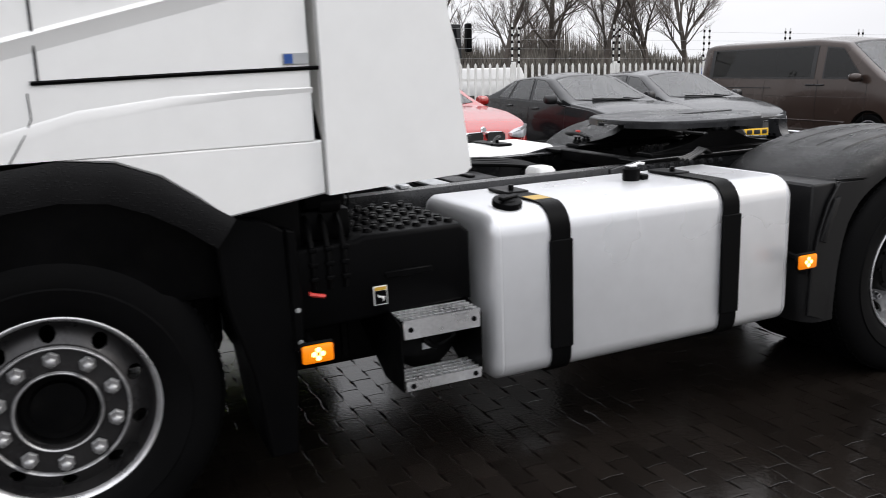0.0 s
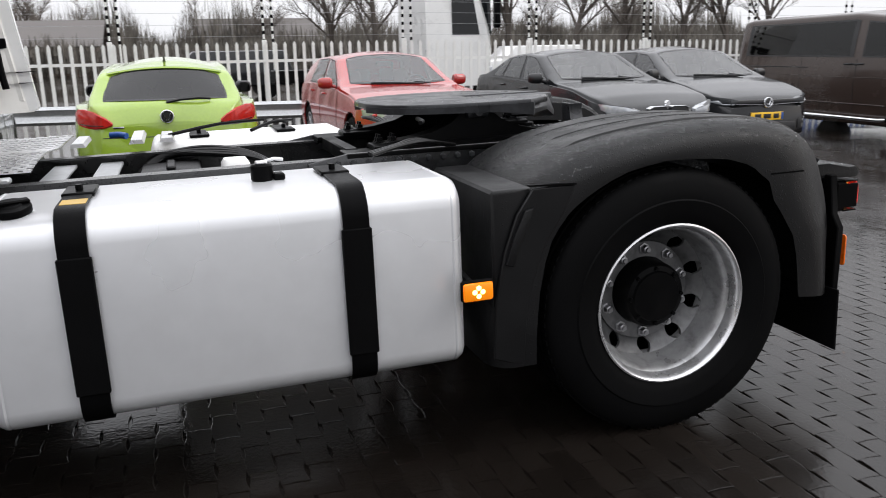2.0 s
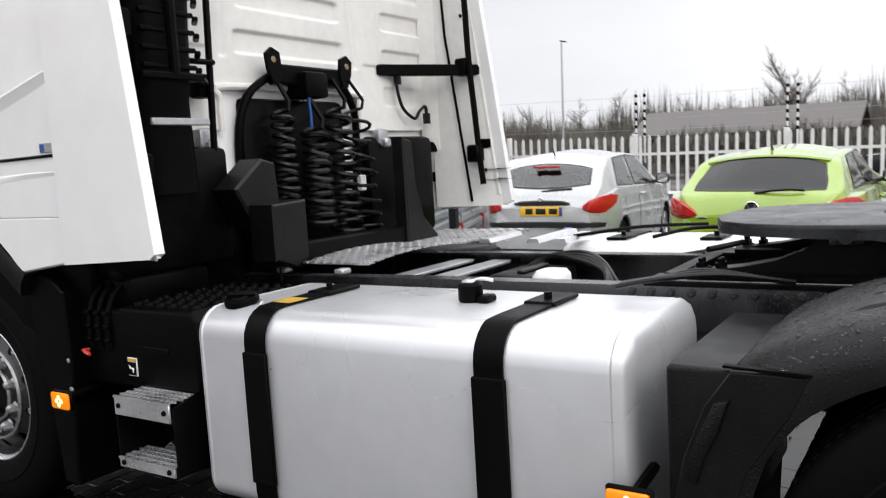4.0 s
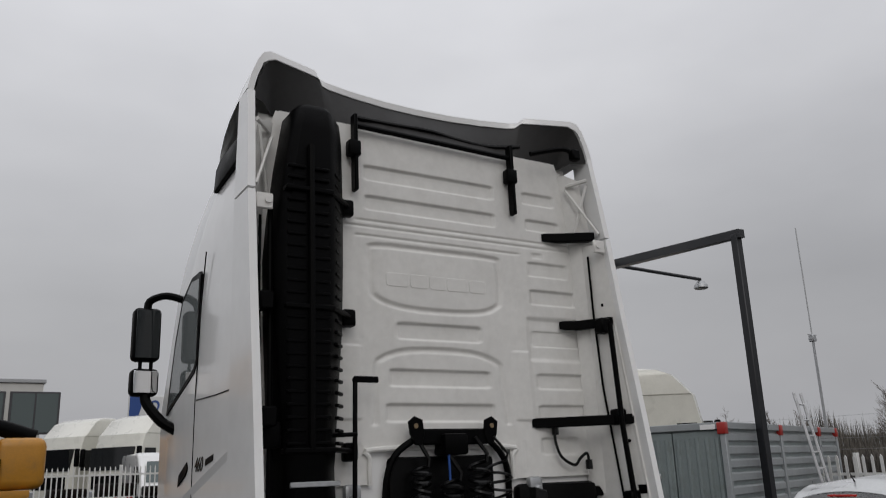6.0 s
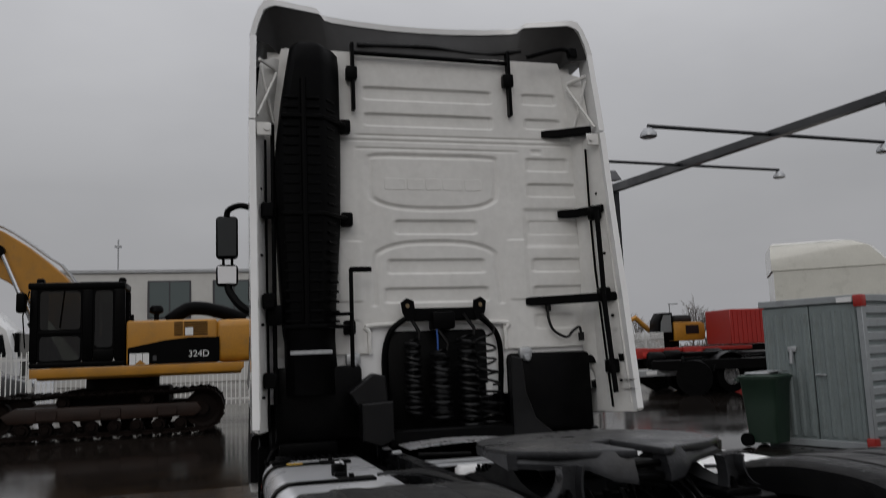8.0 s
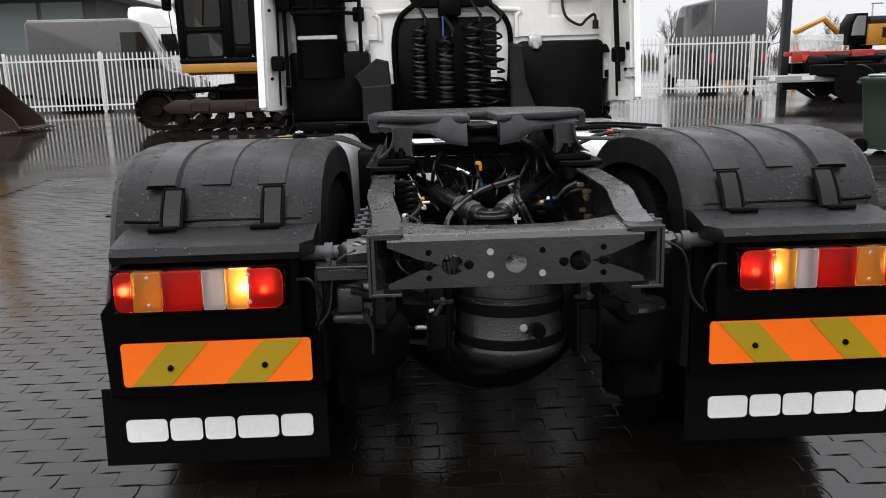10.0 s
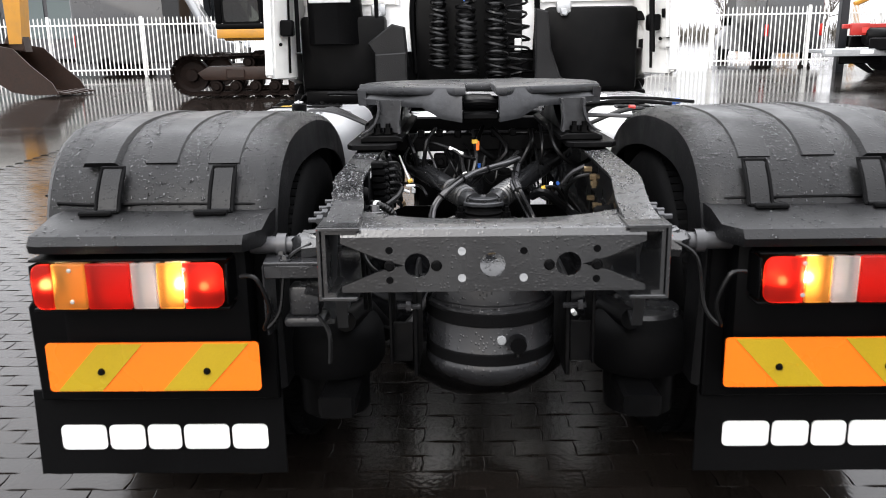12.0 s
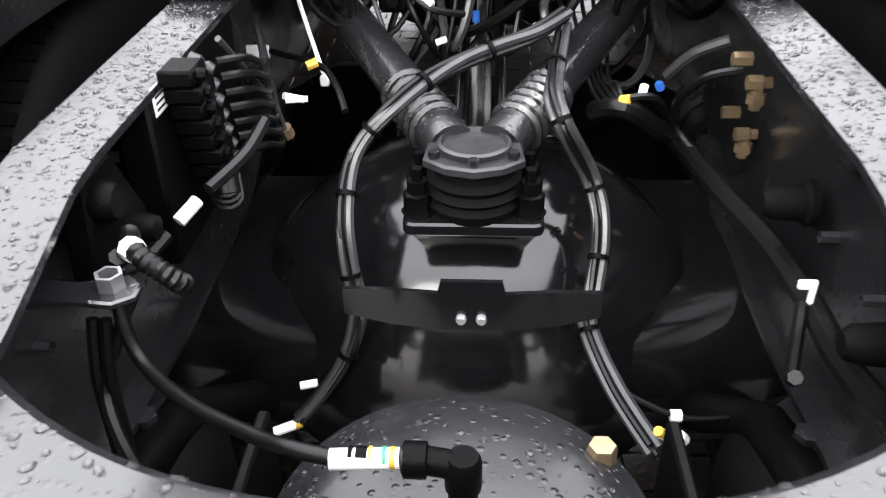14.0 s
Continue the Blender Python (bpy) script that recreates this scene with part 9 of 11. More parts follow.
car("grey_hatchback", "dark grey wet hatchback parked with its nose to the truck", "car", pose(5.85 + 2.13, -5.03, ground_height(7, -5), 0, 0, 87), GREYC,
    dict(length=4.26, width=1.79, axle_front=1.27, axle_rear=-1.37, wheel=0.32, tumble=0.34, crown=0.05,
         top=[(-2.13, 0.70), (-2.10, 0.92), (-1.98, 1.03), (-1.66, 1.35), (-1.35, 1.425), (-0.5, 1.455), (0.0, 1.415), (0.94, 0.995), (1.4, 0.93), (1.8, 0.84), (2.06, 0.74), (2.13, 0.60)],
         belt=[(-2.13, 0.66), (-2.0, 0.93), (-1.0, 0.98), (0.8, 0.93), (1.4, 0.86), (1.95, 0.74), (2.13, 0.54)],
         screen=(0.96, 0.02), hatch=(-1.97, -1.68), rear_glass=CARGLASS, windows=((0.76, -0.26, -0.02, -0.30), (-0.34, -1.16, -0.38, -1.08)), mirror=(0.56, 0.96), handles=(-0.10, -0.95), gaps=((0.78, 0.0), (-0.30, 0.0)), details=front_details("grey"), mirror_material=GRILLE))
car("brown_van", "dark brown passenger van with tinted windows and side bars", "van", pose(5.15 + 2.65, -8.70, ground_height(7, -8.8), 0, 0, 89), BROWNC,
    dict(length=5.29, width=1.90, axle_front=1.72, axle_rear=-1.68, wheel=0.34, tumble=0.13, base=0.955, crown=0.05, soft=0.05, rail=0.16, crease=0.95,
         top=[(-2.645, 1.0), (-2.63, 1.80), (-2.55, 1.96), (-2.3, 2.01), (0.4, 2.035), (1.05, 1.97), (1.98, 1.285), (2.35, 1.15), (2.55, 1.04), (2.645, 0.86)],
         belt=[(-2.645, 0.95), (-2.55, 1.26), (1.5, 1.25), (2.1, 1.14), (2.5, 0.96), (2.645, 0.78)],
         screen=(2.0, 1.08), hatch=(-2.60, -2.52), nose=(0.24, 0.50, 2.6), tail=(0.08, 0.25, 2.5), windows=((1.55, 0.66, 1.02, 0.66), (0.48, -2.30, 0.48, -2.28)), side_glass=TINTED, mirror=(1.48, 1.24), handles=(0.62, 0.40), handle_material=GRILLE, gaps=((1.62, 0.0), (0.57, 0.0), (-0.72, 0.0)), details=van_details, mirror_material=BROWNC, seats=(0.75, -0.6), sit=0.25))


# ================= fences, buildings and things round the yard =================
def fence(name, label, a, b, height, pitch, width, post_every, posts_top, base_z, rails=(0.30, 1.25), wires=False, pole_mat=None):
    """A white paled fence from a to b (x, y)."""
    a, b = Vector((a[0], a[1], 0)), Vector((b[0], b[1], 0))
    L = (b - a).length
    ang = math.degrees(math.atan2((b - a).y, (b - a).x))
    t = thing(name, label, "fence", pose(a.x, a.y, 0, 0, 0, ang))
    def gz(u):
        p = a + (b - a) * (u / L)
        return ground_height(p.x, p.y) + base_z
    n = int(L / pitch)
    pale = B()
    prism(pale, [(-width / 2, 0.06), (width / 2, 0.06), (width / 2, height - 0.05), (0, height), (-width / 2, height - 0.05)], 'y', -0.008, 0.008)
    me = bpy.data.meshes.new("pale")
    pale.to_mesh(me)
    pale.free()
    me.materials.append(FENCEW)
    keep = range(max(0, n // 2 - 149), min(n, n // 2 + 149))
    rest_v, rest_f = [], []
    src_v = [v.co.copy() for v in me.vertices]
    src_f = [tuple(p.vertices) for p in me.polygons]
    for i in range(n):
        u = pitch * (i + 0.5)
        if i in keep:
            o = new("pale", me)
            o.parent = t
            o.matrix_basis = at(u, 0, gz(u))
        else:
            k = len(rest_v)
            rest_v += [(v.x + u, v.y, v.z + gz(u)) for v in src_v]
            rest_f += [tuple(q + k for q in f) for f in src_f]
    if rest_v:
        m2 = bpy.data.meshes.new("far_pales")
        m2.from_pydata(rest_v, [], rest_f)
        m2.materials.append(FENCEW)
        o = new("far_pales", m2)
        o.parent = t
        tagged(o, kind="stuff")
    for z in rails:
        bm = B()
        rr = []
        for k in range(25):
            u = L * k / 24
            zz = gz(u) + z
            rr.append([(u, 0.010, zz - 0.025), (u, 0.045, zz - 0.025), (u, 0.045, zz + 0.025), (u, 0.010, zz + 0.025)])
        loft(bm, rr)
        part("rail", bm, FENCEW, t)
    k = 0
    u = post_every * (0.65 if wires else 0.3)
    while u < L:
        bm = B()
        box(bm, u - 0.04, u + 0.04, 0.02, 0.10, gz(u) - 0.1, gz(u) + height + 0.03, 0.006, 1)
        part("post", bm, FENCEW, t)
        if wires and u > 8.5:
            for dx in (0.0, 0.16):
                bm = B()
                tube(bm, [(u + dx, 0.12, gz(u) + height - 0.5), (u + dx, 0.12, gz(u) + posts_top)], 0.018, 6)
                p = part("wire_pole", bm, FENCEW, t)
                bm = B()
                lathe(bm, [(0.0185, -0.03), (0.026, -0.02), (0.026, 0.02), (0.0185, 0.03)], 7)
                repeat("insulator", bm, BLACKP, p, [at(u + dx, 0.12, gz(u) + height + 0.02 + 0.14 * q) for q in range(int((posts_top - height) / 0.14) + 1)])
        u += post_every
    if wires:
        for z in (height + 0.1, height + 0.3, height + 0.5, height + 0.7):
            bm = B()
            tube(bm, [(L * q / 24, 0.12, gz(L * q / 24) + z) for q in range(25)], 0.003, 4)
            part("fence_wire", bm, GALV, t)
    return t


fence("side_fence", "white steel paled fence with electric wire poles", (11.6, 16), (11.6, -32), 1.62, 0.17, 0.055, 2.6, 2.45, 0.0, (0.42, 1.28), True)
fence("front_fence", "white steel paled fence round the sales yard", (-26, 25.0), (11.6, 25.0), 1.85, 0.135, 0.035, 3.0, 0, 0.0, (0.22, 1.62))
fence("inner_fence", "white steel paled fence beside the entrance", (11.9, 25.0), (16.5, 30), 1.85, 0.135, 0.035, 3.0, 0, 0.0, (0.22, 1.62))

# crash barrier behind the parked cars
bm = B()
rr = []
for k in range(2):
    y = 16 - 46 * k
    z = 0.48 + ground_height(11, y)
    rr.append([(10.98, y, z - 0.15), (10.93, y, z - 0.10), (10.98, y, z - 0.03), (10.98, y, z + 0.03), (10.93, y, z + 0.10), (10.98, y, z + 0.15), (10.985, y, z + 0.15), (10.94, y, z + 0.10), (10.985, y, z), (10.94, y, z - 0.10)])
loft(bm, rr)
barrier = thing("crash_barrier", "galvanised steel crash barrier before the fence", "barrier")
part("rail", bm, GALV, barrier)
for k in range(16):
    bm = B()
    box(bm, 10.99, 11.07, 15 - 3 * k - 0.04, 15 - 3 * k + 0.04, -0.4, 0.60, 0.005, 1)
    part("post", bm, GALV, barrier)

# ---- storage containers, wheelie bin, ladder ----
CONTG = mat("grey_green_container_paint", (0.20, 0.235, 0.235), 0.38, vary=0.1, patch=2, dirt=(0.12, 0.13, 0.12), dirt_amount=0.4)
CONTS = mat("silver_grey_container_paint", (0.30, 0.32, 0.33), 0.36, vary=0.1, patch=2, dirt=(0.16, 0.16, 0.16), dirt_amount=0.35)
REDC2 = mat("red_corner_paint", (0.36, 0.022, 0.016), 0.4, vary=0.1)
BING = mat("dark_green_bin_plastic", (0.012, 0.030, 0.018), 0.45, vary=0.15, bump=0.1)


def container(m, lx, ly, h):
    """Local: a corner at the origin, long side along +x, end along +y."""
    t = thing("storage_container", "grey steel storage container with red corner blocks", "container", m)
    bm = B()
    box(bm, 0.04, lx - 0.04, 0.04, ly - 0.04, 0.08, h - 0.05, 0.01, 1)
    part("body", bm, CONTG, t)
    for x in (0.0, lx * 0.42, lx * 0.8, lx):
        bm = B()
        box(bm, x - 0.05, x + 0.05, -0.02, 0.06, 0.05, h - 0.06, 0.008, 1)
        part("side_post", bm, CONTS, t)
        for z in (0.09, h - 0.09):
            bm = B()
            box(bm, x - 0.075, x + 0.075, -0.03, 0.09, z - 0.085, z + 0.085, 0.015, 2)
            part("corner_block", bm, REDC2, t)
    for z in (0.06, h - 0.05):
        bm = B()
        box(bm, -0.03, lx + 0.03, -0.01, 0.08, z - 0.05, z + 0.05, 0.008, 1)
        box(bm, -0.03, 0.05, -0.01, ly, z - 0.05, z + 0.05, 0.008, 1)
        part("frame_rail", bm, CONTS, t)
    k = 0
    z = 0.16
    while z < h - 0.22:
        bm = B()
        prism(bm, [(0.045, z), (0.005, z + 0.03), (0.005, z + 0.12), (0.045, z + 0.15)], 'x', 0.05, lx - 0.05)
        part("side_panel", bm, CONTS, t)
        z += 0.19
    # end doors with upright pressings
    for y0, y1 in ((0.05, ly / 2 - 0.01), (ly / 2 + 0.01, ly - 0.04)):
        bm = B()
        box(bm, 0.0, 0.045, y0, y1, 0.10, h - 0.12, 0.006, 1)
        d = part("door", bm, CONTG, t)
        n = max(3, int((y1 - y0) / 0.14))
        for i in range(n):
            yy = y0 + (y1 - y0) * (i + 0.5) / n
            bm = B()
            prism(bm, [(0.002, yy - 0.045), (-0.026, yy - 0.02), (-0.026, yy + 0.02), (0.002, yy + 0.045)], 'z', 0.16, h - 0.22)
            part("pressing", bm, CONTG, d)
    bm = B()
    tube(bm, [(-0.05, ly / 2 + 0.30, h - 0.75), (-0.07, ly / 2 + 0.30, h - 0.95)], 0.03, 7)
    box(bm, -0.06, 0.0, ly / 2 + 0.22, ly / 2 + 0.36, h - 0.78, h - 0.70, 0.01, 1)
    tube(bm, [(-0.04, ly / 2 - 0.05, h - 1.12), (-0.05, ly / 2 - 0.22, h - 1.12)], 0.014, 6)
    part("door_handle", bm, GALV, t)
    bm = B()
    box(bm, -0.04, -0.032, 0.12, 0.35, h - 0.10, h - 0.03, 0.002, 1)
    part("name_plate", bm, WHITEP, t)
    return t


CZ = ground_height(7, 8.2)
container(pose(7.15, 8.15, CZ, 0, 0, 20), 6.0, 1.62, 2.16)
bin_ = thing("wheelie_bin", "dark green plastic wheelie bin", "bin", pose(6.35, 9.35, ground_height(6.3, 9.3), 0, 0, 25))
bm = B()
loft(bm, [[(x, y, z) for x, y in rounded(w, d, 0.06, 3)] for z, w, d in ((0.06, 0.42, 0.44), (0.55, 0.47, 0.50), (0.94, 0.51, 0.56), (0.97, 0.54, 0.60), (1.0, 0.54, 0.60))])
part("body", bm, BING, bin_)
bm = B()
loft(bm, [[(x, y, z) for x, y in rounded(w, d, 0.06, 3)] for z, w, d in ((1.002, 0.56, 0.64), (1.03, 0.56, 0.64), (1.05, 0.48, 0.52))])
part("lid", bm, BING, bin_)
for s in (-1, 1):
    bm = B()
    lathe(bm, [(0.0, -0.04), (0.1, -0.04), (0.1, 0.04), (0.0, 0.04)], 20, at(s * 0.22, 0.22, 0.10) @ AX)
    part("wheel", bm, RUBBER, bin_)
bm = B()
tube(bm, [(-0.22, 0.29, 0.95), (-0.22, 0.35, 0.98), (0.22, 0.35, 0.98), (0.22, 0.29, 0.95)], 0.016, 7)
part("handle", bm, BING, bin_)
bm = B()
box(bm, -0.22, 0.18, -0.16, 0.22, 1.052, 1.085, 0.015, 1, m=pose(0, 0, 0, 0, 0, 8))
box(bm, -0.16, 0.25, -0.22, 0.05, 1.087, 1.10, 0.008, 1, m=pose(0, 0, 0, 0, 0, -10))
tagged(part("cardboard_scraps", bm, GALV, None, m=pose(6.35, 9.35, ground_height(6.3, 9.3), 0, 0, 25)), "flat wet scraps lying on the bin lid", "scrap")

lad = thing("aluminium_ladder", "aluminium ladder leaning on the container", "ladder", pose(7.15, 8.15, CZ, 0, 0, 20) @ at(3.6, -0.45, 0))
for x in (0.0, 0.42):
    bm = B()
    tube(bm, [(x, 0.0, 0.0), (x, 0.45, 2.75)], 0.028, 6)
    part("stile", bm, ALU, lad)
for k in range(9):
    bm = B()
    z = 0.3 + 0.28 * k
    tube(bm, [(0.0, 0.45 * z / 2.75, z), (0.42, 0.45 * z / 2.75, z)], 0.016, 6)
    part("rung", bm, ALU, lad)

# ---- lighting gantry over the lane ----
GANT = mat("dark_gantry_paint", (0.010, 0.011, 0.014), 0.45, vary=0.2, patch=1)
gantry = thing("light_gantry", "dark steel gantry with lamp arms over the yard", "gantry")
PL, PR = Vector((10.7, 22.3, 0.0)), Vector((8.31, 8.42, 0.0))
HL, HR = 6.6, 5.12
for p, h in ((PL, HL), (PR, HR)):
    bm = B()
    k = 0.11 if p is PL else 0.065
    box(bm, p.x - k, p.x + k, p.y - k, p.y + k, -0.1, h + 0.10, 0.012, 1)
    part("post", bm, GANT, gantry)
bm = B()
rr = []
for p, h, k in ((PL + Vector((0, 0.3, 0)), HL, 0.12), (PR - Vector((0, 0.12, 0)), HR + 0.02, 0.07)):
    rr.append([(p.x - k, p.y, h), (p.x + k, p.y, h), (p.x + k, p.y, h + 2 * k), (p.x - k, p.y, h + 2 * k)])
loft(bm, rr)
part("beam", bm, GANT, gantry)
for u, half in ((0.415, 3.0), (0.742, 2.85)):
    c = PL + (PR - PL) * u
    z = HL + (HR - HL) * u + 0.10
    bm = B()
    tube(bm, [(c.x - half, c.y - 0.087 * half, z), (c.x + half, c.y + 0.087 * half, z)], 0.04, 8)
    part("lamp_arm", bm, GANT, gantry)
    for s in (-1, 1):
        bm = B()
        lathe(bm, [(0.0, 0.10), (0.08, 0.09), (0.15, 0.0), (0.16, -0.06), (0.13, -0.08), (0.0, -0.08)], 16, at(c.x + s * half, c.y + s * 0.087 * half, z - 0.14))
        part("lamp_head", bm, GALV, gantry)
bm = B()
prism(bm, [(22.1, 6.95), (22.5, 7.35), (22.6, 7.0)], 'x', 10.5, 10.9, 0.01, 1)
part("floodlight", bm, GANT, gantry)

# ---- masts and street lamps ----
for x, y, h in ((29.8, 22, 9.5), (34.3, 60, 4.5), (25.2, 60, 7.6), (50, 25, 8.5)):
    g = ground_height(x, y)
    if h == 9.5:
        t = thing("antenna_mast", "thin grey antenna mast", "mast", pose(x, y, g))
        bm = B()
        tube(bm, [(0, 0, 0), (0, 0, 6.5)], 0.06, 6)
        tube(bm, [(0, 0, 6.5), (0, 0, 11.5)], 0.03, 5)
        part("pole", bm, GALV, t)
        bm = B()
        for z in (6.4, 6.6):
            tube(bm, [(-0.3, 0, z), (0.3, 0, z)], 0.02, 4)
        box(bm, -0.12, 0.12, -0.12, 0.12, 6.3, 6.6, 0.02, 1)
        part("antenna", bm, GALV, t)
    else:
        t = thing("street_lamp", "tall grey street lamp", "lamp", pose(x, y, g), "street lamps")
        bm = B()
        tube(bm, [(0, 0, 0), (0, 0, h)], (0.09, 0.05), 6)
        part("pole", bm, GALV, t)
        bm = B()
        box(bm, -0.1, 0.75, -0.1, 0.1, h, h + 0.10, 0.03, 1)
        part("head", bm, GALV, t)

# ---- tracked excavator ----
CATY = mat("worn_yellow_paint", (0.44, 0.20, 0.018), 0.4, vary=0.12, patch=2, dirt=(0.22, 0.13, 0.05), dirt_amount=0.45)
GLASSX = see_through("tinted_cab_glass", (0.20, 0.21, 0.19))
RUST = mat("rusty_steel", (0.020, 0.0095, 0.006), 0.5, vary=0.35, patch=3, grain=30, spec=0.3, bump=0.3, bump_scale=40, dirt=(0.016, 0.011, 0.009), dirt_amount=0.6)
TRACK = mat("muddy_track_steel", (0.007, 0.004, 0.003), 0.65, vary=0.4, patch=3, grain=30, spec=0.08, dirt=(0.006, 0.005, 0.005), dirt_amount=0.6)
EG = ground_height(-3, 17)
ex = thing("tracked_excavator", "yellow and black tracked excavator with its boom raised", "excavator", pose(-3.66, 17.9, EG))


def crawler(y0):
    """One crawler: frame bar, idler, sprocket, rollers and a belt of shoes."""
    bm = B()
    prism(bm, [(-2.0, 0.36), (1.55, 0.36), (1.7, 0.48), (1.6, 0.64), (-1.9, 0.66), (-2.15, 0.52)], 'y', y0 + 0.10, y0 + 0.5, 0.03, 2)
    for x in (-1.3, -0.1, 1.0):
        box(bm, x - 0.2, x + 0.2, y0 + 0.075, y0 + 0.10, 0.40, 0.60, 0.02, 1)
    fr = part("crawler_frame", bm, RUST, ex, "rusty brown crawler frame")
    for name, x, z, r in (("idler", -2.28, 0.47, 0.36), ("sprocket", 1.70, 0.50, 0.37)):
        bm = B()
        lathe(bm, [(0.0, 0.14), (r * 0.35, 0.14), (r * 0.4, 0.06), (r * 0.8, 0.05), (r, 0.1), (r, -0.1), (0.0, -0.1)], 26, at(x, y0 + 0.27, z) @ AYN)
        part(name, bm, TRACK, ex)
    bm = B()
    lathe(bm, [(0.0, 0.17), (0.07, 0.17), (0.09, 0.12), (0.13, 0.12), (0.13, -0.1), (0.0, -0.1)], 14)
    repeat("track_roller", bm, TRACK, fr, [at(-1.75 + 0.43 * k, y0 + 0.25, 0.22) @ AYN for k in range(8)] + [at(x, y0 + 0.25, 0.74) @ AYN for x in (-1.0, 0.6)])
    way = []
    for k in range(9):
        a = radians(90 + 180 * k / 8)
        way.append(Vector((-2.28 + 0.43 * math.cos(a), 0, 0.47 + 0.43 * math.sin(a))))
    way += [Vector((-2.28 + 3.98 * k / 10, 0, 0.04)) for k in range(1, 10)]
    for k in range(9):
        a = radians(-90 + 180 * k / 8)
        way.append(Vector((1.70 + 0.44 * math.cos(a), 0, 0.49 + 0.44 * math.sin(a))))
    way += [Vector((1.70 - 3.98 * k / 10, 0, 0.93 - 0.03 * k / 10 - 0.035 * abs(math.sin(math.pi * k / 3.4)))) for k in range(1, 10)]
    # even steps along the belt
    ring = way + way[:1]
    total, steps = sum((b - a).length for a, b in zip(ring, ring[1:])), 58
    bm = B()
    prism(bm, [(-0.082, -0.012), (0.082, -0.012), (0.082, 0.004), (0.03, 0.008), (0.018, 0.034), (-0.002, 0.034), (-0.012, 0.008), (-0.082, 0.004)], 'y', -0.30, 0.30)
    prism(bm, [(-0.09, -0.075), (0.09, -0.075), (0.09, -0.012), (-0.09, -0.012)], 'y', -0.12, -0.07)
    prism(bm, [(-0.09, -0.075), (0.09, -0.075), (0.09, -0.012), (-0.09, -0.012)], 'y', 0.07, 0.12)
    places = []
    for k in range(steps):
        d = total * k / steps
        for a, b in zip(ring, ring[1:]):
            ln = (b - a).length
            if d <= ln:
                break
            d -= ln
        p, u = a + (b - a) * (d / ln), (b - a).normalized()
        m = Matrix.Rotation(-math.atan2(u.z, u.x) + math.pi, 4, 'Y')
        places.append(at(p.x, y0 + 0.30, p.z) @ m)
    repeat("track_shoe", bm, TRACK, fr, places)


crawler(-1.35)
crawler(0.75)
bm = B()
box(bm, -1.0, 1.0, -0.86, 0.8, 0.5, 0.98, 0.05, 1)
lathe(bm, [(0.0, 1.22), (0.75, 1.22), (0.75, 0.97), (0.0, 0.97)], 30)
part("undercarriage", bm, TRACK, ex)
bm = B()
prism(bm, [(-1.60, 1.25), (2.45, 1.25), (2.55, 1.32), (2.55, 1.44), (-1.60, 1.44)], 'y', -1.41, -1.25, 0.02, 2)
box(bm, -1.50, 2.50, -1.245, 1.40, 1.20, 1.435, 0.03, 1)
part("floor_beam", bm, CATY, ex)
bm = B()
box(bm, 0.20, 2.0, -1.38, 1.38, 1.445, 2.36, 0.05, 3)
box(bm, 1.95, 2.78, -1.36, 1.36, 1.445, 2.35, 0.16, 4)
house = part("upper_body", bm, CATY, ex, "yellow machine body with black side panel")
bm = B()
prism(bm, [(0.235, 1.46), (2.05, 1.46), (2.05, 1.98), (1.45, 1.985), (0.95, 1.94), (0.6, 1.87), (0.235, 1.80)], 'y', -1.39, -1.385)
part("side_panel", bm, BLACKP, house)
bm = B()
prism(bm, [(px, pz) for px, pz in ((-0.06, -0.115), (0.06, -0.115), (0.06, 0.115), (-0.06, 0.115))], 'y', -1.397, -1.3905)
repeat("mark_block", bm, WHITEP, house, [at(0.33, 0, 1.57), at(0.46, 0, 1.57), at(0.59, 0, 1.57)])
bm = B()
prism(bm, [(0.36, 1.45), (0.60, 1.45), (0.48, 1.55)], 'y', -1.401, -1.398)
part("mark_triangle", bm, CATY, house)
bm = B()
box(bm, 0.72, 0.80, -1.397, -1.3905, 1.53, 1.63, 0.01, 1)
part("crest", bm, HOSEG, house)
cu = bpy.data.curves.new("model_number", 'FONT')
cu.body, cu.size, cu.extrude = "324D", 0.19, 0.002
cu.materials.append(WHITEP)
nu = new("model_number", cu)
nu.parent = house
nu.matrix_basis = pose(1.42, -1.393, 1.58, 90)
bm = B()
box(bm, 1.36, 1.52, -1.397, -1.3905, 2.03, 2.19)
part("white_plate", bm, WHITEP, house)
for k, (x0, x1) in enumerate(((1.14, 1.34), (1.34, 1.84))):
    bm = B()
    for i in range(6):
        box(bm, x0, x1 - 0.03, -1.388, -1.384, 2.03 + 0.05 * i, 2.06 + 0.05 * i)
    part("vent_grille", bm, BLACKP, house)
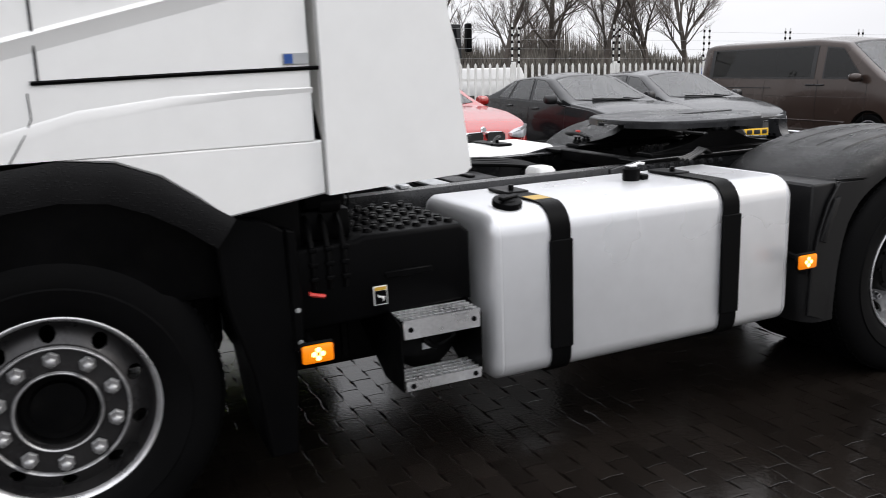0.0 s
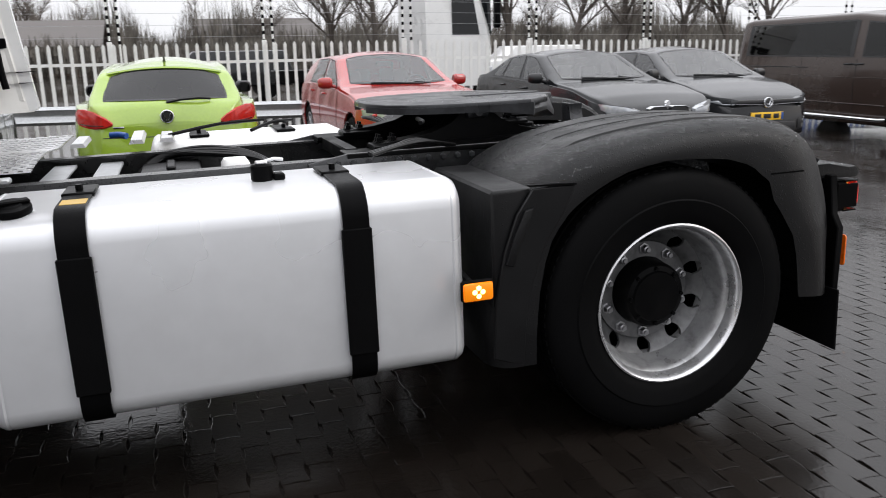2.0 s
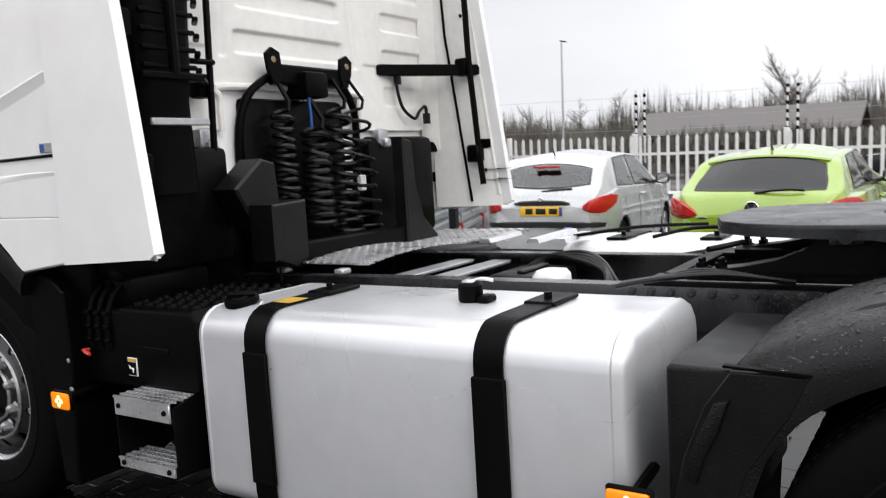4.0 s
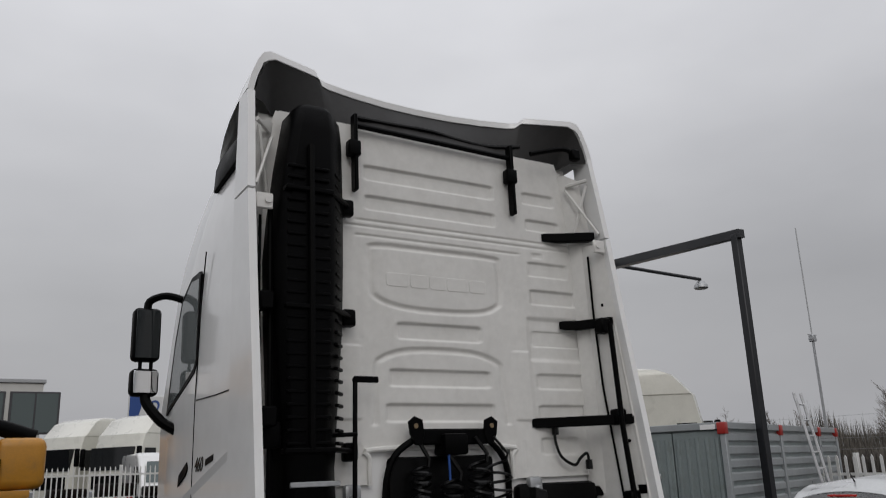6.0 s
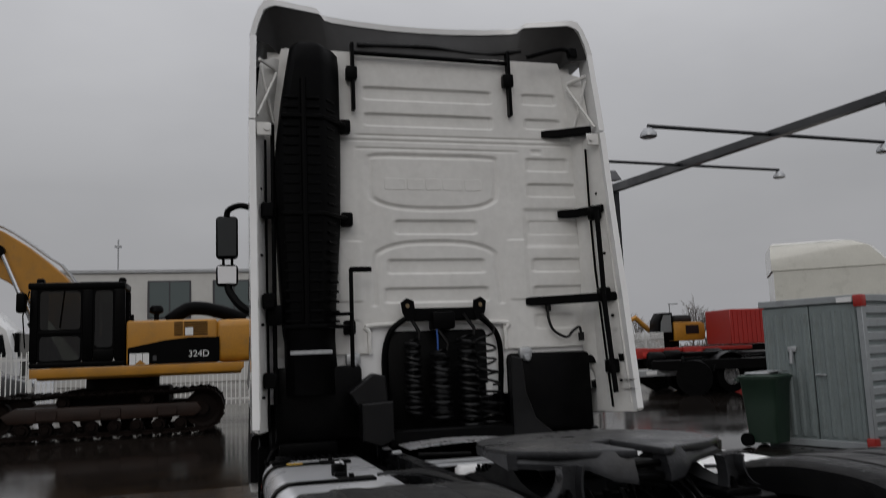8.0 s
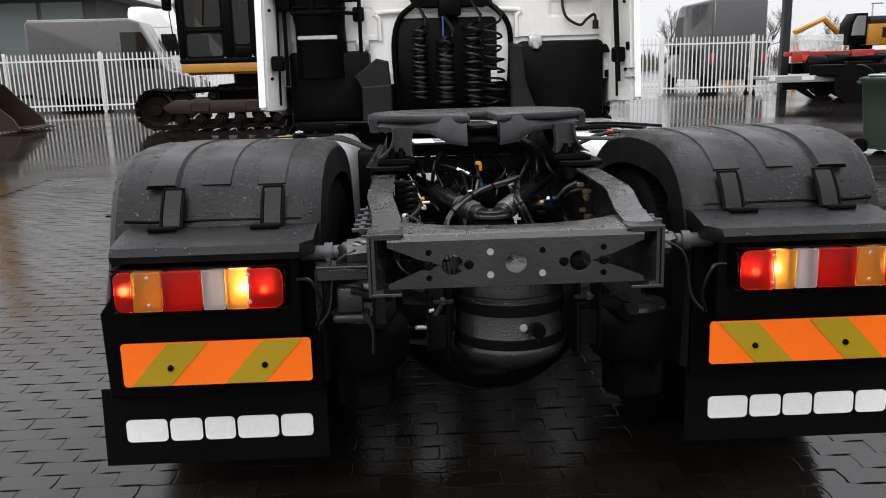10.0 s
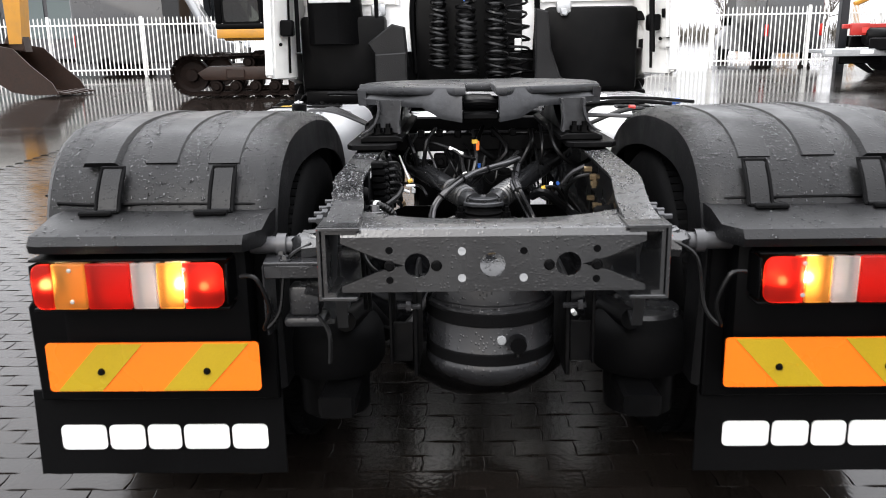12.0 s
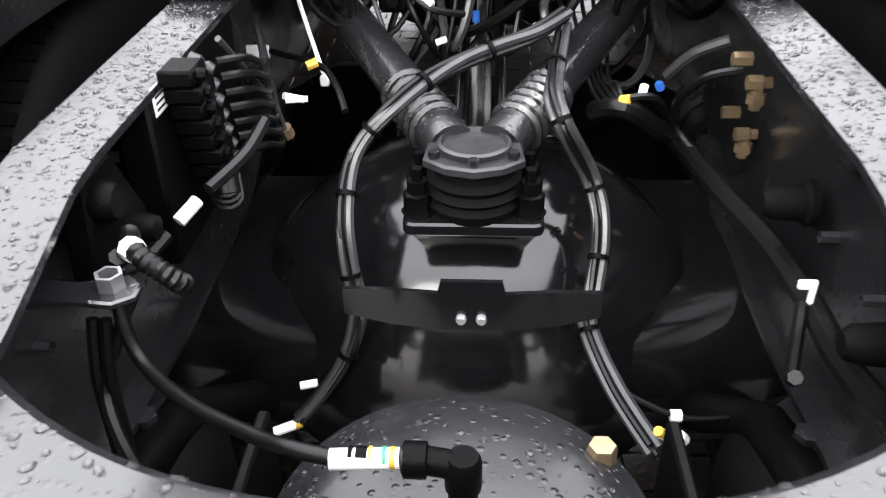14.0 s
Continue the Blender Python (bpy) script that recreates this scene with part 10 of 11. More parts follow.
# cab: sill, posts, roof and panes
bm = B()
box(bm, -1.45, 0.10, -1.25, -0.5, 1.445, 1.50, 0.01, 1)
cabx = part("operator_cab", bm, BLACKP, ex, "black operator cab with large windows")
for name, x0, x1, y0, y1, z0, z1 in (("sill", -1.62, 0.18, -1.40, -0.35, 1.445, 1.56), ("roof", -1.66, 0.18, -1.41, -0.34, 3.03, 3.17),
                                     ("post", -1.62, -1.47, -1.40, -1.30, 1.56, 3.03), ("post", -1.62, -1.47, -0.45, -0.35, 1.56, 3.03),
                                     ("post", -0.64, -0.44, -1.40, -1.30, 1.56, 3.03), ("post", -0.64, -0.44, -0.45, -0.35, 1.56, 3.03),
                                     ("post", -0.03, 0.18, -1.40, -1.30, 1.56, 3.03), ("post", -0.03, 0.18, -0.45, -0.35, 1.56, 3.03),
                                     ("waist_rail", -1.47, -0.64, -1.395, -1.32, 2.11, 2.18), ("rear_panel", -0.43, -0.04, -1.39, -1.33, 1.56, 1.80)):
    bm = B()
    box(bm, x0, x1, y0, y1, z0, z1, 0.03 if name != "waist_rail" else 0.012, 2)
    part(name, bm, BLACKP, cabx)
for x0, x1, z0, z1 in ((-1.47, -0.64, 2.18, 3.03), (-1.47, -0.64, 1.56, 2.11), (-0.44, -0.03, 1.80, 3.03)):
    bm = B()
    cx, cz, w, h = (x0 + x1) / 2, (z0 + z1) / 2, x1 - x0, z1 - z0
    prism(bm, [(px + cx, pz + cz) for px, pz in rounded(w, h, 0.02, 4)], 'y', -1.365, -1.36)
    part("cab_window", bm, GLASSX, cabx)
    # dark rim with rounded corners round the pane
    outer, inner = rounded(w, h, 0.02, 4), rounded(w - 0.07, h - 0.07, 0.075, 4)
    bm = B()
    loft(bm, [[(px + cx, y, pz + cz) for px, pz in ring] for ring, y in ((outer, -1.368), (outer, -1.378), (inner, -1.378), (inner, -1.368), (outer, -1.368))], caps=False)
    part("window_seal", bm, BLACKP, cabx)
bm = B()
box(bm, -1.605, -1.598, -1.3, -0.45, 1.6, 3.0)
part("cab_windscreen", bm, GLASSX, cabx)
bm = B()
tube(bm, [(-0.98, -1.385, 3.0), (-1.06, -1.40, 2.25)], 0.012, 6)
part("wiper", bm, BLACKP, cabx)
bm = B()
prism(bm, [(-0.75, 1.62), (-0.05, 1.62), (-0.05, 1.8), (-0.12, 2.75), (-0.28, 2.78), (-0.32, 2.05), (-0.75, 1.98)], 'y', -1.12, -0.62, 0.06, 2)
part("operator_seat", bm, SEAT, cabx)
bm = B()
tube(bm, [(0.75, -0.9, 2.33), (0.75, -0.9, 2.52)], 0.05, 10)
lathe(bm, [(0.0, 0.20), (0.10, 0.19), (0.145, 0.14), (0.15, 0.06), (0.12, 0.03), (0.05, 0.0), (0.0, 0.0)], 16, at(0.75, -0.9, 2.50))
part("air_intake", bm, BLACKP, ex)
bm = B()
tube(bm, [(0.26, -1.2, 2.33), (0.25, -1.2, 2.75)], 0.014, 6)
tube(bm, [(0.29, -1.15, 2.33), (0.29, -1.15, 2.50)], 0.035, 8)
part("aerial", bm, BLACKP, ex)
bm = B()
tube(bm, [(1.0, -0.8, 2.36), (1.2, -0.85, 2.50), (1.45, -0.85, 2.62), (1.9, -0.85, 2.58), (2.6, -0.85, 2.36)], 0.15, 12, 4)
part("exhaust_pipe", bm, BLACKP, ex)
# boom in two bends with its rams, dipper and bucket
bm = B()
for y0, y1 in ((-0.05, 0.45),):
    rings = []
    for xt, zt, xb, zb in ((-0.35, 1.95, -0.75, 1.45), (-1.20, 3.41, -1.70, 2.70), (-1.61, 3.79, -2.02, 3.06), (-2.01, 4.12, -2.35, 3.32), (-2.49, 4.44, -2.60, 3.46), (-3.0, 4.62, -2.95, 3.66), (-3.8, 4.78, -3.8, 4.02), (-5.4, 4.75, -5.4, 4.2), (-6.7, 4.3, -6.6, 3.85)):
        rings.append([(xt, y0, zt), (xt, y1, zt), (xb, y1, zb), (xb, y0, zb)])
    loft(bm, rings)
bmesh.ops.bevel(bm, geom=list(bm.edges), offset=0.02, segments=1, affect='EDGES')
boom = part("boom", bm, CATY, ex, "bent yellow boom")
for y in (-0.12, 0.52):
    bm = B()
    tube(bm, [(-1.35, y, 1.45), (-1.85, y, 2.45)], 0.10, 10)
    ram = part("ram", bm, BLACKP, ex)
    bm = B()
    tube(bm, [(-1.85, y, 2.45), (-2.45, y, 3.9)], 0.05, 8)
    part("ram_rod", bm, CHROME, ram)
    bm = B()
    lathe(bm, [(0.0, 0.05), (0.13, 0.05), (0.13, -0.05), (0.0, -0.05)], 16, at(-2.54, y, 3.99) @ AY)
    part("pin_boss", bm, BLACKP, ram)
for k in range(3):
    bm = B()
    y = 0.08 + 0.11 * k
    tube(bm, [(-0.30, y, 2.0), (-1.16, y, 3.50), (-1.60, y, 3.89), (-2.02, y, 4.22), (-2.50, y, 4.54), (-3.0, y, 4.72), (-3.8, y, 4.86), (-5.2, y, 4.84)], 0.03, 7, 3)
    part("boom_pipe", bm, GALV if k != 1 else BLACKP, boom)
bm = B()
rings = []
for x, z, h in ((-6.9, 4.6, 0.35), (-6.6, 3.8, 0.45), (-6.7, 2.4, 0.35), (-6.75, 1.2, 0.25)):
    rings.append([(x - h * 0.6, 0.0, z), (x - h * 0.6, 0.4, z), (x + h * 0.6, 0.4, z), (x + h * 0.6, 0.0, z)])
loft(bm, rings)
part("dipper", bm, CATY, ex)
back = [(-5.62, 0.06), (-6.2, 0.04), (-6.7, 0.12), (-7.05, 0.36), (-7.22, 0.68), (-7.15, 1.0), (-6.95, 1.18)]
bm = B()
loft(bm, [[(x, -0.5, z), (x, 0.9, z), (x + 0.03, 0.9, z + 0.035), (x + 0.03, -0.5, z + 0.035)] for x, z in back])
buck = part("bucket", bm, RUST, ex, "rusty digging bucket resting on the ground")
bm = B()
prism(bm, back + [(-6.55, 1.10), (-6.2, 0.72), (-5.75, 0.32)], 'y', -0.02, 0.02, 0.006, 1)
repeat("side_plate", bm, RUST, buck, [at(0, -0.52, 0), at(0, 0.92, 0)])
bm = B()
prism(bm, [(-5.72, 0.03), (-5.40, 0.05), (-5.40, 0.08), (-5.72, 0.13)], 'y', -0.06, 0.06, 0.008, 1)
repeat("tooth", bm, RUST, buck, [at(0, -0.40 + 0.30 * k, 0) for k in range(5)])
bm = B()
prism(bm, [(-7.1, 1.10), (-6.9, 1.50), (-6.6, 1.50), (-6.55, 1.02)], 'y', 0.02, 0.38, 0.02, 1)
part("bucket_lug", bm, RUST, buck)
bm = B()
tube(bm, [(-1.68, -1.45, 1.85), (-1.72, -1.5, 2.5), (-1.62, -1.45, 3.0)], 0.015, 6)
part("mirror_bar", bm, BLACKP, ex)
bm = B()
box(bm, -1.80, -1.64, -1.75, -1.5, 2.55, 2.95, 0.04, 2)
part("cab_mirror", bm, BLACKP, ex)
for x in (0.02, -1.55):
    bm = B()
    box(bm, x, x + 0.14, -1.2, -1.0, 3.17, 3.28, 0.03, 1)
    part("work_lamp", bm, BLACKP, ex)

# ---- white office building and its annex ----
PLASTER = mat("off_white_cladding", (0.60, 0.59, 0.56), 0.6, vary=0.06, patch=0.5, dirt=(0.42, 0.41, 0.38), dirt_amount=0.3)
ROOFD = mat("dark_roof_edge", (0.06, 0.06, 0.065), 0.6, vary=0.2)
BG = ground_height(0, 45)
office = thing("office_building", "long white two-storey office building with dark windows", "building", pose(-10.8, 48, BG))
bm = B()
box(bm, 0.0, 12.6, 0.0, 12.0, 0.0, 6.35, 0.03, 1)
part("wall", bm, PLASTER, office)
bm = B()
box(bm, -0.1, 12.7, -0.1, 12.1, 6.35, 6.55, 0.02, 1)
part("roof", bm, GALV, office)
for k in range(4):
    x = 1.35 + 3.6 * k - (1.0 if k == 3 else 0.0)
    bm = B()
    box(bm, x - 0.1, x + 2.3, -0.06, 0.05, 3.7, 5.9, 0.02, 1)
    w = part("window", bm, ROOFD, office)
    for i in range(2):
        bm = B()
        box(bm, x + 0.02 + 1.13 * i, x + 1.07 + 1.13 * i, -0.075, -0.062, 3.8, 5.8, 0.01, 1)
        part("pane", bm, GLASSW, w)
bm = B()
tube(bm, [(3.0, 2, 6.5), (3.0, 2, 8.6)], 0.05, 6)
box(bm, 2.8, 3.2, 1.9, 2.1, 8.1, 8.25, 0.02, 1)
part("roof_aerial", bm, GALV, office)
annex = thing("office_annex", "dark-glazed office annex with a flat canopy roof", "building", pose(-15.5, 40, BG))
bm = B()
box(bm, -14.0, 0.0, 0.0, 8.0, 0.0, 4.6, 0.03, 1)
part("wall", bm, ROOFD, annex)
bm = B()
box(bm, -14.5, 1.2, -1.2, 8.5, 4.6, 4.85, 0.03, 1)
part("canopy", bm, PLASTER, annex)
bm = B()
box(bm, -14.0, 0.2, 0.2, 7.0, 4.85, 6.4, 0.03, 1)
part("upper_wall", bm, PLASTER, annex)
for k in range(6):
    bm = B()
    box(bm, -13.6 + 2.2 * k, -11.6 + 2.2 * k, -0.06, -0.02, 1.0, 4.4, 0.01, 1)
    part("pane", bm, GLASSW, annex)


# ---- other lorries and vans, kept plain: they stand far off behind the fences ----
def lorry_cab(m, label, material, w=2.5, h=3.6, d=2.2, roof=True):
    """A forward-control lorry cab on its wheels, nose to -y."""
    t = thing("parked_lorry", label, "truck", m, "lorries parked round the yard")
    bm = B()
    rings = []
    for z, f, b, ww in ((0.55, 0.0, d, w / 2), (1.5, -0.02, d, w / 2), (1.9, 0.05, d, w / 2), (2.7, 0.28, d, w / 2 - 0.04), (h - 0.8, 0.40, d, w / 2 - 0.05), (h - 0.78, 0.45, d + 0.04, w / 2 - 0.03), (h - 0.22, 0.95, d + 0.04, w / 2 - 0.08), (h - 0.06, 1.35, d + 0.02, w / 2 - 0.16), (h, 1.7, d - 0.06, w / 2 - 0.3)):
        rings.append([(-ww, f + 0.12, z), (-ww * 0.85, f, z), (ww * 0.85, f, z), (ww, f + 0.12, z), (ww, b, z), (-ww, b, z)])
    loft(bm, rings)
    part("cab", bm, material, t)
    bm = B()
    prism(bm, [(-w / 2 + 0.2, 1.75), (w / 2 - 0.2, 1.75), (w / 2 - 0.26, 2.6), (-w / 2 + 0.26, 2.6)], 'y', -0.03, 0.4)
    part("windscreen", bm, GLASSR, t)
    for s in (-1, 1):
        bm = B()
        prism(bm, [(0.35, 1.75), (1.05, 1.75), (1.05, 2.55), (0.50, 2.55)], 'x', *sorted((s * (w / 2 - 0.06), s * (w / 2 + 0.006))))
        part("side_window", bm, GLASSR, t)
        bm = B()
        box(bm, *sorted((s * (w / 2 + 0.1), s * (w / 2 + 0.28))), -0.1, 0.05, 1.9, 2.6, 0.03, 1)
        part("mirror", bm, BLACKP, t)
        bm = B()
        lathe(bm, [(0.3, 0.02), (0.5, 0.0), (0.5, -0.3), (0.3, -0.3)], 24, at(s * (w / 2 - 0.05), 0.9, 0.5) @ (AX if s > 0 else AXN), close=True)
        wl_ = part("wheel", bm, RUBBER, t)
        bm = B()
        lathe(bm, [(0.3, -0.02), (0.2, -0.06), (0.0, -0.04)], 20, at(s * (w / 2 - 0.05), 0.9, 0.5) @ (AX if s > 0 else AXN))
        part("rim", bm, RIM, wl_)
        bm = B()
        box(bm, *sorted((s * 0.75, s * 1.1)), -0.05, 0.05, 0.75, 1.0, 0.03, 1)
        part("headlamp", bm, HEADL, t)
    bm = B()
    box(bm, -0.9, 0.9, -0.04, 0.05, 1.05, 1.6, 0.02, 1)
    box(bm, -w / 2 + 0.05, w / 2 - 0.05, -0.08, 0.05, 0.4, 0.72, 0.04, 1)
    part("grille", bm, BLACKP, t)
    bm = B()
    box(bm, -0.45, 0.45, d, d + 3.5, 0.7, 1.0, 0.02, 1)
    for s in (-1, 1):
        lathe(bm, [(0.0, 0.0), (0.5, 0.0), (0.5, -0.5), (0.0, -0.5)], 24, at(s * 1.2, d + 2.3, 0.5) @ (AX if s > 0 else AXN))
    part("chassis", bm, STEELD, t)
    return t


CREAM = paint("cream_white_lorry_paint", (0.66, 0.65, 0.58), 0.3)
LWHITE = paint("white_lorry_paint", (0.72, 0.72, 0.71), 0.3)
lorry_cab(pose(16.6, -4.55, 0.0, 0, 0, 0), "white lorry cab standing beyond the side fence", LWHITE, h=3.9, d=1.7)
lorry_cab(pose(16.75, 17.1, ground_height(11, 17), 0, 0, 57), "cream lorry cab standing behind the storage container", CREAM, h=4.15, d=3.5)
lorry_cab(pose(-8.7, 31.9, ground_height(0, 30), 0, 0, 90), "white lorry cab standing behind the front fence", LWHITE, h=3.6)
lorry_cab(pose(3.1, 34.2, ground_height(0, 34), 0, 0, -55), "cream lorry cab in the row beyond the front fence", CREAM, h=3.9)
lorry_cab(pose(1.3, 37.0, ground_height(0, 37), 0, 0, -55), "cream lorry cab in the row beyond the front fence", CREAM, h=3.9)


def panel_van(m, label, material, h=2.5, L=5.4, dark_side=True):
    t = thing("panel_van", label, "van", m, "vans behind the fence")
    bm = B()
    outline = [(-L / 2, 0.35), (L / 2 - 0.1, 0.35), (L / 2, 0.55), (L / 2 - 0.02, 0.95), (L / 2 - 0.95, 1.25), (L / 2 - 1.75, h - 0.12), (L / 2 - 2.1, h), (-L / 2 + 0.1, h), (-L / 2, h - 0.15)]
    prism(bm, outline, 'x', -0.97, 0.97, 0.09, 3)
    part("body", bm, material, t)
    for s in (-1, 1):
        bm = B()
        prism(bm, [(L / 2 - 1.1, 1.3), (L / 2 - 1.7, h - 0.45), (L / 2 - 2.4, h - 0.45), (L / 2 - 2.4, 1.3)], 'x', *sorted((s * 0.96, s * 0.976)))
        part("side_window", bm, GLASSR, t)
        for y in (L / 2 - 0.9, -L / 2 + 1.0):
            bm = B()
            lathe(bm, [(0.0, 0.02), (0.2, 0.02), (0.22, 0.0), (0.34, 0.0), (0.34, -0.2), (0.0, -0.2)], 20, at(s * 0.96, y, 0.34) @ (AX if s > 0 else AXN))
            w = part("wheel", bm, RUBBER, t)
        bm = B()
        box(bm, *sorted((s * 0.55, s * 0.85)), L / 2 - 0.35, L / 2 + 0.012, 0.75, 0.95, 0.03, 1)
        part("headlamp", bm, HEADL, t)
        bm = B()
        box(bm, *sorted((s * 0.85, s * 0.975)), -L / 2 - 0.012, -L / 2 + 0.06, 0.9, 1.3, 0.02, 1)
        part("tail_lamp", bm, TAILR, t)
        bm = B()
        box(bm, *sorted((s * 1.0, s * 1.16)), L / 2 - 1.55, L / 2 - 1.4, 1.3, 1.6, 0.03, 1)
        part("mirror", bm, BLACKP, t)
    bm = B()
    prism(bm, [(-0.8, 1.32), (0.8, 1.32), (0.72, h - 0.3), (-0.72, h - 0.3)], 'y', -0.01, 0.01)
    bmesh.ops.transform(bm, matrix=at(0, L / 2 - 1.02, 0) @ Matrix.Shear('XZ', 4, (0.0, 0.0)) @ at(0, 0, 0), verts=bm.verts)
    for v in bm.verts:
        v.co.y -= (v.co.z - 1.28) * 0.72 - 0.05
    part("windscreen", bm, GLASSW, t)
    return t


DGREY = paint("dark_grey_van_paint", (0.05, 0.052, 0.055), 0.3, 0.2)
BLKV = paint("black_van_paint", (0.012, 0.012, 0.013), 0.25)
panel_van(pose(-10.3, 27.5, ground_height(0, 27), 0, 0, -85), "dark grey panel van behind the front fence", DGREY, 2.95)
panel_van(pose(11.30, 30.0, ground_height(0, 27), 0, 0, 0), "black high-roof van behind the front fence", BLKV, 3.15, 5.6)
panel_van(pose(4.2, 30.4, ground_height(0, 29), 0, 0, 178), "white van in the row beyond the front fence", LWHITE, 2.3)
panel_van(pose(6.6, 30.0, ground_height(0, 29), 0, 0, 178), "white van in the row beyond the front fence", LWHITE, 2.2)

# blue and white board on a pole
BOARDB = mat("blue_sign_paint", (0.03, 0.08, 0.28), 0.4, vary=0.05)
sg = thing("yard_sign", "blue and white numbered yard sign on a pole", "sign", pose(6.6, 44, ground_height(0, 44), 0, 0, 8))
bm = B()
box(bm, -1.2, 1.2, 0.0, 0.25, 4.1, 5.4, 0.03, 1)
part("board", bm, LWHITE, sg)
bm = B()
prism(bm, [(-1.2, 4.1), (-0.8, 4.1), (-0.45, 5.4), (-1.2, 5.4)], 'y', -0.012, -0.004)
part("board_field", bm, BOARDB, sg)
cu = bpy.data.curves.new("numeral", 'FONT')
cu.body, cu.size, cu.extrude = "2", 1.15, 0.004
cu.materials.append(BOARDB)
nu = new("numeral", cu)
nu.parent = sg
nu.matrix_basis = pose(-0.15, -0.02, 4.38, 90)
bm = B()
tube(bm, [(0.0, 0.12, 0), (0.0, 0.12, 4.15)], 0.09, 8)
part("pole", bm, GALV, sg)

cu = bpy.data.curves.new("small_numeral", 'FONT')
cu.body, cu.size, cu.extrude = "4", 0.5, 0.004
cu.materials.append(BOARDB)
nu = new("small_numeral", cu)
nu.parent = sg
nu.matrix_basis = pose(0.55, -0.02, 4.85, 90)

# dark low-loader standing behind the front fence
ll = thing("low_loader_trailer", "dark low-loader trailer behind the front fence", "trailer", pose(0.2, 26.4, ground_height(0, 26)))
bm = B()
box(bm, -0.4, 5.6, 0.0, 2.2, 0.55, 0.95, 0.03, 1)
part("bed", bm, STEELD, ll)
for k in range(5):
    bm = B()
    lathe(bm, [(0.0, 0.02), (0.16, 0.02), (0.2, 0.0), (0.38, 0.0), (0.38, -0.25), (0.0, -0.25)], 20, at(0.3 + 1.15 * k, -0.02, 0.38) @ AYN)
    part("wheel", bm, RUBBER, ll)
for k in range(4):
    bm = B()
    box(bm, 0.1 + 1.4 * k, 1.1 + 1.4 * k, 0.4, 1.8, 0.955, 1.25 + 0.12 * (k % 2), 0.05, 2)
    part("load_crate", bm, TRACK, ll)
# red and white barrier boards behind the front fence
hb = thing("hazard_board", "red and white striped barrier board behind the fence", "barrier", pose(0.55, 25.8, ground_height(0, 26)))
bm = B()
box(bm, 0.0, 1.9, 0.0, 0.05, 0.62, 1.0, 0.01, 1)
part("board", bm, WHITEP, hb)
for k in range(5):
    bm = B()
    prism(bm, [(0.05 + 0.38 * k, 0.64), (0.22 + 0.38 * k, 0.64), (0.34 + 0.38 * k, 0.98), (0.17 + 0.38 * k, 0.98)], 'y', -0.006, -0.001)
    part("stripe", bm, REDC2, hb)
for x in (0.2, 1.65):
    bm = B()
    box(bm, x, x + 0.06, 0.055, 0.11, 0.0, 1.0, 0.005, 1)
    part("foot", bm, STEELD, hb)

# ---- trailer chassis, red units and machines by the far lane ----
tc = thing("flat_trailer", "low grey flat-deck trailer with red lamp boxes", "trailer", pose(9.45, 20.5, ground_height(9.5, 20.5), 0, 0, -2))
bm = B()
box(bm, 0.0, 3.3, 0.0, 1.0, 0.58, 0.68, 0.015, 1)
box(bm, 0.0, 3.3, -0.012, 0.03, 0.50, 0.685, 0.012, 1)
part("deck", bm, GALV, tc)
for x, w in ((0.06, 0.16), (0.95, 0.34), (2.0, 0.5)):
    bm = B()
    box(bm, x, x + w, -0.022, -0.014, 0.56, 0.66, 0.002, 1)
    part("deck_marker", bm, WHITEP, tc)
bm = B()
box(bm, 0.5, 1.6, 0.15, 0.3, 0.30, 0.575, 0.02, 1)
prism(bm, [(0.9, 0.30), (1.3, 0.06), (1.5, 0.06), (1.2, 0.30)], 'y', 0.2, 0.28, 0.01, 1)
part("lift_arm", bm, STEELD, tc)
bm = B()
box(bm, 0.9, 5.2, 1.05, 1.2, 1.20, 1.32, 0.015, 1)
rb = part("red_cross_beam", bm, REDC2, tc)
for x, w in ((1.05, 0.5), (2.75, 0.62)):
    bm = B()
    box(bm, x, x + w, 0.92, 1.045, 1.02, 1.34, 0.03, 2)
    lb = part("lamp_box", bm, REDC2, tc)
    bm = B()
    box(bm, x + w - 0.22, x + w - 0.06, 0.905, 0.918, 1.08, 1.22, 0.005, 1)
    part("lamp_lens", bm, REDP, lb)
for x, z, r in ((1.75, 0.98, 0.24), (2.35, 1.05, 0.20), (3.75, 1.0, 0.26)):
    bm = B()
    lathe(bm, [(0.0, 0.3), (r * 0.8, 0.3), (r, 0.22), (r, -0.22), (r * 0.8, -0.3), (0.0, -0.3)], 18, at(x, 1.0, z) @ AX)
    part("air_can", bm, STEELD, tc)
bm = B()
box(bm, 1.2, 5.2, 1.25, 1.4, 0.70, 1.0, 0.02, 1)
box(bm, 1.2, 5.2, 2.1, 2.25, 0.70, 1.0, 0.02, 1)
box(bm, 1.5, 1.7, 1.4, 2.1, 0.75, 0.95, 0.02, 1)
part("frame", bm, STEELD, tc)
bm = B()
box(bm, 3.35, 3.75, 0.75, 0.9, 0.80, 0.98, 0.03, 2)
part("marker_lamp", bm, ORANGEP, tc)
for x, yy, q in ((2.65, 0.95, AYN), (2.65, 2.55, AY), (3.75, 0.95, AYN), (3.75, 2.55, AY)):
    bm = B()
    lathe(bm, [(0.0, 0.02), (0.2, 0.02), (0.24, 0.0), (0.42, 0.0), (0.42, -0.26), (0.0, -0.26)], 22, at(x, yy, 0.42) @ q)
    part("wheel", bm, RUBBER, tc)

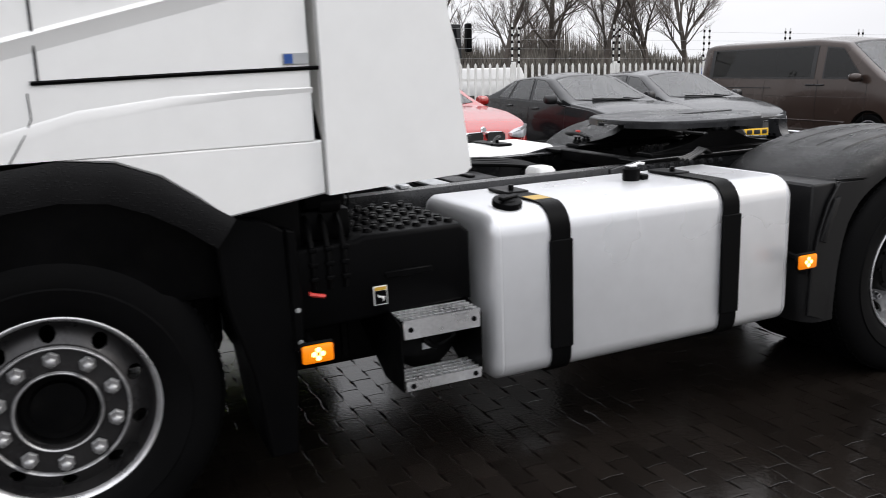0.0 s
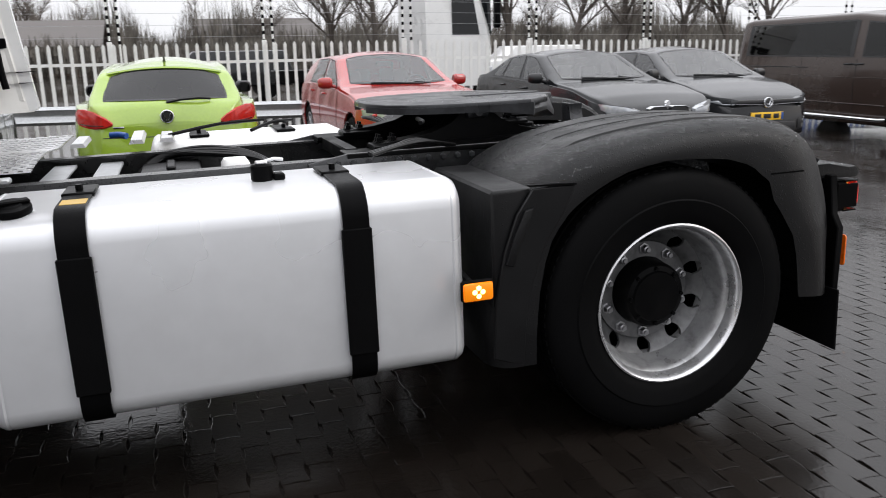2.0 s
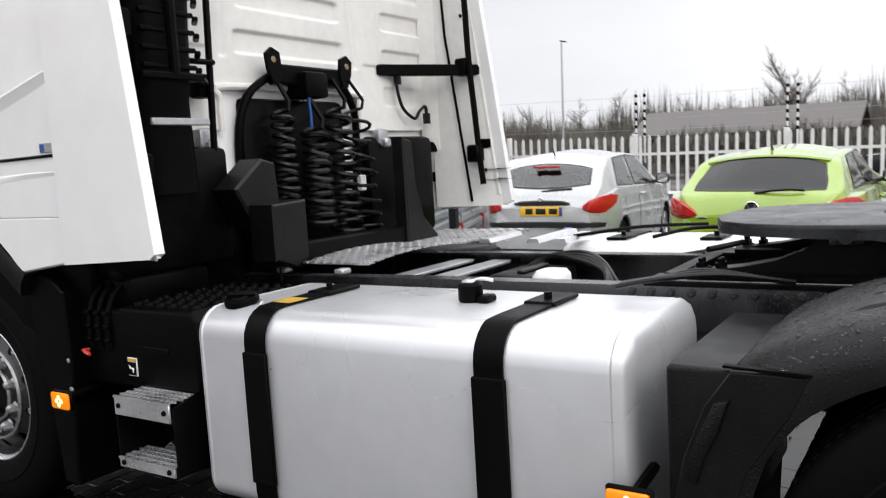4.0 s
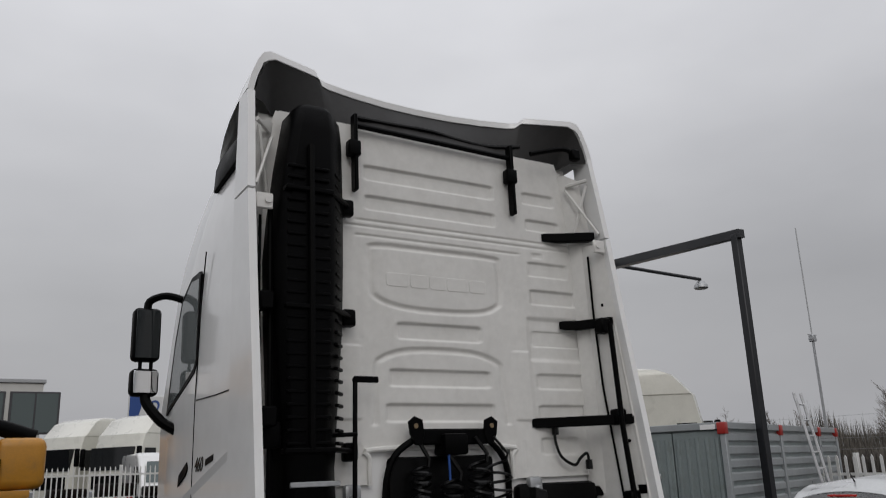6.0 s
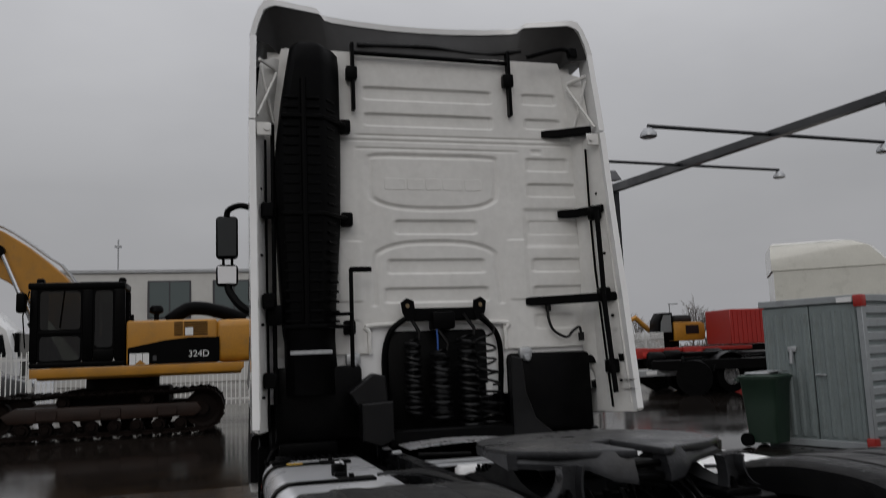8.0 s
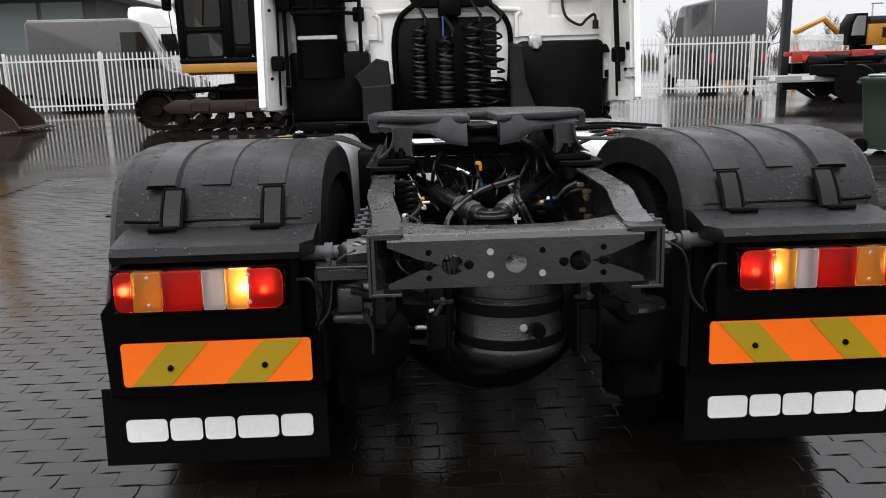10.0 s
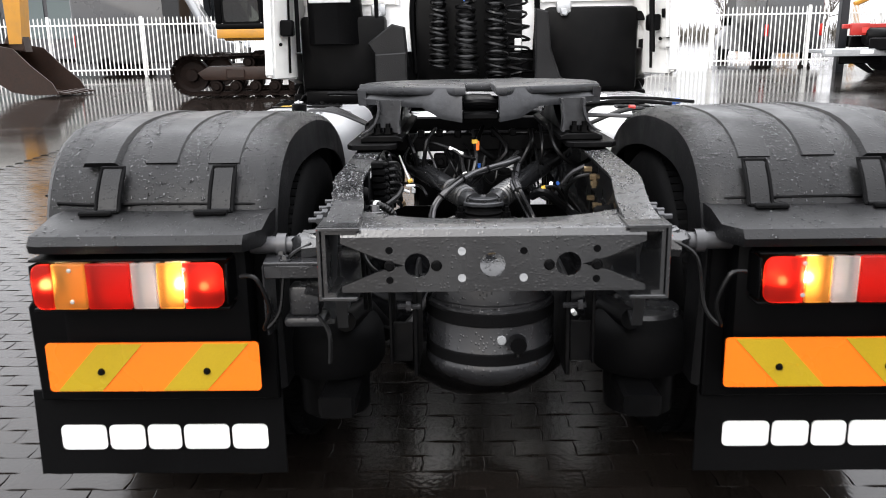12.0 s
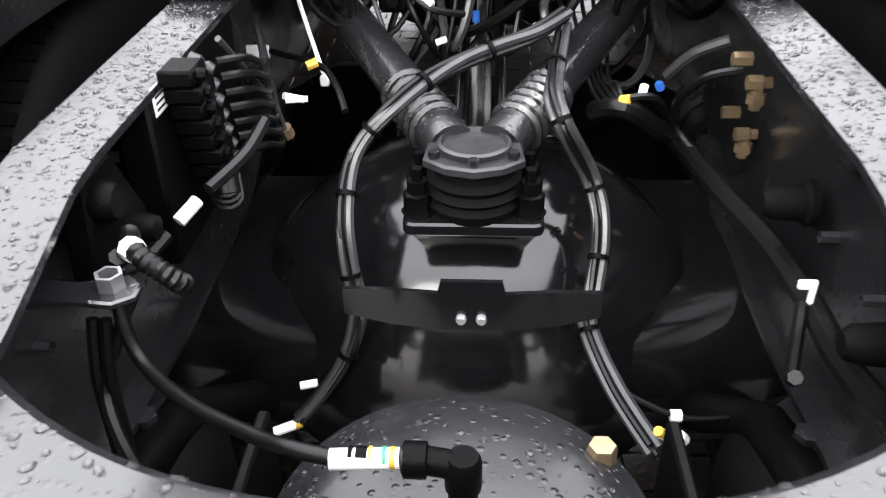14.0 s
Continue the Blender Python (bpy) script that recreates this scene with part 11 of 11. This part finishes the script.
tt_ = thing("tractor_chassis", "black tractor unit chassis with chrome wheel rims", "truck", pose(11.95, 19.6, ground_height(12, 19), 0, 0, 4))
bm = B()
box(bm, -0.6, 5.5, 0.35, 0.5, 0.75, 1.05, 0.02, 1)
box(bm, -0.6, 5.5, 1.7, 1.85, 0.75, 1.05, 0.02, 1)
box(bm, 0.2, 1.2, 0.3, 1.9, 1.06, 1.2, 0.03, 1)
box(bm, 2.2, 4.0, 0.0, 2.2, 0.5, 1.15, 0.08, 2)
part("frame", bm, STEELD, tt_)
bm = B()
rings = [[(0.75 + 0.66 * math.cos(radians(a)), yy, 0.52 + 0.66 * math.sin(radians(a))) for yy in (-0.05, 0.5)] + [(0.75 + 0.63 * math.cos(radians(a)), yy, 0.52 + 0.63 * math.sin(radians(a))) for yy in (0.5, -0.05)] for a in range(10, 171, 16)]
loft(bm, rings)
part("mudguard", bm, GUARDP, tt_)
for x in (0.75,):
    for yy, q in ((0.0, AYN), (2.2, AY)):
        bm = B()
        lathe(bm, [(0.28, 0.02), (0.5, 0.0), (0.5, -0.3), (0.28, -0.3)], 28, at(x, yy, 0.5) @ q, close=True)
        w = part("wheel", bm, RUBBER, tt_)
        bm = B()
        lathe(bm, [(0.28, 0.0), (0.25, -0.02), (0.22, -0.12), (0.1, -0.12), (0.08, 0.0), (0.0, 0.0)], 24, at(x, yy, 0.5) @ q)
        part("rim", bm, RIMB, w)
lorry_cab(pose(22.5, 26, ground_height(0, 26), 0, 0, -70), "dark red lorry cab beside the far lane", REDC, h=3.2)
rc = thing("red_container", "red shipping container on a trailer", "container", pose(24.5, 40, ground_height(0, 40), 0, 0, 0))
bm = B()
box(bm, 2.0, 9.0, 0.0, 2.5, 1.1, 3.1, 0.03, 1)
part("body", bm, REDC2, rc)
bm = B()
for k in range(23):
    box(bm, 2.2 + 0.3 * k, 2.3 + 0.3 * k, -0.04, 0.0, 1.2, 3.0)
part("side_ribs", bm, REDC2, rc)
bm = B()
box(bm, 0.0, 9.0, 0.4, 2.1, 0.7, 1.08, 0.02, 1)
for x in (1.0, 2.3, 7.0, 8.2):
    lathe(bm, [(0.0, 0.0), (0.5, 0.0), (0.5, -2.2), (0.0, -2.2)], 20, at(x, 0.1, 0.5) @ AYN)
part("trailer_bed", bm, STEELD, rc)
for x, y in ((25.4, 45.0), (30.0, 78.0)):
    e = thing("far_excavator", "small yellow excavator far across the yard", "excavator", pose(x, y, ground_height(0, 45)), "machines far across the yard")
    bm = B()
    prism(bm, [(-0.3, 1.35), (1.7, 1.35), (1.85, 1.55), (1.85, 2.35), (1.6, 2.5), (-0.3, 2.5)], 'y', -1.2, 1.2, 0.06, 2)
    body = part("body", bm, CATY, e)
    bm = B()
    box(bm, 0.5, 1.4, -1.215, -1.203, 1.75, 2.3)
    part("dark_panel", bm, GRILLE, body)
    bm = B()
    box(bm, 0.0, 1.2, -0.8, 0.8, 2.5, 2.95, 0.08, 2)
    part("engine_hood", bm, GRILLE, e)
    bm = B()
    prism(bm, [(-1.4, 1.4), (-0.32, 1.4), (-0.32, 3.1), (-1.0, 3.1), (-1.3, 2.6)], 'y', -1.15, 0.0, 0.06, 2)
    cb = part("cab", bm, BLACKP, e)
    bm = B()
    prism(bm, [(-1.22, 1.9), (-0.45, 1.9), (-0.45, 2.95), (-0.95, 2.95), (-1.15, 2.5)], 'y', -1.165, -1.152)
    part("cab_window", bm, GLASSC, cb)
    for y0 in (-1.25, 0.7):
        bm = B()
        prism(bm, [(-1.9, 0.4), (-1.6, 0.05), (1.5, 0.05), (1.9, 0.4), (1.6, 0.8), (-1.6, 0.8)], 'y', y0, y0 + 0.55, 0.06, 1)
        part("crawler_track", bm, TRACK, e)
    bm = B()
    lathe(bm, [(0.0, 1.4), (0.6, 1.4), (0.6, 0.5), (0.0, 0.5)], 16)
    part("turntable", bm, TRACK, e)
    bm = B()
    tube(bm, [(-0.5, 0.5, 1.6), (-2.0, 0.5, 2.9), (-3.6, 0.5, 2.2), (-3.4, 0.5, 0.6)], 0.18, 6)
    part("boom", bm, CATY, e)

# ---- far houses, sheds and hedges ----
ROOFT = mat("old_tile_roof", (0.11, 0.10, 0.095), 0.75, vary=0.2, patch=0.6)
BRICKF = mat("brown_brick", (0.20, 0.13, 0.10), 0.8, vary=0.2, patch=0.5)
SHEDG = mat("grey_shed_cladding", (0.38, 0.41, 0.43), 0.6, vary=0.08, patch=0.2)


def house_far(m, L, D, h, ridge, wallm, roofm, label):
    t = thing("far_house", label, "building", m)
    bm = B()
    box(bm, 0, L, 0, D, 0, h)
    part("wall", bm, wallm, t)
    bm = B()
    prism(bm, [(-0.4, h - 0.1), (D / 2, ridge), (D + 0.4, h - 0.1), (D + 0.2, h - 0.2), (D / 2, ridge - 0.25), (-0.2, h - 0.2)], 'x', -0.4, L + 0.4)
    part("roof", bm, roofm, t)
    for k in range(int(L / 4)):
        bm = B()
        box(bm, 1.2 + 4 * k, 2.6 + 4 * k, -0.05, 0.02, 1.0, min(2.2, h - 0.3), 0.02, 1)
        part("window", bm, GLASSR, t)
    return t


house_far(pose(62, 24, 0, 0, 0, -90), 16, 9, 2.2, 4.1, BRICKF, ROOFT, "low farmhouse with a dark tiled roof beyond the road")
house_far(pose(74, 0, 0, 0, 0, -90), 10, 9, 2.2, 4.6, BRICKF, ROOFT, "far house with a dark tiled roof")
shed = thing("distribution_shed", "long grey warehouse far behind the yard", "building", pose(70, 62, 0.3, 0, 0, -28))
bm = B()
box(bm, 0, 70, 0, 30, 0, 3.2, 0.05, 1)
part("wall", bm, SHEDG, shed)
for k in range(12):
    bm = B()
    box(bm, 2 + 5.6 * k, 5 + 5.6 * k, -0.08, 0.02, 0.2, 2.5, 0.02, 1)
    part("dock_door", bm, LWHITE, shed)
bm = B()
box(bm, -0.2, 70.2, -0.2, 30.2, 3.2, 3.5, 0.05, 1)
part("roof", bm, GALV, shed)
BLUECV = mat("blue_tarpaulin", (0.03, 0.07, 0.22), 0.5, vary=0.1)
for x, y, mt, lab in ((24, -22, BLUECV, "blue covered trailer beyond the fence"), (27, -10.5, LWHITE, "white van body beyond the fence"), (24, 1.5, GREYC, "dark car body beyond the fence"), (26, -31, BLUECV, "blue covered trailer beyond the fence")):
    t = thing("far_vehicle", lab, "vehicle", pose(x, y, 0, 0, 0, 90), "vehicles beyond the side fence")
    hh = 1.9 if mt is BLUECV else 1.5
    bm = B()
    prism(bm, [(-2.2, 0.4), (2.2, 0.4), (2.25, 0.9), (1.3, 1.0), (0.8, hh), (-2.0, hh), (-2.25, 0.9)], 'y', -0.9, 0.9, 0.08, 2)
    part("body", bm, mt, t)
    for xx in (-1.4, 1.4):
        bm = B()
        lathe(bm, [(0.0, 0.0), (0.34, 0.0), (0.34, -1.7), (0.0, -1.7)], 18, at(xx, -0.85, 0.34) @ AYN)
        part("wheel", bm, RUBBER, t)


# ================= bare winter trees =================
def bare_tree(seed, h, spread=0.55, depth=5, thick=1.0):
    """Trunk, limbs and twigs as tapered tubes; two meshes: wood and fine twigs."""
    rnd = random.Random(seed)
    wood, twigs = B(), ([], [])

    def twig(p, q, r):
        d = (q - p).normalized()
        n = d.orthogonal().normalized() * r
        b = d.cross(n)
        k = len(twigs[0])
        for j in range(3):
            a = 2 * math.pi * j / 3
            twigs[0].append(tuple(p + n * math.cos(a) + b * math.sin(a)))
        twigs[0].append(tuple(q))
        twigs[1].extend([(k, k + 1, k + 3), (k + 1, k + 2, k + 3), (k + 2, k, k + 3)])

    def grow(p, d, length, r, level):
        steps = 4 if level < 3 else 2
        pts = [p.copy()]
        dd = d.copy()
        for i in range(steps):
            dd = (dd + Vector((rnd.uniform(-1, 1), rnd.uniform(-1, 1), rnd.uniform(-0.4, 0.9))) * 0.16).normalized()
            pts.append(pts[-1] + dd * (length / steps))
        if level <= 2:
            tube(wood, pts, (r, r * 0.55), 6 if level < 2 else 4, caps=False)
        else:
            for a, b in zip(pts, pts[1:]):
                twig(a, b + (b - a) * 0.15, r * 0.8 * thick)
        if level >= depth:
            return
        kids = (6, 6, 5, 5, 4)[min(level, 4)]
        for i in range(kids):
            u = 0.30 + 0.70 * (i + rnd.random()) / kids if level else 0.32 + 0.68 * (i + rnd.random()) / kids
            j = min(int(u * steps), steps - 1)
            base = pts[j].lerp(pts[j + 1], u * steps - j)
            ang = rnd.uniform(0, 2 * math.pi)
            side = dd.orthogonal().normalized()
            side = (Matrix.Rotation(ang, 3, dd) @ side)
            nd = (dd * rnd.uniform(0.55, 1.0) + side * rnd.uniform(0.5, 0.95) * (spread / 0.55) + Vector((0, 0, 0.25))).normalized()
            grow(base, nd, length * rnd.uniform(0.48, 0.68) * (1.05 - 0.35 * u), r * rnd.uniform(0.36, 0.5) if level < 3 else max(0.006, r * 0.6), level + 1)
        grow(pts[-1], dd, length * 0.6, r * 0.5, level + 1)

    grow(Vector((0, 0, -0.1)), Vector((0, 0, 1)), h * 0.48, h * 0.018, 0)
    wm = bpy.data.meshes.new("trunk")
    wood.to_mesh(wm)
    wood.free()
    wm.materials.append(BARK)
    tm = bpy.data.meshes.new("twigs")
    tm.from_pydata(twigs[0], [], twigs[1])
    tm.materials.append(TWIG)
    return wm, tm


KINDS = [bare_tree(s, 12.0, sp) for s, sp in ((3, 0.5), (8, 0.6), (15, 0.42))]
KINDS += [bare_tree(s, 12.0, sp, 4, 1.9) for s, sp in ((5, 0.5), (9, 0.62), (17, 0.45))]


def plant(k, x, y, sc, yaw, label, group, zs=1.0):
    t = thing("bare_tree", label, "tree", pose(x, y, ground_height(x, y) - 0.1, 0, 0, yaw) @ Matrix.Diagonal((sc, sc, sc * zs, 1)), group)
    part("trunk", KINDS[k][0], None, t)
    tagged(part("twig_crown", KINDS[k][1], None, t), kind="stuff")
    return t


row = [(40.0, -5.2), (40.5, -7.6), (38.0, -14.6), (36.8, -17.6), (35.8, -19.9), (34.6, -22.6), (33.4, -24.8), (39.0, -11.5), (33.5, -27.5)]
for i, (x, y) in enumerate(row):
    plant(i % 3, x, y, 0.80 + 0.06 * ((i * 7) % 5), 47 * i, "tall bare roadside tree in winter", "row of bare roadside trees")
rnd_ = random.Random(5)
for i in range(26):
    y = -60 + 5.2 * i + rnd_.uniform(-2, 2)
    plant(3 + i % 3, 72 + rnd_.uniform(0, 18), y, 0.62 + rnd_.uniform(0, 0.3), rnd_.uniform(0, 360), "bare tree in the far belt of trees", "far belt of bare trees", 0.85)
for i in range(12):
    x = 14 + 7.0 * i
    plant(3 + i % 3, x, 88 + rnd_.uniform(0, 14), 0.6 + rnd_.uniform(0, 0.25), rnd_.uniform(0, 360), "bare tree in the far belt of trees", "far belt of bare trees", 0.8)

# far hedges and undergrowth as a ragged band of stems
hb_v, hb_f = [], []
for i in range(70000):
    if i >= 42000:
        x, y = 72 + rnd_.uniform(0, 14), rnd_.uniform(-60, 60)
    elif i < 36000:
        x, y = 58 + rnd_.uniform(0, 9), rnd_.uniform(-90, 60)
    else:
        x, y = rnd_.uniform(10, 95), 84 + rnd_.uniform(0, 6)
    swell = 0.55 + 0.75 * noise.noise((x * 0.16, y * 0.16, 2.0)) + 0.25 * noise.noise((x * 0.7, y * 0.7, 5.0))
    h = 1.1 + 1.9 * max(swell, 0.0) * rnd_.uniform(0.45, 1.15)
    if i >= 42000:
        h = 1.2 + 5.6 * max(swell, 0.0) * rnd_.uniform(0.3, 1.1)
    z0 = h * rnd_.uniform(-0.1, 0.7)
    a = rnd_.uniform(0, 2 * math.pi)
    lean = rnd_.uniform(0.1, 0.55)
    k = len(hb_v)
    w = rnd_.uniform(0.03, 0.09)
    dx, dy = math.cos(a), math.sin(a)
    hb_v += [(x - dy * w, y + dx * w, z0), (x + dy * w, y - dx * w, z0), (x + dx * lean * 0.6 + dy * w * 0.6, y + dy * lean * 0.6 - dx * w * 0.6, z0 + (h - z0) * 0.6), (x + dx * lean, y + dy * lean, h)]
    hb_f += [(k, k + 1, k + 2, k + 3)]
hm = bpy.data.meshes.new("hedge")
hm.from_pydata(hb_v, [], hb_f)
# Brown lifted towards grey: the haze of distance is put into the colour.
HEDGE = mat("hazed_undergrowth", (0.12, 0.108, 0.092), 0.9, vary=0.35, grain=2, patch=0.4, per_piece=0.4)
hm.materials.append(HEDGE)
tagged(new("far_hedge", hm), "ragged brown winter hedge far off, haze in its colour", "hedge", kind="stuff")


# ================= the yard =================
def wet_ground():
    m = mat("wet_paved_yard", (0.017, 0.0135, 0.0115), 0.10, vary=0.3, grain=30, patch=0.35, bump=0.12, bump_scale=25, rvary=0.085, dirt=(0.010, 0.008, 0.0066), dirt_amount=0.7, spec=0.18)
    n, l = m.node_tree.nodes, m.node_tree.links
    base = n["Principled BSDF"].inputs["Base Color"]
    colour = base.links[0].from_socket
    place = n.new("ShaderNodeTexCoord")
    bricks = n.new("ShaderNodeTexBrick")
    bricks.inputs["Color1"].default_value = (1.0, 1.0, 1.0, 1)
    bricks.inputs["Color2"].default_value = (0.72, 0.72, 0.72, 1)
    bricks.inputs["Mortar"].default_value = (0.35, 0.35, 0.35, 1)
    bricks.inputs["Scale"].default_value = 1.0
    bricks.inputs["Mortar Size"].default_value = 0.006
    bricks.inputs["Brick Width"].default_value = 0.21
    bricks.inputs["Row Height"].default_value = 0.102
    l.new(place.outputs["Object"], bricks.inputs["Vector"])
    both = n.new("ShaderNodeMix")
    both.data_type = 'RGBA'
    both.blend_type = 'MULTIPLY'
    both.inputs[0].default_value = 1.0
    l.new(colour, both.inputs[6])
    l.new(bricks.outputs["Color"], both.inputs[7])
    l.new(both.outputs[2], base)
    return m


bm = B()
xs = [-900, -300, -120, -60, -30, -16, -8, -4, 0, 4, 8, 16, 30, 60, 120, 300, 900]
ys = [-900, -300, -100, -60, -30, -16, -8, -4, -1, 2, 6, 10, 14, 18, 22, 26, 30, 36, 45, 60, 100, 300, 900]
grid = [[bm.verts.new((x, y, ground_height(x, y) - 0.007)) for x in xs] for y in ys]
for i in range(len(ys) - 1):
    for j in range(len(xs) - 1):
        bm.faces.new((grid[i][j], grid[i][j + 1], grid[i + 1][j + 1], grid[i + 1][j]))
tagged(part("ground", bm, wet_ground()), "wet dark paved truck yard with puddles", "ground", kind="structure")


# ================= pavers round the truck, each with its own edges =================
def paver_mesh(name, L, W, H):
    """A block with chamfered top and wavy interlocking sides."""
    bm = B()
    n = 4
    out = []
    for i in range(n):
        out.append((-L / 2 + L * i / n, -W / 2 + (0.006 if i in (1, 2) else -0.004)))
    for i in range(2):
        out.append((L / 2 + (0.004 if i else -0.002), -W / 2 + W * i / 2))
    for i in range(n):
        out.append((L / 2 - L * i / n, W / 2 + (0.006 if i in (2, 3) else -0.004)))
    for i in range(2):
        out.append((-L / 2 + (0.004 if i else -0.002), W / 2 - W * i / 2))
    loft(bm, [[(x, y, -H) for x, y in out], [(x, y, -0.0007) for x, y in out], [(x * (1 - 0.005 / L), y * (1 - 0.006 / W), 0.0) for x, y in out]], caps=False)
    bm.verts.ensure_lookup_table()
    bm.faces.new(list(bm.verts)[-len(out):])
    me = bpy.data.meshes.new(name)
    bmesh.ops.recalc_face_normals(bm, faces=bm.faces)
    bm.to_mesh(me)
    bm.free()
    me.materials.append(PAVER)
    return me


pm = paver_mesh("paver", 0.2072, 0.0998, 0.02)
paving = thing("paving", "wet dark interlocking concrete block paving", "paving", kind="structure")
rp = random.Random(11)
src_v = [v.co.copy() for v in pm.vertices]
src_f = [tuple(p.vertices) for p in pm.polygons]
rest_v, rest_f = [], []
count = 0
for j in range(-74, 92):
    y = 0.102 * j
    for i in range(-36, 34):
        x = 0.210 * i + (0.105 if j % 2 else 0.0)
        if x < -5.2 or x > 6.6:
            continue
        z = 0.001 + rp.uniform(-0.0014, 0.0008) + 0.004 * noise.noise((x * 0.6, y * 0.6, 0))
        m = at(x, y, z + ground_height(x, y) - 0.001) @ pose(0, 0, 0, rp.uniform(-0.45, 0.45), rp.uniform(-0.45, 0.45), rp.uniform(-1.6, 1.6))
        if -1.35 < x < 1.35 and -1.72 < y < -0.6 and count < 150 or -2.3 < x < -1.2 and 3.0 < y < 4.6 and count < 298:
            o = new("paver", pm)
            o.parent = paving
            o.matrix_basis = m
            count += 1
        else:
            k = len(rest_v)
            rest_v += [tuple(m @ v) for v in src_v]
            rest_f += [tuple(q + k for q in f) for f in src_f]
m2 = bpy.data.meshes.new("far_pavers")
m2.from_pydata(rest_v, [], rest_f)
m2.materials.append(PAVER)
o = new("far_pavers", m2)
o.parent = paving
tagged(o, kind="stuff")

# no piece lies deeper than thing > part > sub-part
def depth_of(ob):
    return 0 if ob.parent is None else 1 + depth_of(ob.parent)


for ob in list(bpy.data.objects):
    while depth_of(ob) > 2:
        up = ob.parent
        ob.matrix_basis = up.matrix_basis @ ob.matrix_basis
        ob.parent = up.parent
